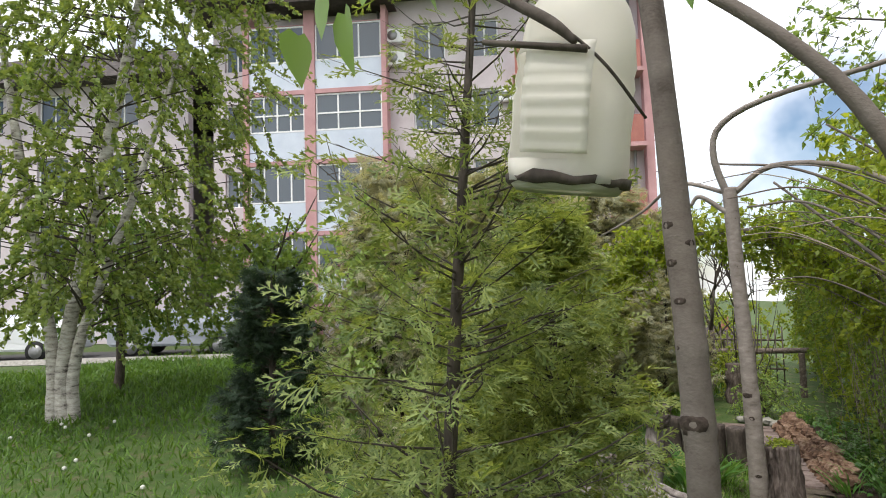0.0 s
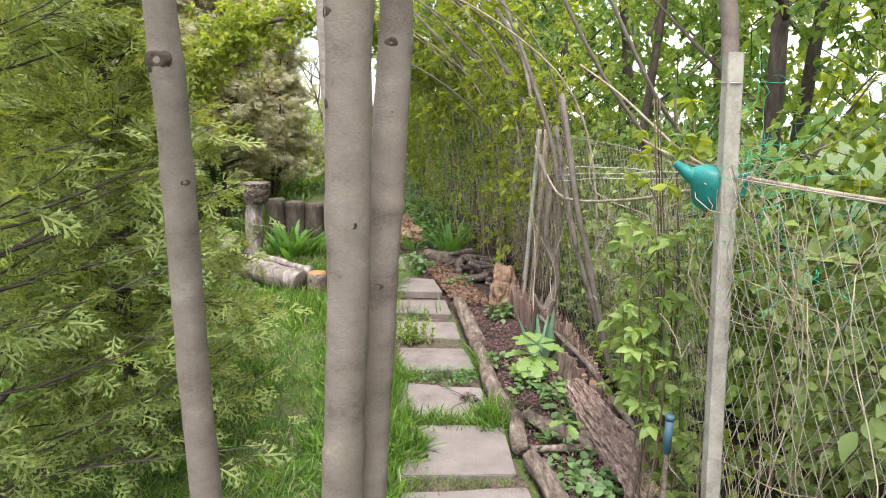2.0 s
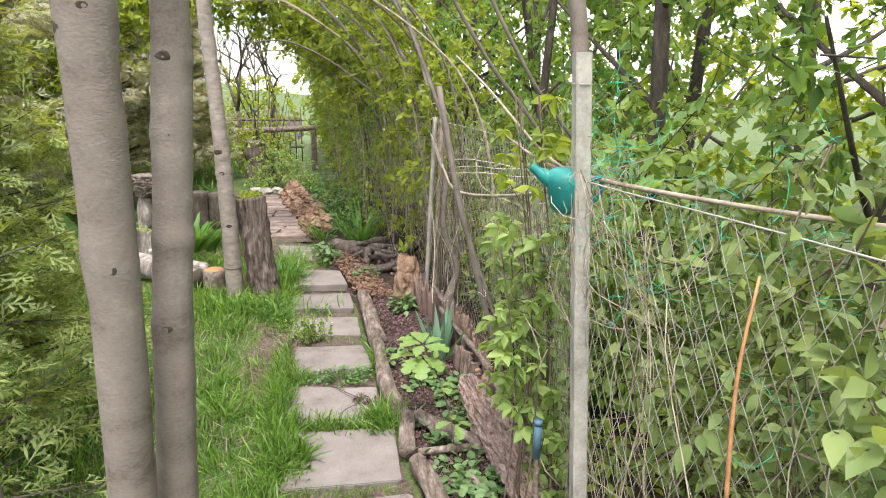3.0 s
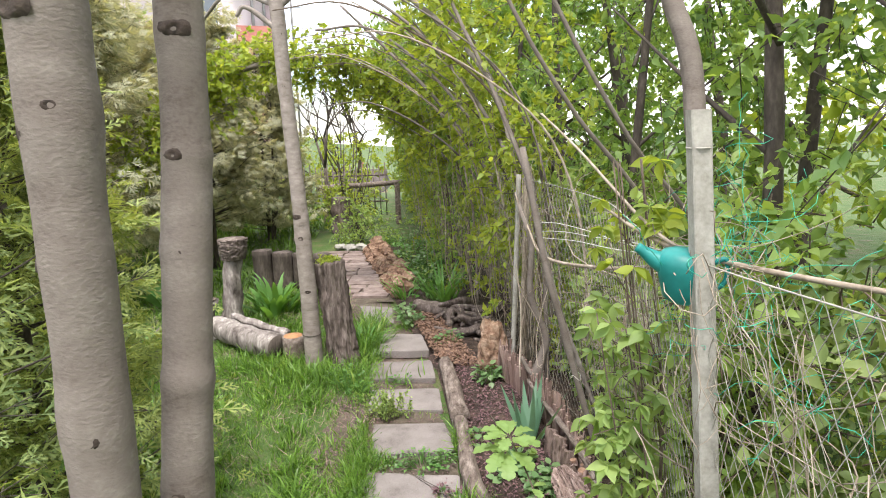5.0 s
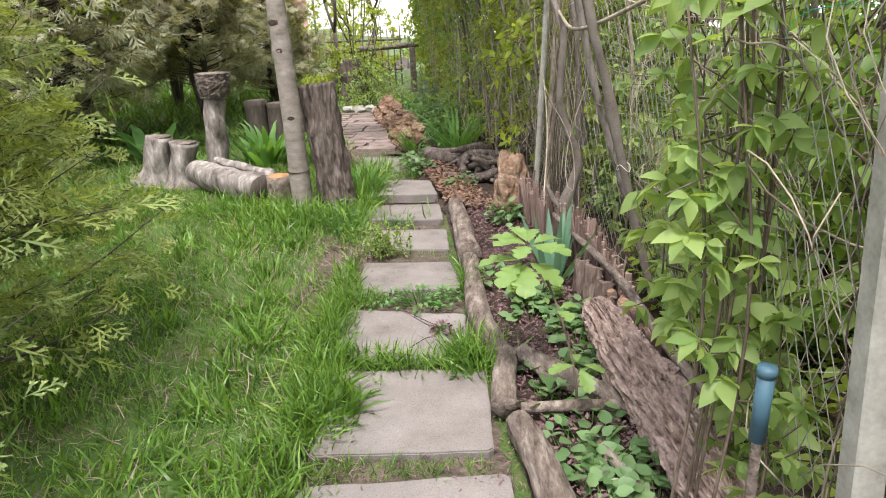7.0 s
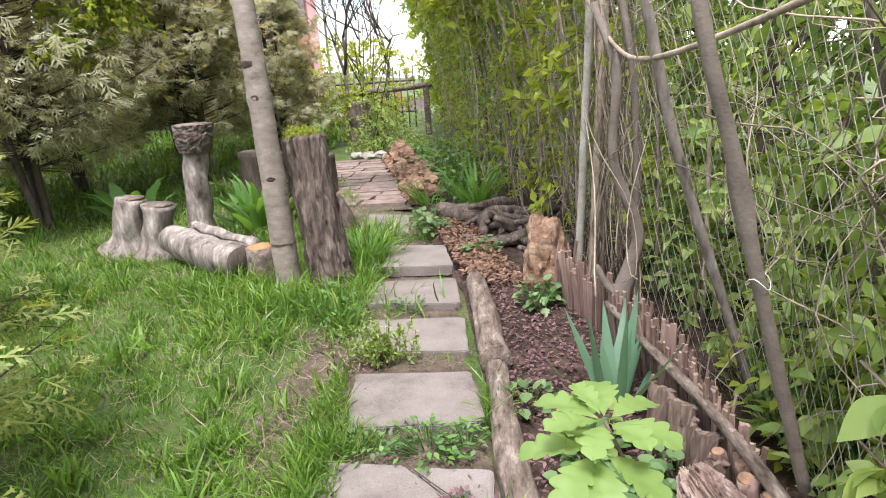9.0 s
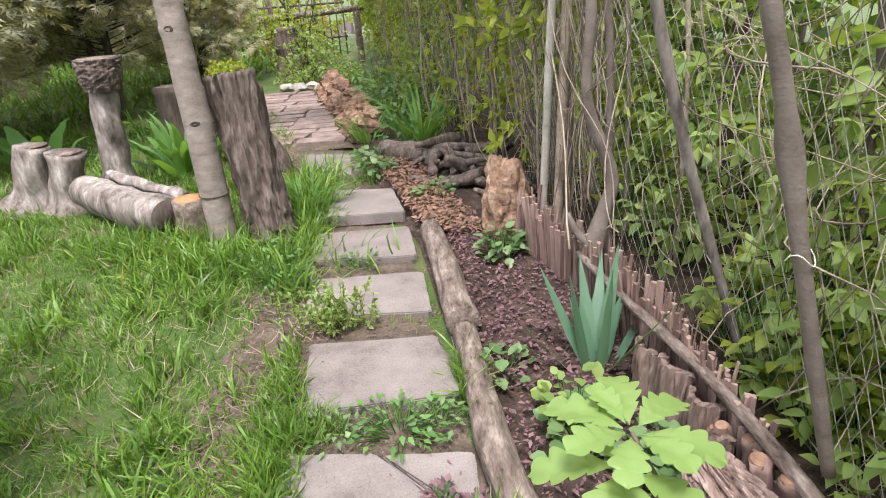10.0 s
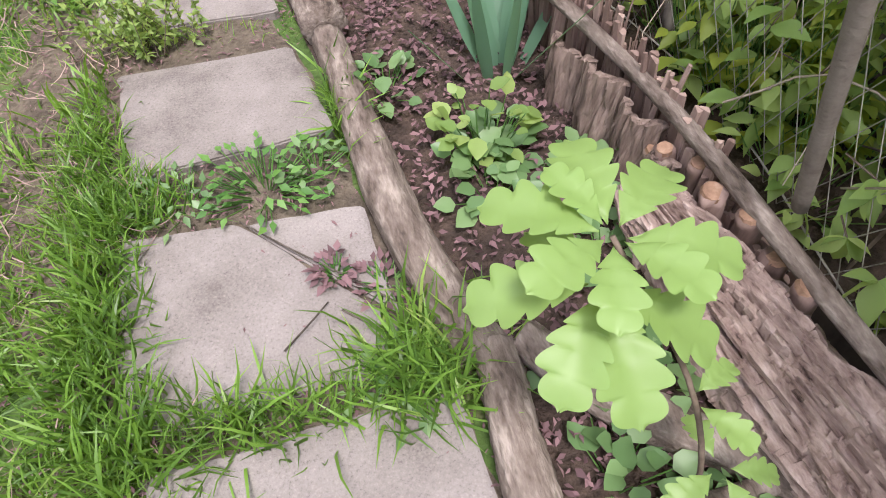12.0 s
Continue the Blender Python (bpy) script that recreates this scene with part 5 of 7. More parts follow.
# arched stems over the path
for i, (pts, r) in enumerate([
        ([(1.12, 4.3, 0.0), (1.10, 4.3, 1.1), (0.85, 4.7, 1.75), (0.45, 5.0, 2.25), (0.0, 5.1, 2.55), (-0.5, 5.1, 2.65)], (0.015, 0.014, 0.012, 0.010, 0.008)),
        ([(1.2, 4.0, 0.0), (1.16, 4.0, 1.0), (0.95, 4.1, 1.7), (0.70, 4.3, 2.3), (0.5, 4.5, 2.9)], (0.014, 0.013, 0.011, 0.009)),
        ([(1.3, 4.6, 0.0), (1.22, 4.6, 1.1), (1.0, 4.8, 1.8), (0.6, 5.2, 2.5), (0.2, 5.4, 2.9)], (0.013, 0.012, 0.010, 0.008)),
        ([(1.85, 3.7, 0.0), (1.72, 3.65, 1.0), (1.25, 3.55, 1.65), (0.95, 3.5, 2.15), (0.6, 3.6, 3.0)], (0.012, 0.011, 0.010, 0.008)),
        ([(1.9, 3.2, 0.0), (1.75, 3.15, 1.0), (1.35, 3.0, 1.55), (1.05, 3.0, 2.1), (0.75, 3.0, 2.8)], (0.010, 0.009, 0.008)),
        ([(1.24, 4.9, 0.0), (1.15, 4.9, 1.0), (0.7, 5.3, 1.8), (0.1, 5.7, 2.35), (-0.4, 5.9, 2.4)], (0.013, 0.011, 0.009)),
        ([(1.2, 5.4, 0.0), (1.05, 5.4, 1.0), (0.65, 5.6, 1.7), (0.2, 5.9, 2.2), (-0.2, 6.0, 2.6)], (0.018, 0.015, 0.01)),
        ([(1.22, 1.92, 1.55), (1.21, 1.95, 1.72), (1.15, 2.0, 1.95), (1.05, 2.0, 2.5)], (0.024, 0.023, 0.02, 0.016))]):
    log("arched_stem", "bare arching grey-brown stem bending over the path", pts, r, M_BARK, 60 + i, n=30, sides=9, category="tree stem")
for i in range(20):
    y = 4.0 + 0.22 * i + rngp.uniform(-0.1, 0.1)
    x, k, b = hedge_x(y) + rngp.uniform(-0.02, 0.15), rngp.uniform(0.75, 1.15), rngp.uniform(-0.15, 0.35)
    pts = [(x, y, -0.03), (x - 0.03 * k, y, 0.9), (x - 0.22 * k, y + 0.3 * b, 1.55 * k + 0.1), (x - 0.62 * k, y + 0.7 * b, 2.05 * k), (x - 1.15 * k, y + b, 2.32 * k), (x - 1.6 * k, y + 1.3 * b, 2.30 * k)]
    r = rngp.uniform(0.006, 0.011)
    log("arched_stem", "thin bare stem arched from the fence over the path", pts, (r, r * 0.9, r * 0.75, r * 0.6, r * 0.35), (M_VINE, M_BARK, M_TWIG)[i % 3], 700 + i, n=26, sides=7, category="tree stem")

# leafy garland of a climber spanning the path
n = 900
t = rng.random(n)
g = spline([(-2.2, 6.2, 1.3), (-1.75, 6.35, 1.85), (-1.37, 6.5, 2.13), (-0.54, 6.5, 2.25), (0.06, 6.5, 1.98), (0.6, 6.5, 1.3)], 80)
c = g[(t * 79).astype(int)] + rng.normal(size=(n, 3)) * (0.08, 0.14, 0.12)
bush("climber_arch", "climbing plant arched over the path with small bright leaves", "climber", c, rng.normal(size=(n, 3)) + np.array([0, 0, 0.25]), 0.16, 12, 0.062, M_HOPLEAF, 70, M_BARK, 0.35, [(g[::8], (0.03, 0.026, 0.02))], at=(-0.5, 6.5, 1.2))

# woodland behind the fence
tree_spots = [(2.15, 3.5, 0.055), (2.6, 2.4, 0.05), (2.9, 4.6, 0.06), (2.1, 5.8, 0.05), (3.4, 1.4, 0.06), (1.9, 8.0, 0.06), (3.3, 6.8, 0.06), (2.3, 1.2, 0.03), (1.6, 10.5, 0.06), (4.4, 3.2, 0.07), (1.75, 4.4, 0.035)]
for i, (x, y, r) in enumerate(tree_spots):
    n = 150 if y < 5 else 104
    th = rng.uniform(0, 6.28, n)
    rad = 1.05 * np.sqrt(rng.random(n))
    z = rng.uniform(1.35 if y < 6 else 0.9, 4.2, n)
    c = np.c_[x + rad * np.cos(th) * (0.6 + 0.12 * z), y + rad * np.sin(th) * (0.6 + 0.12 * z), z]
    c = c[(c[:, 0] > 2.05) | ((c[:, 0] > 1.45) & (rng.random(len(c)) < 0.3))] if y < 5 else c
    c = np.repeat(c, 2, 0) + rng.normal(size=(len(c) * 2, 3)) * 0.1
    lean = rng.normal(size=2) * 0.25
    st = [([(x, y, -0.05), (x + 0.03, y, 1.2), (x + lean[0] * 0.6, y + lean[1] * 0.6, 2.6), (x + lean[0], y + lean[1], 4.2)], (r, r * 0.85, r * 0.6, r * 0.3))]
    for k in range(6):
        zz = 0.9 + 0.5 * k
        a = rng.uniform(0, 6.28)
        st.append(([(x + 0.02, y, zz), (x + 0.4 * math.cos(a), y + 0.4 * math.sin(a), zz + 0.35), (x + 0.9 * math.cos(a), y + 0.9 * math.sin(a), zz + 0.8)], (r * 0.35, r * 0.22, r * 0.1)))
    bush("woodland_tree", "leafy young maple tree behind the wire fence", "tree", c, rng.normal(size=c.shape) * 0.8 + np.array([0, 0, -0.1]), 0.28, 17, 0.068, (M_ASHLEAF, M_MAPLELEAF, M_MAPLELEAF)[i % 3], 100 + i, M_DARKBARK, 0.35, st, at=(x, y, 0), width=1.0)
for i in range(9):
    x, y = 1.62 + 0.2 * (i % 3) + 0.15 * rng.random(), 0.9 + 0.62 * i
    n = 120
    c = np.c_[x + rng.normal(size=n) * 0.22, y + rng.normal(size=n) * 0.35, rng.uniform(0.05, 1.25, n)]
    c = np.repeat(c, 2, 0) + rng.normal(size=(n * 2, 3)) * 0.08
    c[:, 0] = np.maximum(c[:, 0], 1.40 + 0.1 * rng.random(len(c)))
    bush("undergrowth_shrub", "bushy green undergrowth shrub behind the wire fence", "shrub", c, rng.normal(size=c.shape) + np.array([-0.3, 0, 0.3]), 0.18, 8, 0.060, M_BRAMBLE if i < 3 else (M_ASHLEAF, M_SHRUBLEAF, M_MAPLELEAF)[i % 3], 130 + i, M_TWIG, 0.3, at=(x, y, 0), template=BROAD)

# climber with five-fingered leaves beside the post
def five_leaf(rng, n, lo, hi, size, name, label, seed, at, mat=M_SHRUBLEAF):
    e = thing(name, label, "climber", at)
    c = rng.uniform(lo, hi, (n, 3))
    o = np.array(at)
    P, D, S = [], [], []
    A, B = [], []
    for p in c:
        f = unit(np.array([-0.5, -0.7, -0.1]) + rng.normal(size=3) * 0.5)
        u = unit(np.cross(f, (0, 0, 1)))
        v = np.cross(u, f)
        s = size * rng.uniform(0.6, 1.2)
        A.append(p - f * 0.08 + np.array((0, 0, -0.05)) - o), B.append(p - o)
        for k in range(5):
            a = radians(-100 + 50 * k)
            dd = unit(math.sin(a) * u + math.cos(a) * (-v * 0.8) + f * 0.45)
            P.append(p - o), D.append(dd), S.append(s * (1.0 if k in (1, 2, 3) else 0.75))
    prisms("stalk_growth", A, B, 0.0022, 0.0016, M_TWIG, e)
    scatter("foliage", P, D, S, mat, BROAD, e, rng, 0.45, 1.0)
    for k in range(5):
        x, y = rng.uniform(lo[0], hi[0]), rng.uniform(lo[1], hi[1])
        tube("stem", np.array([(x, y, -0.03), (x + 0.03, y, hi[2] * 0.5), (x - 0.04, y + 0.03, hi[2])]) - o, (0.0035, 0.003, 0.002), M_TWIG, e, 6, 12)


five_leaf(rng, 130, (1.08, 2.06, 0.40), (1.30, 2.40, 1.08), 0.056, "creeper", "five-leaved creeper with fresh green leaves beside the post", 1, (1.2, 2.3, 0))
five_leaf(rng, 50, (1.22, 2.0, 0.12), (1.34, 2.36, 0.5), 0.056, "creeper", "lower creeper leaves hanging over the rotten log", 5, (1.28, 2.2, 0))
five_leaf(rng, 16, (1.08, 2.05, 1.2), (1.25, 2.35, 1.48), 0.055, "creeper", "creeper shoots with bright leaves above the teal can", 2, (1.2, 2.2, 1.2), M_HOPLEAF)
five_leaf(rng, 150, (1.34, 1.15, 0.1), (1.80, 1.9, 0.95), 0.050, "bramble", "dull green bramble growing through the wire fence", 3, (1.5, 1.5, 0), M_BRAMBLE)
five_leaf(rng, 130, (1.32, 2.5, 0.05), (1.65, 4.2, 0.8), 0.065, "creeper", "young green creeper leaves behind the wire mesh", 4, (1.4, 2.9, 0))


# ---- conifers ----
def conifer(name, label, at, height, radius, mat, seed, n, spray, sparse_top=0.0, base=0.1, trunk_r=0.04, column=False, trunk_mat=M_DARKBARK, lean=(0, 0), droop=0.2, per=26, template=SPRAY, stems=0):
    """Trunk, curved boughs with side twigs, and flat sprays hanging along them."""
    e = thing(name, label, "conifer", at)
    rng = np.random.default_rng(seed)
    tr = [(0, 0, -0.05), (lean[0] * 0.4, lean[1] * 0.4, height * 0.45), (lean[0], lean[1], height)]
    tube("trunk", tr, (trunk_r, trunk_r * 0.75, trunk_r * 0.2), trunk_mat, e, 11, 40, 0.14, seed, furrow=0.1)
    for s in range(stems):
        th = rng.uniform(0, 6.28)
        tube("side_trunk", [(0.05 * math.cos(th), 0.05 * math.sin(th), -0.05), (0.16 * math.cos(th), 0.16 * math.sin(th), 0.7), (0.26 * math.cos(th), 0.26 * math.sin(th), height * 0.7)], (trunk_r * 0.7, trunk_r * 0.6, trunk_r * 0.2), trunk_mat, e, 7, 16, 0.12, seed + s)
    nb = max(40, n // per)
    u = rng.random(nb)
    z = base + (height * 0.97 - base) * (1 - (1 - u) ** (1.0 if column else 1.35))
    f = (z - base) / (height - base)
    rr = radius * (np.clip(1.04 - f, 0.05, 1) ** (0.7 if not column else 0.33)) * rng.uniform(0.55, 1.12, nb)
    a = rng.uniform(0, 6.28, nb)
    ax = np.interp(z, [0, height * 0.45, height], [0, lean[0] * 0.4, lean[0]])
    ay = np.interp(z, [0, height * 0.45, height], [0, lean[1] * 0.4, lean[1]])
    start = np.c_[ax, ay, z]
    rise = rng.uniform(0.15, 0.6, nb)
    ctrl = start + np.c_[0.55 * rr * np.cos(a), 0.55 * rr * np.sin(a), 0.10 * rr]
    end = start + np.c_[rr * np.cos(a + rng.normal(size=nb) * 0.2), rr * np.sin(a), rise * rr]

    def on(t):
        return (1 - t) ** 2 * start[:, None] + 2 * t * (1 - t) * ctrl[:, None] + t * t * end[:, None]
    rad = np.clip(0.008 * rr / radius + 0.001, 0.0015, 0.010)
    k = on(np.array([0, 0.33, 0.66, 1.0])[None, :, None])
    for s in range(3):
        prisms("bough_wood", k[:, s], k[:, s + 1], rad * (1 - 0.3 * s), rad * (0.7 - 0.3 * s + 0.02), trunk_mat, e)
    t = rng.uniform(0.25 if not column else 0.5, 1.02, (nb, per, 1))
    p = on(t)
    side = rng.normal(size=(nb, per, 3)) * np.array([1, 1, 0.45])
    off = unit(side) * rng.uniform(0.0, 0.17, (nb, per, 1)) * (rr[:, None, None] * 0.8 + 0.1)
    p = p + off
    d = unit(end - start)[:, None] * 0.7 + unit(side) * 0.7 + np.array([0, 0, -droop]) + rng.normal(size=(nb, per, 3)) * 0.25
    keep = (rng.random((nb, per)) > sparse_top * np.clip(f * 1.5 - 0.15, 0, 1)[:, None]).ravel()
    q = rng.random(nb * per) < 0.25
    tw = keep & q
    prisms("twig_wood", (p - off).reshape(-1, 3)[tw], p.reshape(-1, 3)[tw], 0.002, 0.001, trunk_mat, e)
    scatter("spray_foliage", p.reshape(-1, 3)[keep], d.reshape(-1, 3)[keep], spray * rng.uniform(0.6, 1.35, keep.sum()), mat, template, e, rng, 0.45)
    return e


conifer("thuja", "open thuja with thin dark trunk and green-gold sprays", (-1.0, 1.83, 0), 3.4, 0.84, M_THUJAGREEN, 201, 7400, 0.095, 0.92, 0.1, 0.028, lean=(0.3, 0.0), per=34)
conifer("thuja", "bushy low thuja with yellow-green sprays by the lawn", (-0.88, 2.68, 0), 2.1, 0.70, M_THUJA, 202, 6500, 0.10, 0.2, 0.02, 0.035, per=34)
conifer("thuja", "broad thuja with yellow-green sprays behind the lawn thuja", (-1.9, 3.7, 0), 1.9, 0.8, M_THUJA, 203, 5000, 0.12, 0.1, 0.02, 0.035, per=34, template=SPRAY_FAR)
for i, (x, y, h, r) in enumerate([(-2.75, 6.3, 3.0, 0.95), (-3.9, 5.9, 3.2, 1.0), (-2.3, 8.2, 3.0, 0.8), (-3.5, 7.9, 3.4, 1.0), (-5.0, 7.4, 3.4, 1.1), (-2.15, 10.0, 2.9, 0.75), (-3.6, 10.2, 3.2, 1.0)]):
    conifer("juniper", "tall dense grey-green juniper with dark stems", (x, y, 0), h, r, M_JUNIPER, 210 + i, 12500, 0.115, 0.0, 0.12 if i % 2 else 0.4, 0.035, column=True, droop=0.6, per=45, template=SPRAY_FAR, stems=3)
conifer("yew", "clipped dark green conical yew on the lawn", (-4.85, 4.8, 0), 2.0, 0.58, M_DARKCONE, 220, 8500, 0.10, 0.0, 0.02, 0.05, column=True, per=50, template=SPRAY_FAR)


# ---- planting bed ----
def oak():
    e = thing("oak_sapling", "oak sapling with large bright lobed leaves", "sapling", (0.99, 2.56, 0))
    # a pear-shaped leaf: five rounded lobes a side, a sunk midrib and raised flesh between the side veins
    n = 61
    V, F = [], []
    for i in range(n):
        t = i / (n - 1)
        env = 0.31 * math.sin(math.pi * t ** 1.45) ** 0.62 * (1 - 0.25 * t ** 8) + 0.012
        lobe = abs(math.sin(math.pi * (5.0 * t ** 0.92 + 0.10)))
        w = env * (0.62 + 0.40 * lobe ** 0.75)
        ahead = 0.07 * lobe
        puff = 0.006 * math.cos(2 * math.pi * 5.0 * t ** 0.92)
        arch = 0.04 * math.sin(math.pi * t) - 0.20 * t * t
        for k in (-1, -0.66, -0.3, 0, 0.3, 0.66, 1):
            V.append((w * k, t + ahead * abs(k), arch + 0.16 * abs(k) * w - 0.22 * (k * w) ** 2 + puff * math.sin(math.pi * min(1, abs(k) * 1.3)) + 0.012 * math.sin(t * 9 + k * 3)))
    for i in range(n - 1):
        for k in range(6):
            F.append((i * 7 + k, i * 7 + k + 1, i * 7 + k + 8, i * 7 + k + 7))
    tpl = (np.array(V), np.array(F))
    rng = np.random.default_rng(9)
    tops = [np.array((-0.118, 0.155, 0.44)), np.array((-0.06, 0.04, 0.30)), np.array((0.0, 0.0, 0.16))]
    tube("stem", [(0, 0, -0.03), (-0.005, 0.01, 0.12), (-0.05, 0.06, 0.30), (-0.118, 0.155, 0.44)], (0.004, 0.0035, 0.003), M_TWIG, e, 6, 16)
    low = tops[0] + np.array((-0.014, -0.024, -0.035))
    rows = [(tops[0], 88, 0.112, 0.25), (tops[0], 38, 0.098, 0.20), (tops[0], -28, 0.100, 0.0), (tops[0], 148, 0.105, 0.15), (tops[0], 205, 0.095, 0.35), (tops[0], 250, 0.09, 0.25), (tops[0], 300, 0.085, 0.25), (tops[0], 120, 0.07, 0.5),
            (low, 172, 0.112, 0.05), (low, 232, 0.105, -0.15), (low, 268, 0.115, -0.25), (low, 318, 0.105, -0.1), (low, 120, 0.075, 0.1),
            (tops[1], 300, 0.06, 0.1), (tops[1], 20, 0.055, 0.1), (tops[2], 200, 0.07, 0.0), (tops[2], 285, 0.072, -0.2), (tops[2], 90, 0.06, 0.1), (tops[2], 340, 0.055, 0.0)]
    for i, (top, a, size, up) in enumerate(rows):
        d = (math.cos(radians(a)), math.sin(radians(a)), up + rng.normal() * 0.06)
        o = scatter("leaf", [top + np.array(d) * 0.012], [d], size * rng.uniform(0.95, 1.06), M_OAKLEAF, tpl, e, np.random.default_rng(90 + i), 0.97, 0.95)
        o.data.polygons.foreach_set("use_smooth", [True] * len(o.data.polygons))


oak()


def sword_plant(name, label, at, n, length, width, mat, seed, spread=0.05, open_=0.35, arch=0.0, category="iris"):
    e = thing(name, label, category, at)
    rng = np.random.default_rng(seed)
    for i in range(n):
        a = rng.uniform(0, 6.28)
        o = rng.uniform(0.05, open_)
        L = length * rng.uniform(0.55, 1.1)
        base = np.array((math.cos(a) * spread * rng.random(), math.sin(a) * spread * rng.random(), 0))
        V, F = [], []
        side = np.array((-math.sin(a + rng.normal() * 0.6), math.cos(a), 0))
        side /= np.linalg.norm(side)
        for j in range(8):
            t = j / 7
            out = o * t + arch * t * t * rng.uniform(0.6, 1.1)
            c = base + np.array((math.cos(a) * out * L, math.sin(a) * out * L, L * (t - 0.55 * arch * t * t * t) * math.cos(o)))
            w = width * (1 - t ** 2.2) * (0.55 + 0.45 * min(1, t * 4)) + 0.0006
            nrm = np.array((math.cos(a), math.sin(a), 0)) * width * 0.12
            V += [c - side * w, c + nrm, c + side * w]
        for j in range(7):
            F += [(j * 3, j * 3 + 1, j * 3 + 4, j * 3 + 3), (j * 3 + 1, j * 3 + 2, j * 3 + 5, j * 3 + 4)]
        py_mesh("leaf", V, F, mat, e, True)
    return e


sword_plant("iris", "blue-green iris with sword-shaped leaves in the bed", (1.03, 3.48, 0.0), 16, 0.33, 0.021, M_IRIS, 1, 0.07, 0.65)
sword_plant("daylily", "clump of arching green daylily leaves by the path", (0.56, 6.12, 0.0), 46, 0.52, 0.012, M_LILY, 2, 0.12, 0.6, 0.45, "daylily")
sword_plant("daylily", "small clump of narrow green leaves by the path wall", (0.20, 6.35, 0.0), 24, 0.30, 0.009, M_LILY, 3, 0.10, 0.6, 0.4, "daylily")
sword_plant("hosta", "lush broad-leaved green plant behind the fallen log", (-0.95, 6.0, 0.0), 40, 0.42, 0.034, M_LILY, 4, 0.20, 0.8, 0.4, "plant")
sword_plant("hosta", "broad-leaved green plant beside the stumps", (-1.95, 6.2, 0.0), 12, 0.42, 0.07, M_LILY, 5, 0.14, 0.9, 0.5, "plant")
sword_plant("grass_tuft", "tall soft tuft of bright grass at the slab edge", (-0.02, 5.0, 0.0), 150, 0.22, 0.0035, M_LILY, 6, 0.14, 0.5, 0.6, "grass tuft")


def low_plant(label, at, n, r, h, leaf, mat, seed, template=ROUND, name="ground_plant"):
    e = thing(name, label, "plant", at)
    rng = np.random.default_rng(seed)
    a, q = rng.uniform(0, 6.28, n), np.sqrt(rng.random(n)) * r
    p = np.c_[q * np.cos(a), q * np.sin(a), h * rng.uniform(0.3, 1.0, n) * (1 - 0.5 * q / r)]
    prisms("stalk_growth", p * np.array((0.5, 0.5, 0)), p, 0.0018, 0.0012, M_LILY, e)
    d = np.c_[np.cos(a) * 0.9, np.sin(a) * 0.9, rng.uniform(-0.2, 0.5, n)] + rng.normal(size=(n, 3)) * 0.3
    scatter("foliage", p, d, leaf * rng.uniform(0.6, 1.25, n), mat, template, e, rng, 0.7, 1.0)
    return e


rp = random.Random(31)
for i in range(26):
    y = rp.uniform(6.2, 9.2)
    low_plant("leafy green plant at the foot of the hedge", (bed_x(min(y, 8.7)) + rp.uniform(0.28, 0.75), y, 0.0), 40, 0.17, rp.uniform(0.15, 0.4), 0.06, (M_LILY, M_GROUNDLEAF, M_ASHLEAF)[i % 3], 600 + i, BROAD)
for i in range(30):
    y = rp.uniform(2.15, 3.45)
    x = bed_x(y) + rp.uniform(0.08, 0.36)
    low_plant("low strawberry plant with toothed green leaves on mulch", (x, y, 0.01), 16, 0.075, 0.07, 0.042, M_GROUNDLEAF, 300 + i, name="strawberry_plant")
for i, (x, y, n, r, h) in enumerate([(0.93, 3.28, 34, 0.09, 0.15), (0.86, 4.25, 60, 0.08, 0.16), (0.62, 5.0, 40, 0.10, 0.13), (0.78, 3.5, 24, 0.09, 0.06), (0.25, 5.75, 50, 0.12, 0.12), (0.30, 5.5, 60, 0.10, 0.15)]):
    low_plant("small bushy green plant in the mulch", (x, y, 0.01), n, r, h, 0.04, M_GROUNDLEAF if i != 0 else M_SHRUBLEAF, 340 + i)
for i, (x, y, n, r, h) in enumerate([(0.50, 3.30, 80, 0.12, 0.07), (0.35, 3.30, 40, 0.09, 0.05), (0.60, 3.32, 40, 0.07, 0.06), (0.02, 4.15, 70, 0.13, 0.20), (-0.05, 4.35, 50, 0.12, 0.16), (0.12, 4.85, 40, 0.10, 0.08), (0.30, 4.30, 40, 0.08, 0.06), (0.66, 2.83, 30, 0.08, 0.04), (0.66, 4.65, 30, 0.05, 0.05)]):
    low_plant("patch of small green weeds between paving slabs", (x, y, 0.0), n, r, h, 0.026, M_GROUNDLEAF if i % 3 else M_LILY, 360 + i, LEAF, "weed_patch")
def sprig():
    c = np.array([(0.29 + rp.gauss(0, 0.05), 3.81 + rp.gauss(0, 0.03), 0.0) for _ in range(46)])
    bush("box_sprig", "small upright bushy herb growing over a slab", "herb", c, np.array([(rp.gauss(0, 0.25), rp.gauss(0, 0.25), 1) for _ in range(46)]), 0.14, 24, 0.020, M_SHRUBLEAF, 380, M_TWIG, 0.0, at=(0.29, 3.81, 0), twig_r=0.0015)


sprig()
moss_c = np.array([(-0.175 + rp.gauss(0, 0.035), 4.71 + rp.gauss(0, 0.035), 0.715) for _ in range(60)])
bush("stump_moss", "bright green sedum growing on a stump top", "moss", moss_c, np.array([(rp.gauss(0, 0.4), rp.gauss(0, 0.4), 1) for _ in range(60)]), 0.04, 10, 0.018, M_HOPLEAF, 381, M_TWIG, 0.0, at=(-0.175, 4.71, 0.715), twig_r=0.001)


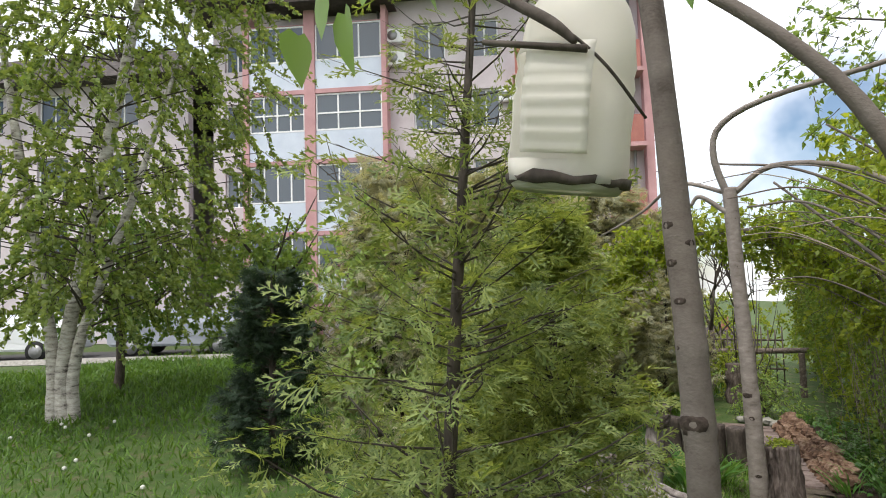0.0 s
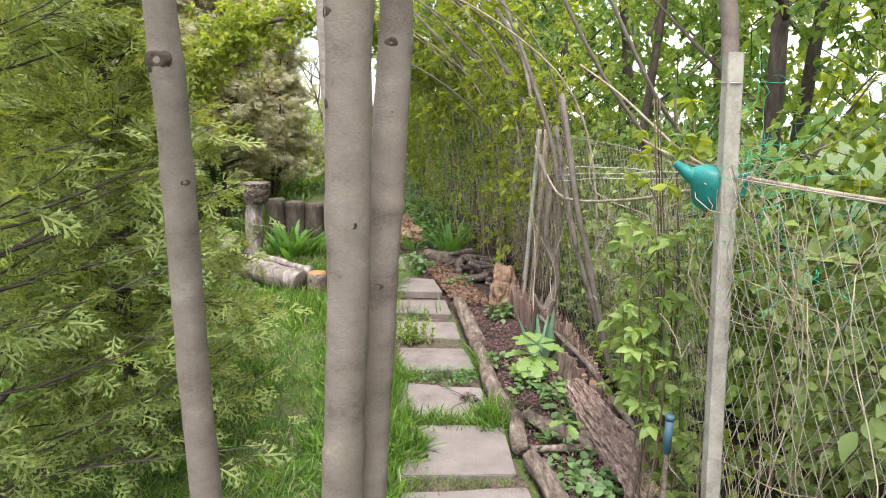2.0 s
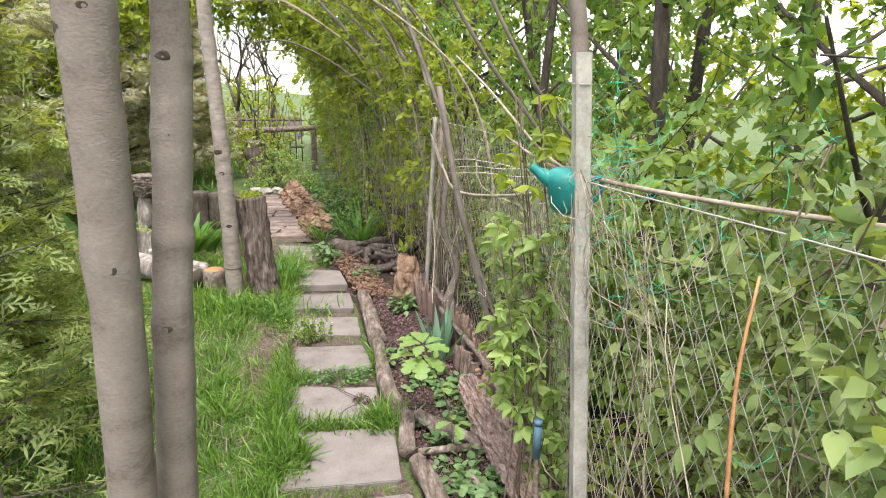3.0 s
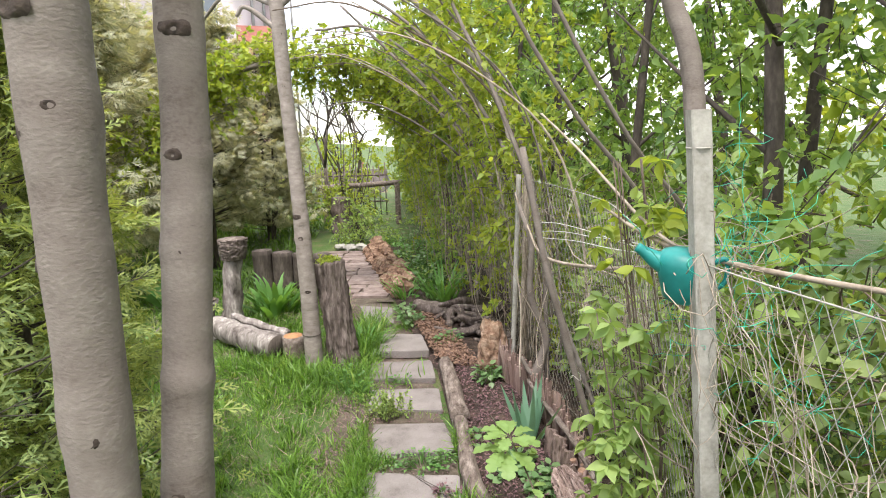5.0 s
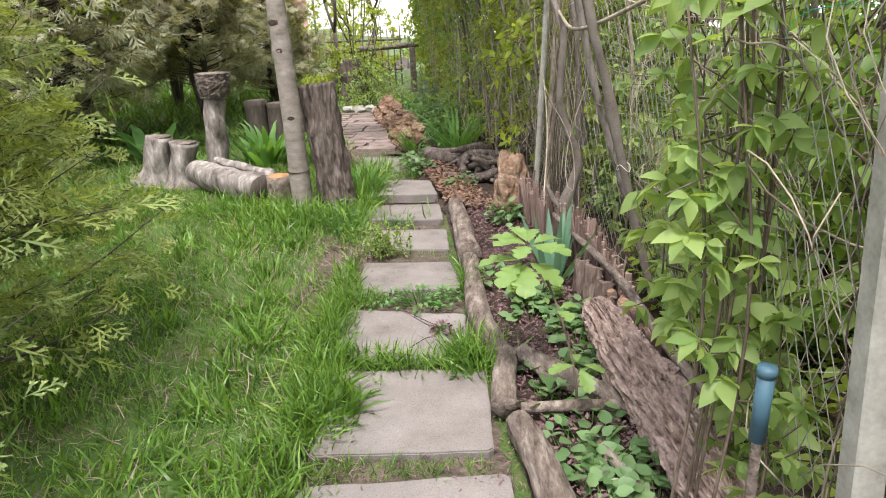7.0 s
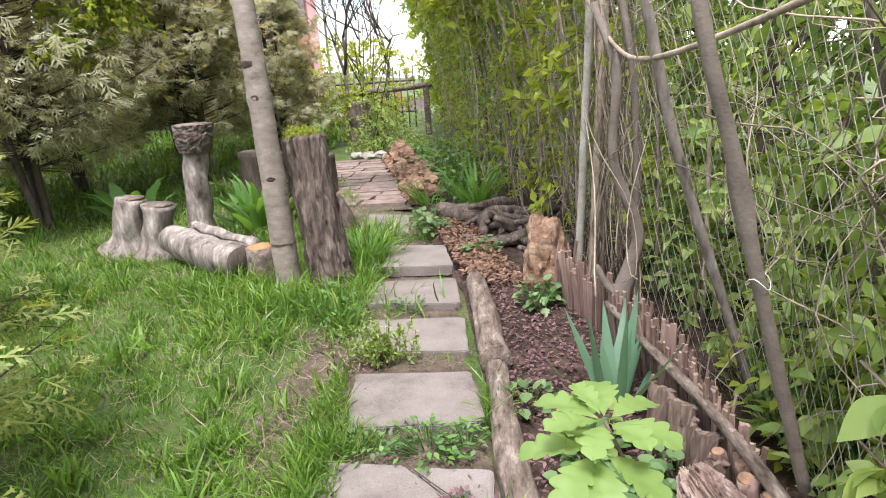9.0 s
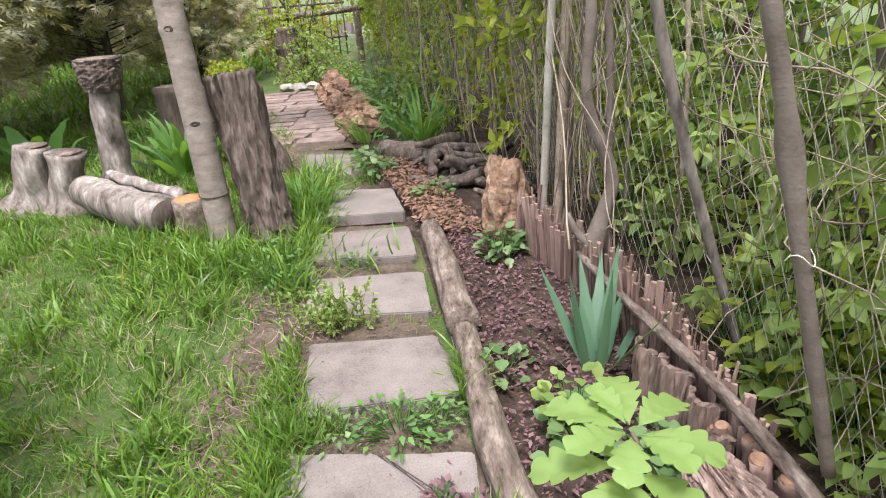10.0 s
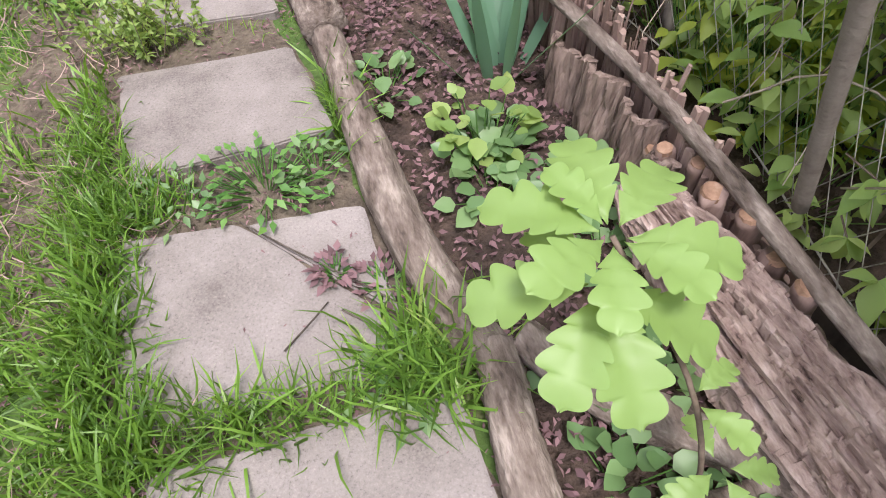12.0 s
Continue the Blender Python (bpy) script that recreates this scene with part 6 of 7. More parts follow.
def on_slab(x, y):
    for x0, x1, y0, y1 in ((0.3, 0.82, 1.88, 2.3), (0.29, 0.76, 2.38, 2.80), (0.24, 0.69, 2.85, 3.22), (0.22, 0.65, 3.39, 3.73), (0.15, 0.58, 3.87, 4.19), (0.08, 0.52, 4.32, 4.64), (0.11, 0.45, 4.80, 5.2), (-0.2, 0.12, 5.58, 6.1)):
        if x0 < x < x1 and y0 < y < y1:
            return True
    return False


# bark chips, dead leaves and twigs on the soil
def litter():
    rng = np.random.default_rng(51)
    n = 7500
    y = rng.uniform(1.9, 4.6, n)
    x = np.array([bed_x(q) for q in y]) + rng.uniform(0.0, 0.55, n)
    p = np.c_[x, y, 0.018 + 0.02 * rng.random(n)]
    d = np.c_[rng.normal(size=(n, 2)), rng.normal(size=n) * 0.25]
    o = scatter("leaf_litter", p, d, rng.uniform(0.008, 0.026, n), M_DEADLEAF, LEAF, None, rng, 0.5, 0.9)
    tagged(o, "brown dead leaves and bark bits on mulch", "leaf litter", kind="stuff")
    n = 4200
    y = rng.uniform(4.5, 5.75, n)
    x = np.array([bed_x(q) for q in y]) + 0.03 + rng.random(n) * (0.20 + 0.05 * rng.random(n))
    p = np.c_[x, y, 0.03 + 0.03 * rng.random(n)]
    o = scatter("bark_chips", p, np.c_[rng.normal(size=(n, 2)), rng.normal(size=n) * 0.3], rng.uniform(0.012, 0.04, n), M_CHIPS, LEAF, None, rng, 0.5, 0.8)
    tagged(o, "orange-brown bark chips heaped beside the path", "bark chips", kind="stuff")
    n = 7000
    y = rng.uniform(2.2, 5.4, n)
    x = np.array([bed_x(q) for q in y]) - rng.random(n) ** 1.0 * 0.75
    p = np.c_[x, y, 0.002 + 0.006 * rng.random(n)]
    off = np.array([not on_slab(a, b) or rng.random() < 0.12 for a, b in zip(x, y)])
    p = p[off]
    n = len(p)
    o = scatter("dry_bits", p, np.c_[rng.normal(size=(n, 2)), rng.normal(size=n) * 0.15], rng.uniform(0.006, 0.022, n), M_DEADLEAF, LEAF, None, rng, 0.6, 0.5)
    tagged(o, "dry leaf bits between the paving slabs", "leaf litter", kind="stuff")


M_CHIPS = leaf_mat("bark_chips", (0.085, 0.058, 0.032), (0.25, 0.18, 0.085), 0.05, 0.85)
litter()


# ---- lawn grass ----
M_STRAW = leaf_mat("dry_straw", (0.12, 0.09, 0.055), (0.38, 0.32, 0.20), 0.2, 0.8)


def grass():
    rng = np.random.default_rng(61)
    # near lawn: left of the slabs
    n = 105000
    y = 1.0 + 6.5 * rng.random(n) ** 1.15
    x = np.array([bed_x(q) for q in y]) - 0.47 - 3.6 * rng.random(n) ** 1.35
    q = np.array([noise.noise(Vector((a * 1.6, b * 1.6, 7))) + 0.5 * noise.noise(Vector((a * 5, b * 5, 2))) for a, b in zip(x, y)])
    bare = np.exp(-((x - 0.02) ** 2 / 0.05 + (y - 3.75) ** 2 / 0.10)) + 0.6 * np.exp(-((x + 0.35) ** 2 / 0.02 + (y - 2.45) ** 2 / 0.04))
    edge = np.array([bed_x(k) for k in y]) - 0.47 - x
    bare = bare + 0.6 * np.exp(-(edge / 0.16) ** 2) * np.clip(0.55 + 1.6 * np.array([noise.noise(Vector((1.5, k * 2.1, 3))) for k in y]), 0, 1)
    bare = np.minimum(bare + 0.4 * np.exp(-((x + 0.75) ** 2 / 0.06 + (y - 2.75) ** 2 / 0.03)), 1)
    bare = np.minimum(bare + 0.8 * np.exp(-((x - 0.0) ** 2 / 0.05 + (y - 2.15) ** 2 / 0.06)) + 0.6 * np.exp(-((x + 0.45) ** 2 / 0.03 + (y - 2.0) ** 2 / 0.05)), 1)
    keep = (q > -0.48 - 0.3 * rng.random(n)) & (rng.random(n) > bare * 0.95)
    keep &= ~((x < -1.2) & (y > 5.2) & (rng.random(n) < 0.6))
    x, y, q = x[keep], y[keep], q[keep]
    n = len(x)
    p = np.c_[x, y, np.full(n, -0.03)]
    q2 = np.array([noise.noise(Vector((a * 7.5, b * 7.5, 4))) for a, b in zip(x, y)])
    h = (0.020 + 0.035 * np.clip(q + 0.3, 0, 1) + 0.085 * np.clip(q2 + 0.05, 0, 1)) * rng.uniform(0.45, 1.4, n)
    comb = np.array([(noise.noise(Vector((a * 4, b * 4, 11))), noise.noise(Vector((a * 4, b * 4, 17)))) for a, b in zip(x, y)])
    d = np.c_[rng.normal(size=(n, 2)) * 0.42 + 0.9 * comb, np.ones(n)]
    o = scatter("lawn_grass", p, d, h + 0.02, M_GRASS, BLADE, None, rng, 0.0, 1.25)
    tagged(o, "uneven bright green lawn grass beside the path", "grass", kind="stuff")
    m = 7000
    yy = 1.2 + 5.5 * rng.random(m)
    xx = np.array([bed_x(k) for k in yy]) - 0.44 - 2.4 * rng.random(m) ** 2.0
    off = np.array([not on_slab(a - 0.03, b) and not on_slab(a + 0.04, b) for a, b in zip(xx, yy)])
    xx, yy = xx[off], yy[off]
    m = len(xx)
    o = scatter("straw", np.c_[xx, yy, 0.0 + 0.015 * rng.random(m)], np.c_[rng.normal(size=(m, 2)), rng.normal(size=m) * 0.15], rng.uniform(0.02, 0.08, m), M_STRAW, BLADE, None, rng, 0.6, 0.6)
    tagged(o, "dry straw and dead grass among the lawn", "straw", kind="stuff")
    # tufts at the joints of the slabs
    P, H = [], []
    for cx, cy, sx, sy, m, hh in ((0.42, 2.82, 0.16, 0.025, 500, 0.09), (0.72, 2.85, 0.045, 0.045, 420, 0.11), (0.26, 2.6, 0.03, 0.16, 600, 0.10), (0.20, 3.05, 0.03, 0.16, 900, 0.09), (0.24, 3.31, 0.05, 0.03, 500, 0.07),
                                  (0.68, 3.45, 0.012, 0.06, 160, 0.10), (0.45, 2.34, 0.18, 0.02, 300, 0.05), (0.22, 2.1, 0.05, 0.25, 900, 0.10), (0.16, 3.5, 0.03, 0.10, 400, 0.07), (0.42, 3.83, 0.15, 0.03, 150, 0.04),
                                  (0.05, 4.75, 0.05, 0.18, 700, 0.10), (-0.02, 5.25, 0.07, 0.2, 800, 0.14), (0.2, 5.45, 0.1, 0.04, 200, 0.06), (-0.2, 4.35, 0.2, 0.1, 900, 0.13), (-0.55, 4.6, 0.2, 0.06, 900, 0.12)):
        P.append(np.c_[cx + rng.normal(size=m) * sx, cy + rng.normal(size=m) * sy, np.full(m, -0.015)])
        H.append(np.full(m, hh) * rng.uniform(0.5, 1.3, m))
    P, H = np.vstack(P), np.concatenate(H)
    o = scatter("joint_grass", P, np.c_[rng.normal(size=(len(P), 2)) * 0.5, np.ones(len(P))], H, M_GRASS, BLADE, None, rng, 0.0, 0.8)
    tagged(o, "longer grass tufts growing at the slab joints", "grass", kind="stuff")
    # far lawn
    n = 34000
    x, y = rng.uniform(-17, -1.5, n), rng.uniform(0.8, 14, n)
    keep = (np.hypot(x, y) > 3.2)
    x, y = x[keep], y[keep]
    n = len(x)
    s = np.clip(np.hypot(x, y) / 7, 0.7, 1.8)
    o = scatter("far_lawn", np.c_[x, y, np.full(n, -0.03)], np.c_[rng.normal(size=(n, 2)) * 0.5, np.ones(n)], 0.11 * s * rng.uniform(0.6, 1.2, n), M_FARGRASS, BLADE, None, rng, 0.0, 2.4)
    tagged(o, "mown green lawn stretching towards the houses", "grass", kind="stuff")


grass()


log("cane", "thin orange-brown dry cane standing at the fence", [(1.27, 1.05, -0.03), (1.24, 1.05, 0.6), (1.215, 1.06, 1.05), (1.24, 1.08, 1.25)], (0.0045, 0.004, 0.002), M_CUT, 95, n=14, sides=6, category="cane")

# leafy ash twigs hanging over the path
n = 150
c_ = np.c_[rng.uniform(0.05, 1.5, n), rng.uniform(4.8, 6.5, n), rng.uniform(2.9, 4.3, n)]
bush("ash_crown_bough", "overhanging ash bough with feathered green leaves", "bough", c_, rng.normal(size=(n, 3)) + np.array([-0.3, 0, 0.1]), 0.3, 14, 0.06, M_ASHLEAF, 96, M_DARKBARK, 0.35, [([(2.1, 5.8, 2.6), (1.5, 5.6, 3.2), (0.9, 5.5, 3.5), (0.2, 5.4, 3.7)], (0.02, 0.016, 0.01, 0.005))], at=(1.0, 5.6, 2.9))


# cut stubs at the end of the stick edging
for i in range(7):
    t = i / 6
    x, y, h = 1.185 + 0.045 * t + rngp.uniform(-0.012, 0.012), 3.10 - 0.34 * t + rngp.uniform(-0.02, 0.02), rngp.uniform(0.11, 0.18)
    r = rngp.uniform(0.016, 0.024)
    q = log("wooden_peg", "split wooden peg with a fresh orange cut top", [(x, y, -0.04), (x + 0.004, y, h * 0.5), (x + rngp.uniform(-0.012, 0.012), y, h)], (r, r, r * 0.95), M_STICK, 140 + i, rough=0.3, sides=12, n=10, category="peg", furrow=0.25)
    tagged(q, group="pegs of the stick edging")
    d = Vector((rngp.uniform(-0.3, 0.3), rngp.uniform(-0.3, 0.3), 1)).normalized()
    tube("cut_top", [(q.children[0].data.vertices[-1].co - d * 0.006), (q.children[0].data.vertices[-1].co + d * 0.003)], (r * 0.85, r * 0.8), M_PEGTOP, q, 10, smooth=False)

e_ = thing("wire_tie", "dark wire tied round a leaning trunk", "wire", (-0.300, 4.60, 0.25))
tube("wire", [(0.0605 * math.cos(t), 0.0605 * math.sin(t), 0.004 * math.sin(t)) for t in np.linspace(0, 6.283, 29)], (0.0028,), M_DARKBARK, e_, 6)

low_plant("withered brown weed on a cracked slab", (0.60, 3.06, 0.008), 46, 0.035, 0.03, 0.026, M_DEADLEAF, 395, LEAF, "dead_weed")
low_plant("withered brown bits along a slab's edge", (0.68, 3.02, 0.0), 40, 0.05, 0.02, 0.022, M_DEADLEAF, 396, LEAF, "dead_weed")
for i, (pts) in enumerate([[(0.45, 3.215, 0.012), (0.53, 3.13, 0.014), (0.62, 3.04, 0.016), (0.69, 2.97, 0.012)], [(0.50, 2.93, 0.012), (0.55, 2.96, 0.03), (0.58, 3.0, 0.014)], [(0.60, 2.98, 0.012), (0.66, 2.92, 0.014)]]):
    log("twig", "thin dry brown twig lying on a slab", pts, (0.0018, 0.0014), M_DARKBARK, 160 + i, n=12, sides=5, category="twig")
for i, (z, x) in enumerate([(0.62, 1.14)]):
    ring = [(0.019 * math.cos(t), 0.019 * math.sin(t), 0.01 * math.sin(2 * t)) for t in np.linspace(0, 6.28, 17)] + [(0.04, -0.01, 0.03), (0.06, 0.0, 0.06 - 0.05 * i)]
    e_ = thing("string_loop", "white string tied round a hanging branch", "string", (x, 2.84, z))
    tube("string", ring[:17], (0.0010,), M_STRING, e_, 5)
# white dandelion heads on the far lawn
for i in range(14):
    x, y = rngp.uniform(-9.5, -4.5), rngp.uniform(2.4, 5.2)
    e_ = thing("dandelion", "white dandelion seed head standing in the lawn", "flower", (x, y, -0.02), "dandelions in the lawn")
    tube("stalk", [(0, 0, 0), (0.005, 0, 0.13)], (0.003,), M_LILY, e_, 4)
    bm = bmesh.new()
    bmesh.ops.create_icosphere(bm, subdivisions=1, radius=0.024, matrix=Matrix.Translation((0.005, 0, 0.145)))
    part("seed_head", bm, M_STRING, e_)


# low leaves on the ground behind the wire
for i in range(14):
    low_plant("bright broad-leaved weeds close behind the wire", (rp.uniform(1.44, 1.75), rp.uniform(2.5, 3.7), 0.0), 44, 0.14, rp.uniform(0.15, 0.35), 0.060, (M_HOPLEAF, M_SHRUBLEAF)[i % 2], 660 + i, BROAD, "weed_patch")
for i in range(44):
    low_plant("low leafy weeds behind the wire fence", (rp.uniform(1.42, 2.6), rp.uniform(2.2, 5.2), 0.0), 60, 0.18, rp.uniform(0.2, 0.7), 0.056, (M_SHRUBLEAF, M_HOPLEAF)[i % 2], 500 + i, BROAD, "weed_patch")


# ---- birch and the yard behind ----
def birch():
    e = thing("birch", "white-stemmed birch with hanging light green leaves", "tree", (-9.7, 5.25, 0))
    rng = np.random.default_rng(71)
    M_BIRCH = rough_mat("birch_bark", [(0.3, (0.06, 0.05, 0.045)), (0.46, (0.34, 0.32, 0.28)), (0.7, (0.58, 0.56, 0.51))], 6, (1, 1, 3.0), bump=0.5)
    tube("trunk", [(0, 0, -0.05), (0.05, 0, 1.2), (0.6, 0.3, 4.2), (1.4, 0.7, 8.2), (1.7, 0.9, 10)], (0.13, 0.10, 0.085, 0.05, 0.02), M_BIRCH, e, 12, 40, 0.12, 5)
    tube("trunk", [(-0.16, -0.08, -0.05), (-0.22, -0.1, 1.2), (-0.8, -0.3, 4.0), (-1.3, -0.6, 7.5)], (0.11, 0.09, 0.07, 0.03), M_BIRCH, e, 12, 34, 0.12, 6)
    tube("trunk", [(0.15, 0.05, -0.05), (0.22, 0.08, 1.1), (0.9, 0.6, 3.6), (1.5, 1.2, 6.5)], (0.09, 0.08, 0.05, 0.02), M_BIRCH, e, 10, 30, 0.12, 7)
    n = 1300
    z = rng.uniform(1.7, 9.5, n)
    f = (z - 1.7) / 7.8
    R = 2.4 * np.sin(np.clip(f * 0.85 + 0.15, 0, 1) * math.pi) ** 0.6
    a, q = rng.uniform(0, 6.28, n), np.sqrt(rng.random(n))
    c = np.c_[0.2 + 0.12 * (z - 1) + R * q * np.cos(a), 0.05 * z + R * q * np.sin(a), z]
    ends, p, d, s = twig_leaves(c, np.c_[np.cos(a) * 0.7, np.sin(a) * 0.7, -0.35 + 0 * a] + rng.normal(size=(n, 3)) * 0.5, 0.6, 50, 0.078, rng, 0.45)
    prisms("twig_wood", c, ends, 0.006, 0.002, M_DARKBARK, e)
    st = np.c_[0.1 + 0.14 * (z - 1.0), 0.06 * z, z - 0.4][::9]
    prisms("branch_wood", st, c[::9], 0.018, 0.006, M_DARKBARK, e)
    scatter("foliage", p, d, s, M_BIRCHLEAF, LEAF, e, rng, 0.0, 1.3)


birch()


def leafy_tree(label, at, h, r, mat, seed, n=320, leaf=0.11, zb=1.1, trunk=0.10, per=26):
    rng = np.random.default_rng(seed)
    z = rng.uniform(zb, h, n)
    f = (z - zb) / (h - zb)
    R = r * np.sin(np.clip(f * 0.8 + 0.2, 0, 1) * math.pi) ** 0.5
    a, q = rng.uniform(0, 6.28, n), np.sqrt(rng.random(n))
    c = np.c_[at[0] + R * q * np.cos(a), at[1] + R * q * np.sin(a), z]
    st = [([(at[0], at[1], -0.05), (at[0] + 0.05, at[1], zb), (at[0] - 0.1, at[1], h * 0.8)], (trunk, trunk * 0.8, trunk * 0.3))]
    for k in range(7):
        b = rng.uniform(0, 6.28)
        st.append(([(at[0], at[1], zb + 0.25 * k), (at[0] + 0.5 * r * math.cos(b), at[1] + 0.5 * r * math.sin(b), zb + 0.25 * k + 0.5), (at[0] + 0.85 * r * math.cos(b), at[1] + 0.85 * r * math.sin(b), zb + 0.3 * k + 1.0)], (trunk * 0.4, trunk * 0.25, trunk * 0.1)))
    return bush("garden_tree", label, "tree", c, rng.normal(size=(n, 3)) + np.array([0, 0, -0.2]), 0.5, per, leaf, mat, seed, M_DARKBARK, 0.4, st, at=at)


leafy_tree("small dark-trunked orchard tree on the lawn", (-12.0, 7.5, 0), 3.6, 1.7, M_MAPLELEAF, 401)
leafy_tree("leafy tree with a dark trunk at the lawn's edge", (-13.6, 4.3, 0), 4.5, 1.8, M_BIRCHLEAF, 402)
leafy_tree("leafy fruit tree before the apartment building", (-9.5, 9.0, 0), 3.2, 1.4, M_ASHLEAF, 403)
leafy_tree("bright green maple bush behind the thuja", (-4.1, 5.6, 0), 2.6, 0.6, M_SHRUBLEAF, 404, 160, 0.09, 0.7, 0.04, 22)
leafy_tree("tall reddish budding shrub before the building", (-8.6, 11.5, 0), 3.4, 1.2, M_REDTWIG, 405, 240, 0.07, 0.8, 0.06, 14)
leafy_tree("light green tree beyond the garden arch", (-6.2, 13.0, 0), 3.6, 1.3, M_HOPLEAF, 406, 240, 0.10, 0.8, 0.08)
leafy_tree("bright shrub at the end of the garden path", (-1.2, 11.2, 0), 0.75, 0.55, M_HOPLEAF, 407, 90, 0.06, 0.15, 0.03, 24)
leafy_tree("flowering green shrub at the end of the garden path", (-0.75, 9.6, 0), 0.62, 0.42, M_SHRUBLEAF, 408, 80, 0.05, 0.1, 0.02, 22)
leafy_tree("pale green hedge shrub beyond the garden", (-2.0, 15.5, 0), 1.5, 1.6, M_HOPLEAF, 409, 160, 0.09, 0.2, 0.05, 22)
for i, (x, y) in enumerate([(1.2, 14.0), (2.4, 12.0), (3.2, 10.0), (5.5, 7.0), (6.0, 3.0), (5.5, -0.5), (3.5, -1.5), (-8.0, 18.0), (2.6, 17.0)]):
    leafy_tree("tall leafy tree in the green belt behind the fence", (x, y, 0), 5.0, 2.0, (M_HOPLEAF, M_ASHLEAF, M_MAPLELEAF)[i % 3], 420 + i, 200, 0.16, 0.4, 0.09)


def bare_tree(at, h, seed):
    e = thing("bare_tree", "bare dark-branched tree against the pale sky", "tree", at)
    rng = random.Random(seed)
    lines = []

    def grow(p, d, L, r, depth):
        q = p + d * L
        mid = (p + q) / 2 + Vector((rng.gauss(0, 0.05), rng.gauss(0, 0.05), 0)) * L
        lines.append(([tuple(p), tuple(mid), tuple(q)], (r, r * 0.8, r * 0.6)))
        if depth == 0:
            return
        for _ in range(3):
            nd = (d + Vector((rng.gauss(0, 0.45), rng.gauss(0, 0.45), rng.gauss(0.1, 0.25)))).normalized()
            grow(q, nd, L * rng.uniform(0.6, 0.85), r * 0.55, depth - 1)
    grow(Vector((0, 0, -0.05)), Vector((0.03, 0, 1)), h * 0.28, h * 0.018, 4)
    tubes("branch_wood", lines, M_DARKBARK, e, 5)


bare_tree((-1.85, 12.9, 0), 3.4, 3)
bare_tree((-2.7, 13.2, 0), 3.6, 4)
bare_tree((-1.6, 16.0, 0), 3.8, 5)


def far_fence():
    e = thing("picket_fence", "dark thin picket fence across the garden's end", "fence", (-3.2, 12.6, 0))
    A = [(-2.6 + 0.11 * i, 0.0, -0.05) for i in range(48)]
    for i, a in enumerate(A):
        tube("picket", [a, (a[0], a[1], 0.95 + 0.04 * math.sin(i * 1.9))], (0.012, 0.012), M_OLDBARK, e, 5)
    for z in (0.25, 0.75):
        tube("rail", [(-2.65, 0.02, z), (2.6, 0.02, z)], (0.016,), M_OLDBARK, e, 6)


far_fence()
log("log_rail", "grey log laid across as a rail at the path's end", [(-1.7, 11.6, 0.62), (-0.9, 11.5, 0.66), (-0.2, 11.4, 0.70)], (0.05, 0.045, 0.04), M_LOG, 90, category="log")
log("log_rail_post", "short grey post carrying a log rail", [(-0.3, 11.4, -0.05), (-0.3, 11.4, 0.66)], (0.05, 0.045), M_LOG, 91, category="post")
log("log_rail_post", "short grey post carrying a log rail", [(-1.6, 11.6, -0.05), (-1.6, 11.6, 0.58)], (0.05, 0.045), M_LOG, 92, category="post")


# ---- buildings ----
M_PINK = rough_mat("pink_render", [(0.3, (0.42, 0.23, 0.235)), (0.7, (0.55, 0.325, 0.33))], 1.2, bump=0.2, fine=30)
M_PALE = rough_mat("pale_pink_render", [(0.3, (0.48, 0.42, 0.435)), (0.7, (0.61, 0.55, 0.57))], 0.8, bump=0.2, fine=30)
M_PANEL = rough_mat("pale_blue_panel", [(0.3, (0.48, 0.53, 0.62)), (0.7, (0.60, 0.65, 0.73))], 1.0, rough=0.5, bump=0.05)
M_REDWALL = rough_mat("red_brick_render", [(0.3, (0.32, 0.12, 0.10)), (0.7, (0.44, 0.19, 0.155))], 1.5, bump=0.2)
M_FRAME = plain_mat("white_window_frame", (0.78, 0.78, 0.78), 0.4, var=0.05)
M_GLASS = glass_mat("window_glass", (0.05, 0.07, 0.09))
M_ROOF = rough_mat("dark_roof", [(0.3, (0.035, 0.028, 0.026)), (0.7, (0.085, 0.07, 0.065))], 3, bump=0.4)
M_METAL = plain_mat("grey_metal", (0.28, 0.28, 0.28), 0.45, 0.5)
M_ROAD = rough_mat("asphalt", [(0.3, (0.045, 0.045, 0.047)), (0.7, (0.085, 0.083, 0.08))], 4, bump=0.4, fine=120)


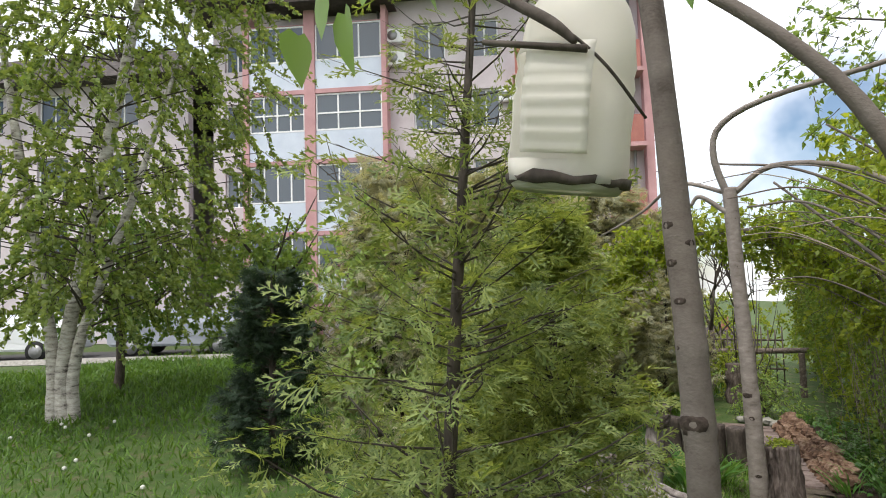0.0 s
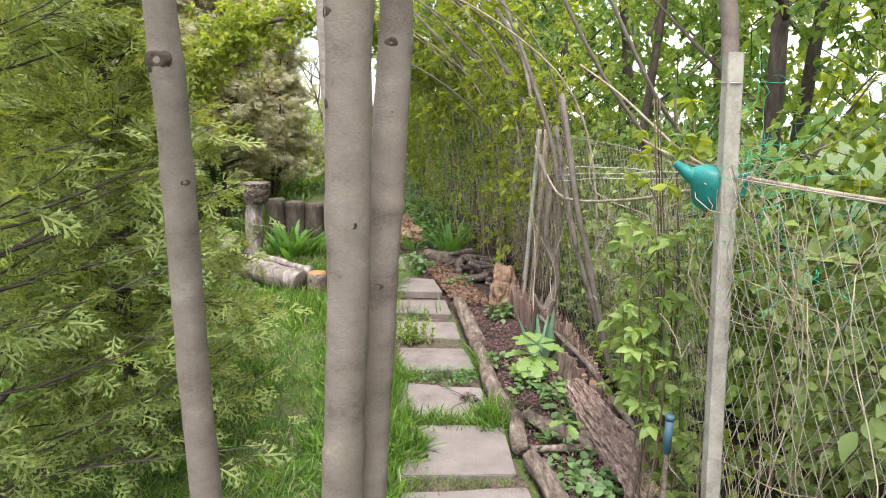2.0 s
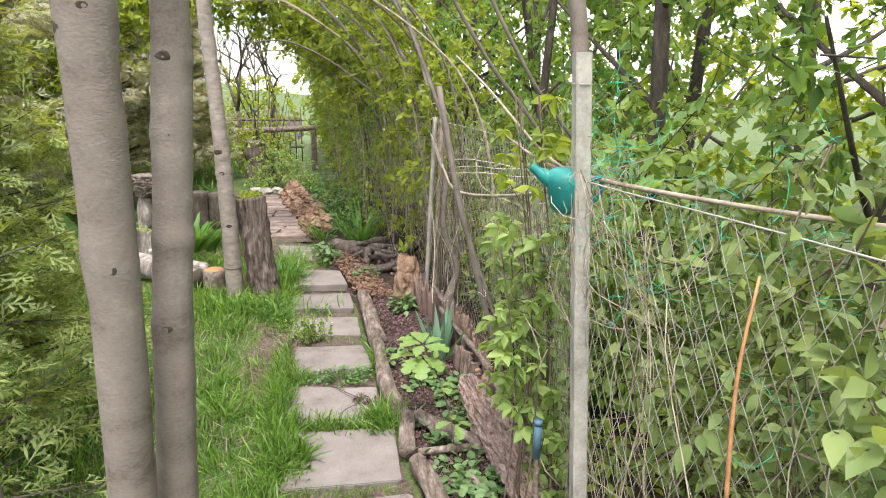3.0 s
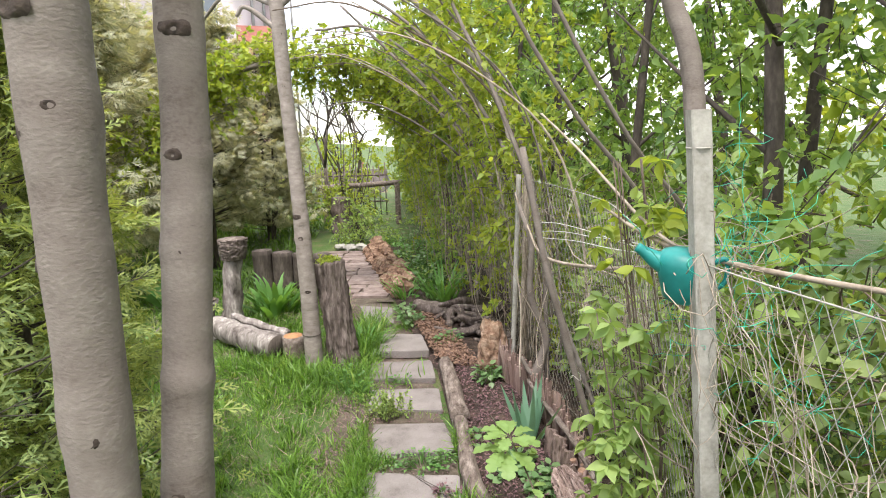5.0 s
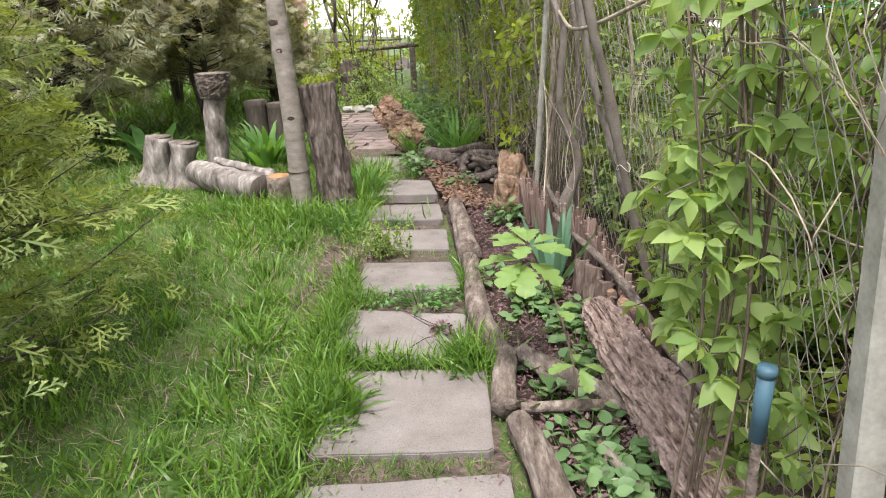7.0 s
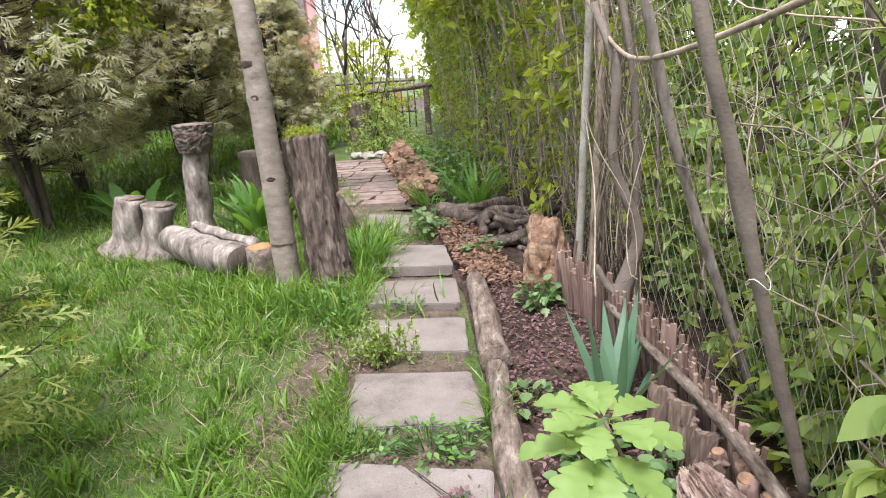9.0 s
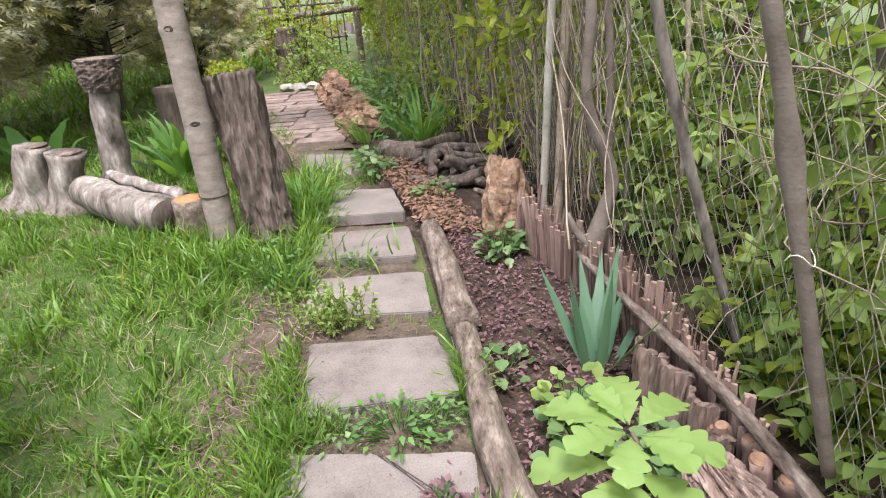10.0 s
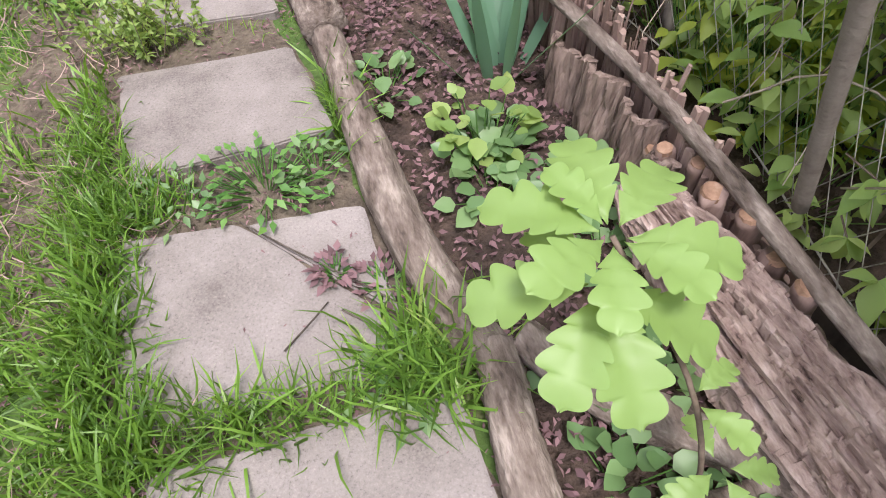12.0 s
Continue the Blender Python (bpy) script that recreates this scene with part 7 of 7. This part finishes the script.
def wall_holes(name, u0, u1, z0, z1, holes, depth, mat, parent):
    """A wall with openings through its thickness: front at y 0, back at y depth."""
    us = sorted({u0, u1, *[h[0] for h in holes], *[h[1] for h in holes]})
    zs = sorted({z0, z1, *[h[2] for h in holes], *[h[3] for h in holes]})
    inside = lambda u, z: any(h[0] < u < h[1] and h[2] < z < h[3] for h in holes)
    V, F = [], []

    def quad(*p):
        V.extend(p)
        F.append(tuple(range(len(V) - 4, len(V))))
    solid = {}
    for i in range(len(us) - 1):
        for j in range(len(zs) - 1):
            solid[i, j] = not inside((us[i] + us[i + 1]) / 2, (zs[j] + zs[j + 1]) / 2)
    for (i, j), s in solid.items():
        if not s:
            continue
        a, b, c, d = us[i], us[i + 1], zs[j], zs[j + 1]
        quad((a, 0, c), (b, 0, c), (b, 0, d), (a, 0, d))
        quad((b, depth, c), (a, depth, c), (a, depth, d), (b, depth, d))
        if not solid.get((i - 1, j), False):
            quad((a, depth, c), (a, 0, c), (a, 0, d), (a, depth, d))
        if not solid.get((i + 1, j), False):
            quad((b, 0, c), (b, depth, c), (b, depth, d), (b, 0, d))
        if not solid.get((i, j - 1), False):
            quad((a, depth, c), (b, depth, c), (b, 0, c), (a, 0, c))
        if not solid.get((i, j + 1), False):
            quad((a, 0, d), (b, 0, d), (b, depth, d), (a, depth, d))
    return py_mesh(name, V, F, mat, parent)


def window(parent, u0, u1, z0, z1, y, lights=2, transom=False):
    w = new("window")
    w.parent = parent
    f = 0.06
    holes = []
    for k in range(lights):
        a = u0 + f + (u1 - u0 - f) * k / lights
        b = u0 + (u1 - u0 - f) * (k + 1) / lights
        if transom:
            zt = z0 + (z1 - z0) * 0.45
            holes += [(a, b, z0 + f, zt), (a, b, zt + f, z1 - f)]
        else:
            holes.append((a, b, z0 + f, z1 - f))
    o = wall_holes("window_frame", u0, u1, z0, z1, holes, 0.07, M_FRAME, w)
    o.location = (0, y, 0)
    for a, b, c, d in holes:
        py_mesh("pane", [(a, y + 0.03, c), (b, y + 0.03, c), (b, y + 0.03, d), (a, y + 0.03, d)], [(0, 1, 2, 3)], M_GLASS, w)
    return w


def apartment():
    e = thing("apartment_building", "four-storey pink and pale apartment building with glazed balconies", "building")
    fwd, rgt = Vector((-0.522, 0.853, 0)), Vector((0.853, 0.522, 0))
    # the facade's local x runs to the right, its y away from the walker
    base = Vector((0.17, 0.07, 0)) + fwd * 24.5
    a = math.atan2(rgt.y, rgt.x) + radians(-6)
    e.matrix_basis = Matrix.Translation(base) @ Matrix.Rotation(a, 4, "Z")
    rows = [2.55, 5.35, 8.15, 10.95]
    holes = []
    for z in rows:
        holes += [(-8.8, -7.8, z, z + 1.45), (-1.0, 0.3, z, z + 1.5), (1.3, 2.4, z, z + 1.5), (4.6, 5.9, z, z + 1.5)]
    wall_holes("wall", -9.3, 8.0, 0, 13.6, holes, 0.4, M_PALE, e)
    box("side_wall", 7.6, 8.0, 0.4, 10, 0, 13.6, M_PALE, e)
    box("side_wall", -9.3, -8.9, 0.4, 10, 0, 13.6, M_PALE, e)
    box("back_wall", -9.3, 8.0, 10, 10.4, 0, 13.6, M_PALE, e)
    for h in holes:
        window(e, h[0], h[1], h[2], h[3], 0.15, 2)
    # glazed balcony bays
    for u0, u1 in ((-7.5, -5.25), (-4.8, -2.15)):
        for k, z in enumerate(rows):
            box("balcony_panel", u0, u1, -0.62, -0.56, z - 1.12, z, M_PANEL, e)
            box("balcony_slab", u0 - 0.1, u1 + 0.1, -0.66, -0.002, z - 1.30, z - 1.13, M_PINK, e)
            window(e, u0, u1, z + 0.02, z + 1.48, -0.6, 3 if u0 > -5 else 4, k == 2)
            box("balcony_lintel", u0, u1, -0.62, -0.56, z + 1.49, z + 1.52, M_PINK, e)
    for u0, u1 in ((-7.75, -7.51), (-5.24, -4.81), (-2.14, -1.95)):
        box("pier", u0, u1, -0.70, -0.003, 0, 13.6, M_PINK, e)
    box("storey_band", -9.3, 8.0, -0.10, -0.003, 3.95, 4.15, M_PINK, e)
    # red balcony bay at the end
    for z in rows:
        box("red_parapet", 3.0, 4.4, -0.9, -0.8, z - 1.1, z - 0.1, M_REDWALL, e)
        box("balcony_slab", 2.9, 4.5, -0.95, -0.003, z - 1.28, z - 1.12, M_PINK, e)
        box("red_parapet", 6.3, 7.6, -0.9, -0.8, z - 1.1, z - 0.1, M_REDWALL, e)
        box("balcony_slab", 6.2, 7.7, -0.95, -0.003, z - 1.28, z - 1.12, M_PINK, e)
    box("pier", 7.75, 8.05, -0.5, -0.003, 0, 13.6, M_PINK, e)
    for u in (-2.35, 7.0, 7.4):
        tube("drain_pipe", [(u, -0.12, 0), (u, -0.12, 13.3)], (0.055,), M_METAL, e, 8)
    for u, z in ((-1.65, 11.9), (-1.65, 11.0), (2.75, 9.3)):
        c = box("air_conditioner", u - 0.38, u + 0.38, -0.34, -0.05, z - 0.28, z + 0.28, M_FRAME, e, "white air conditioner box", 0.02)
        tube("fan_grille", [(u - 0.1, -0.342, z), (u - 0.1, -0.356, z)], (0.2,), M_METAL, c, 18)
    # aerial mast and cables at the corner
    tube("mast", [(8.35, -0.2, 0), (8.35, -0.2, 12.5)], (0.04,), M_METAL, e, 7)
    for z in (4.5, 6.0, 7.2, 9.4, 11.0):
        tube("bracket", [(8.0, -0.2, z), (8.7, -0.25, z + 0.05)], (0.02,), M_METAL, e, 5)
    # roof
    V = [(-10.2, -1.2, 13.4), (8.7, -1.2, 13.4), (8.7, 11.4, 13.4), (-10.2, 11.4, 13.4), (-7, 5.2, 17.2), (6, 5.2, 17.2), (-10.2, -1.2, 13.65), (8.7, -1.2, 13.65), (8.7, 11.4, 13.65), (-10.2, 11.4, 13.65)]
    F = [(0, 3, 2, 1), (0, 1, 7, 6), (1, 2, 8, 7), (2, 3, 9, 8), (3, 0, 6, 9), (6, 7, 5, 4), (8, 9, 4, 5), (7, 8, 5), (9, 6, 4)]
    py_mesh("roof", V, F, M_ROOF, e)
    for u0, u1, top in ((-6.4, -1.6, 15.6),):
        m = (u0 + u1) / 2
        py_mesh("gable_roof", [(u0, -1.5, 13.0), (m, -1.5, top), (u1, -1.5, 13.0), (u0, 4, 13.0), (m, 4, top), (u1, 4, 13.0)], [(0, 2, 1), (0, 1, 4, 3), (1, 2, 5, 4), (0, 3, 5, 2)], M_ROOF, e)
    return e


def side_house():
    e = thing("apartment_building", "lower pale apartment wing with a steep dark roof", "building")
    fwd, rgt = Vector((-0.522, 0.853, 0)), Vector((0.853, 0.522, 0))
    base = Vector((0.17, 0.07, 0)) + fwd * 26.5 - rgt * 18.5
    a = math.atan2(rgt.y, rgt.x) + radians(-6)
    e.matrix_basis = Matrix.Translation(base) @ Matrix.Rotation(a, 4, "Z")
    holes = [(u, u + 1.4, z, z + 1.5) for u in (-7.5, -4.5, -1.5, 1.5, 4.6) for z in (0.9, 3.6, 6.3, 9.0)]
    wall_holes("wall", -9, 8.2, 0, 11.0, holes, 0.4, M_PALE, e)
    box("side_wall", -9, -8.6, 0.4, 9, 0, 11.0, M_PALE, e)
    box("back_wall", -9, 8.2, 9, 9.4, 0, 11.0, M_PALE, e)
    for h in holes:
        window(e, *h, 0.15, 2)
    py_mesh("roof", [(-9.8, -1, 10.8), (9, -1, 10.8), (9, 10.4, 10.8), (-9.8, 10.4, 10.8), (-6, 4.5, 14), (5, 4.5, 14)], [(0, 3, 2, 1), (0, 1, 5, 4), (2, 3, 4, 5), (1, 2, 5), (3, 0, 4)], M_ROOF, e)


apartment()
side_house()


def far_house():
    e = thing("house", "small ochre house with a dark roof far away", "house", (-8.3, 55, -6.4))
    M_OCHRE = rough_mat("ochre_render", [(0.3, (0.42, 0.30, 0.18)), (0.7, (0.55, 0.42, 0.28))], 1.0, bump=0.2)
    wall_holes("wall", -2.2, 2.6, 0, 2.9, [(-1.0, 0.0, 1.0, 2.1)], 0.3, M_OCHRE, e)
    box("side_wall", -2.2, -1.9, 0.3, 5, 0, 2.9, M_OCHRE, e)
    box("side_wall", 2.3, 2.6, 0.3, 5, 0, 2.9, M_OCHRE, e)
    box("back_wall", -2.2, 2.6, 5, 5.3, 0, 2.9, M_OCHRE, e)
    window(e, -1.0, 0.0, 1.0, 2.1, 0.1, 2)
    py_mesh("roof", [(-2.5, -0.3, 2.8), (2.9, -0.3, 2.8), (2.9, 5.6, 2.8), (-2.5, 5.6, 2.8), (-2.5, 2.6, 4.6), (2.9, 2.6, 4.6)], [(0, 3, 2, 1), (0, 1, 5, 4), (2, 3, 4, 5), (1, 2, 5), (3, 0, 4)], M_ROOF, e)
    box("chimney", 0.4, 0.9, 2.2, 2.7, 4.0, 5.4, M_REDWALL, e)


far_house()


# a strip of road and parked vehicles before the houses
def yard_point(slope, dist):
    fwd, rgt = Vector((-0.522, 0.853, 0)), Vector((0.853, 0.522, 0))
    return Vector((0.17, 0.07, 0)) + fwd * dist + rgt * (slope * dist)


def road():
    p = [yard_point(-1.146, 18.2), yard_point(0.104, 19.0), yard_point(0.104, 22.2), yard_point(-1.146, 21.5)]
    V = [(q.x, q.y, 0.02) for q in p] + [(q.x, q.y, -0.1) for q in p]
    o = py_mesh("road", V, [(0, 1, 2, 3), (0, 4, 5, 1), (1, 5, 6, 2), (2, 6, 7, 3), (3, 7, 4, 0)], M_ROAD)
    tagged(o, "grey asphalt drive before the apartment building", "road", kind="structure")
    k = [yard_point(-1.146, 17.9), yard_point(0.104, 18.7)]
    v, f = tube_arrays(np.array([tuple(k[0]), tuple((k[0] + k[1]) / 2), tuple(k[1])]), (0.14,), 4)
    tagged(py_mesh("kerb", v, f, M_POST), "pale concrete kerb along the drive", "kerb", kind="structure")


road()


def car(at, turn, paint, label):
    e = thing("car", label, "car")
    e.matrix_basis = Matrix.Translation(at) @ Matrix.Rotation(turn, 4, "Z")
    M_PAINT = plain_mat("car_paint", paint, 0.25, 0.0, 0.03, 2, 0.0)
    M_TYRE = plain_mat("tyre", (0.02, 0.02, 0.02), 0.8)
    prof = [(-2.1, 0.35), (-2.15, 0.75), (-2.0, 0.95), (-1.3, 1.0), (-0.75, 1.42), (0.9, 1.45), (1.5, 1.05), (2.05, 0.95), (2.15, 0.6), (2.1, 0.3)]
    bm = bmesh.new()
    L = [bm.verts.new((x, -0.85 + (0.16 if z > 1.2 else 0), z)) for x, z in prof]
    R = [bm.verts.new((x, 0.85 - (0.16 if z > 1.2 else 0), z)) for x, z in prof]
    bm.faces.new(L)
    bm.faces.new(R[::-1])
    for i in range(len(prof)):
        j = (i + 1) % len(prof)
        bm.faces.new((L[i], R[i], R[j], L[j]))
    bmesh.ops.recalc_face_normals(bm, faces=bm.faces[:])
    bmesh.ops.bevel(bm, geom=bm.edges[:], offset=0.06, segments=2, affect="EDGES")
    part("body", bm, M_PAINT, e)
    for s in (-1, 1):
        y = 0.79 * s
        V = [(-1.0, y + 0.045 * s, 1.02), (1.3, y + 0.045 * s, 1.05), (0.85, y - 0.07 * s, 1.36), (-0.65, y - 0.07 * s, 1.35)]
        py_mesh("side_window", V, [(0, 1, 2, 3)], M_GLASS, e)
        for x in (-1.35, 1.3):
            w = tube("wheel", [(x, 0.68 * s, 0.31), (x, 0.88 * s, 0.31)], (0.31,), M_TYRE, e, 20)
            tube("rim", [(x, 0.87 * s, 0.31), (x, 0.892 * s, 0.31)], (0.2,), M_METAL, w, 14)


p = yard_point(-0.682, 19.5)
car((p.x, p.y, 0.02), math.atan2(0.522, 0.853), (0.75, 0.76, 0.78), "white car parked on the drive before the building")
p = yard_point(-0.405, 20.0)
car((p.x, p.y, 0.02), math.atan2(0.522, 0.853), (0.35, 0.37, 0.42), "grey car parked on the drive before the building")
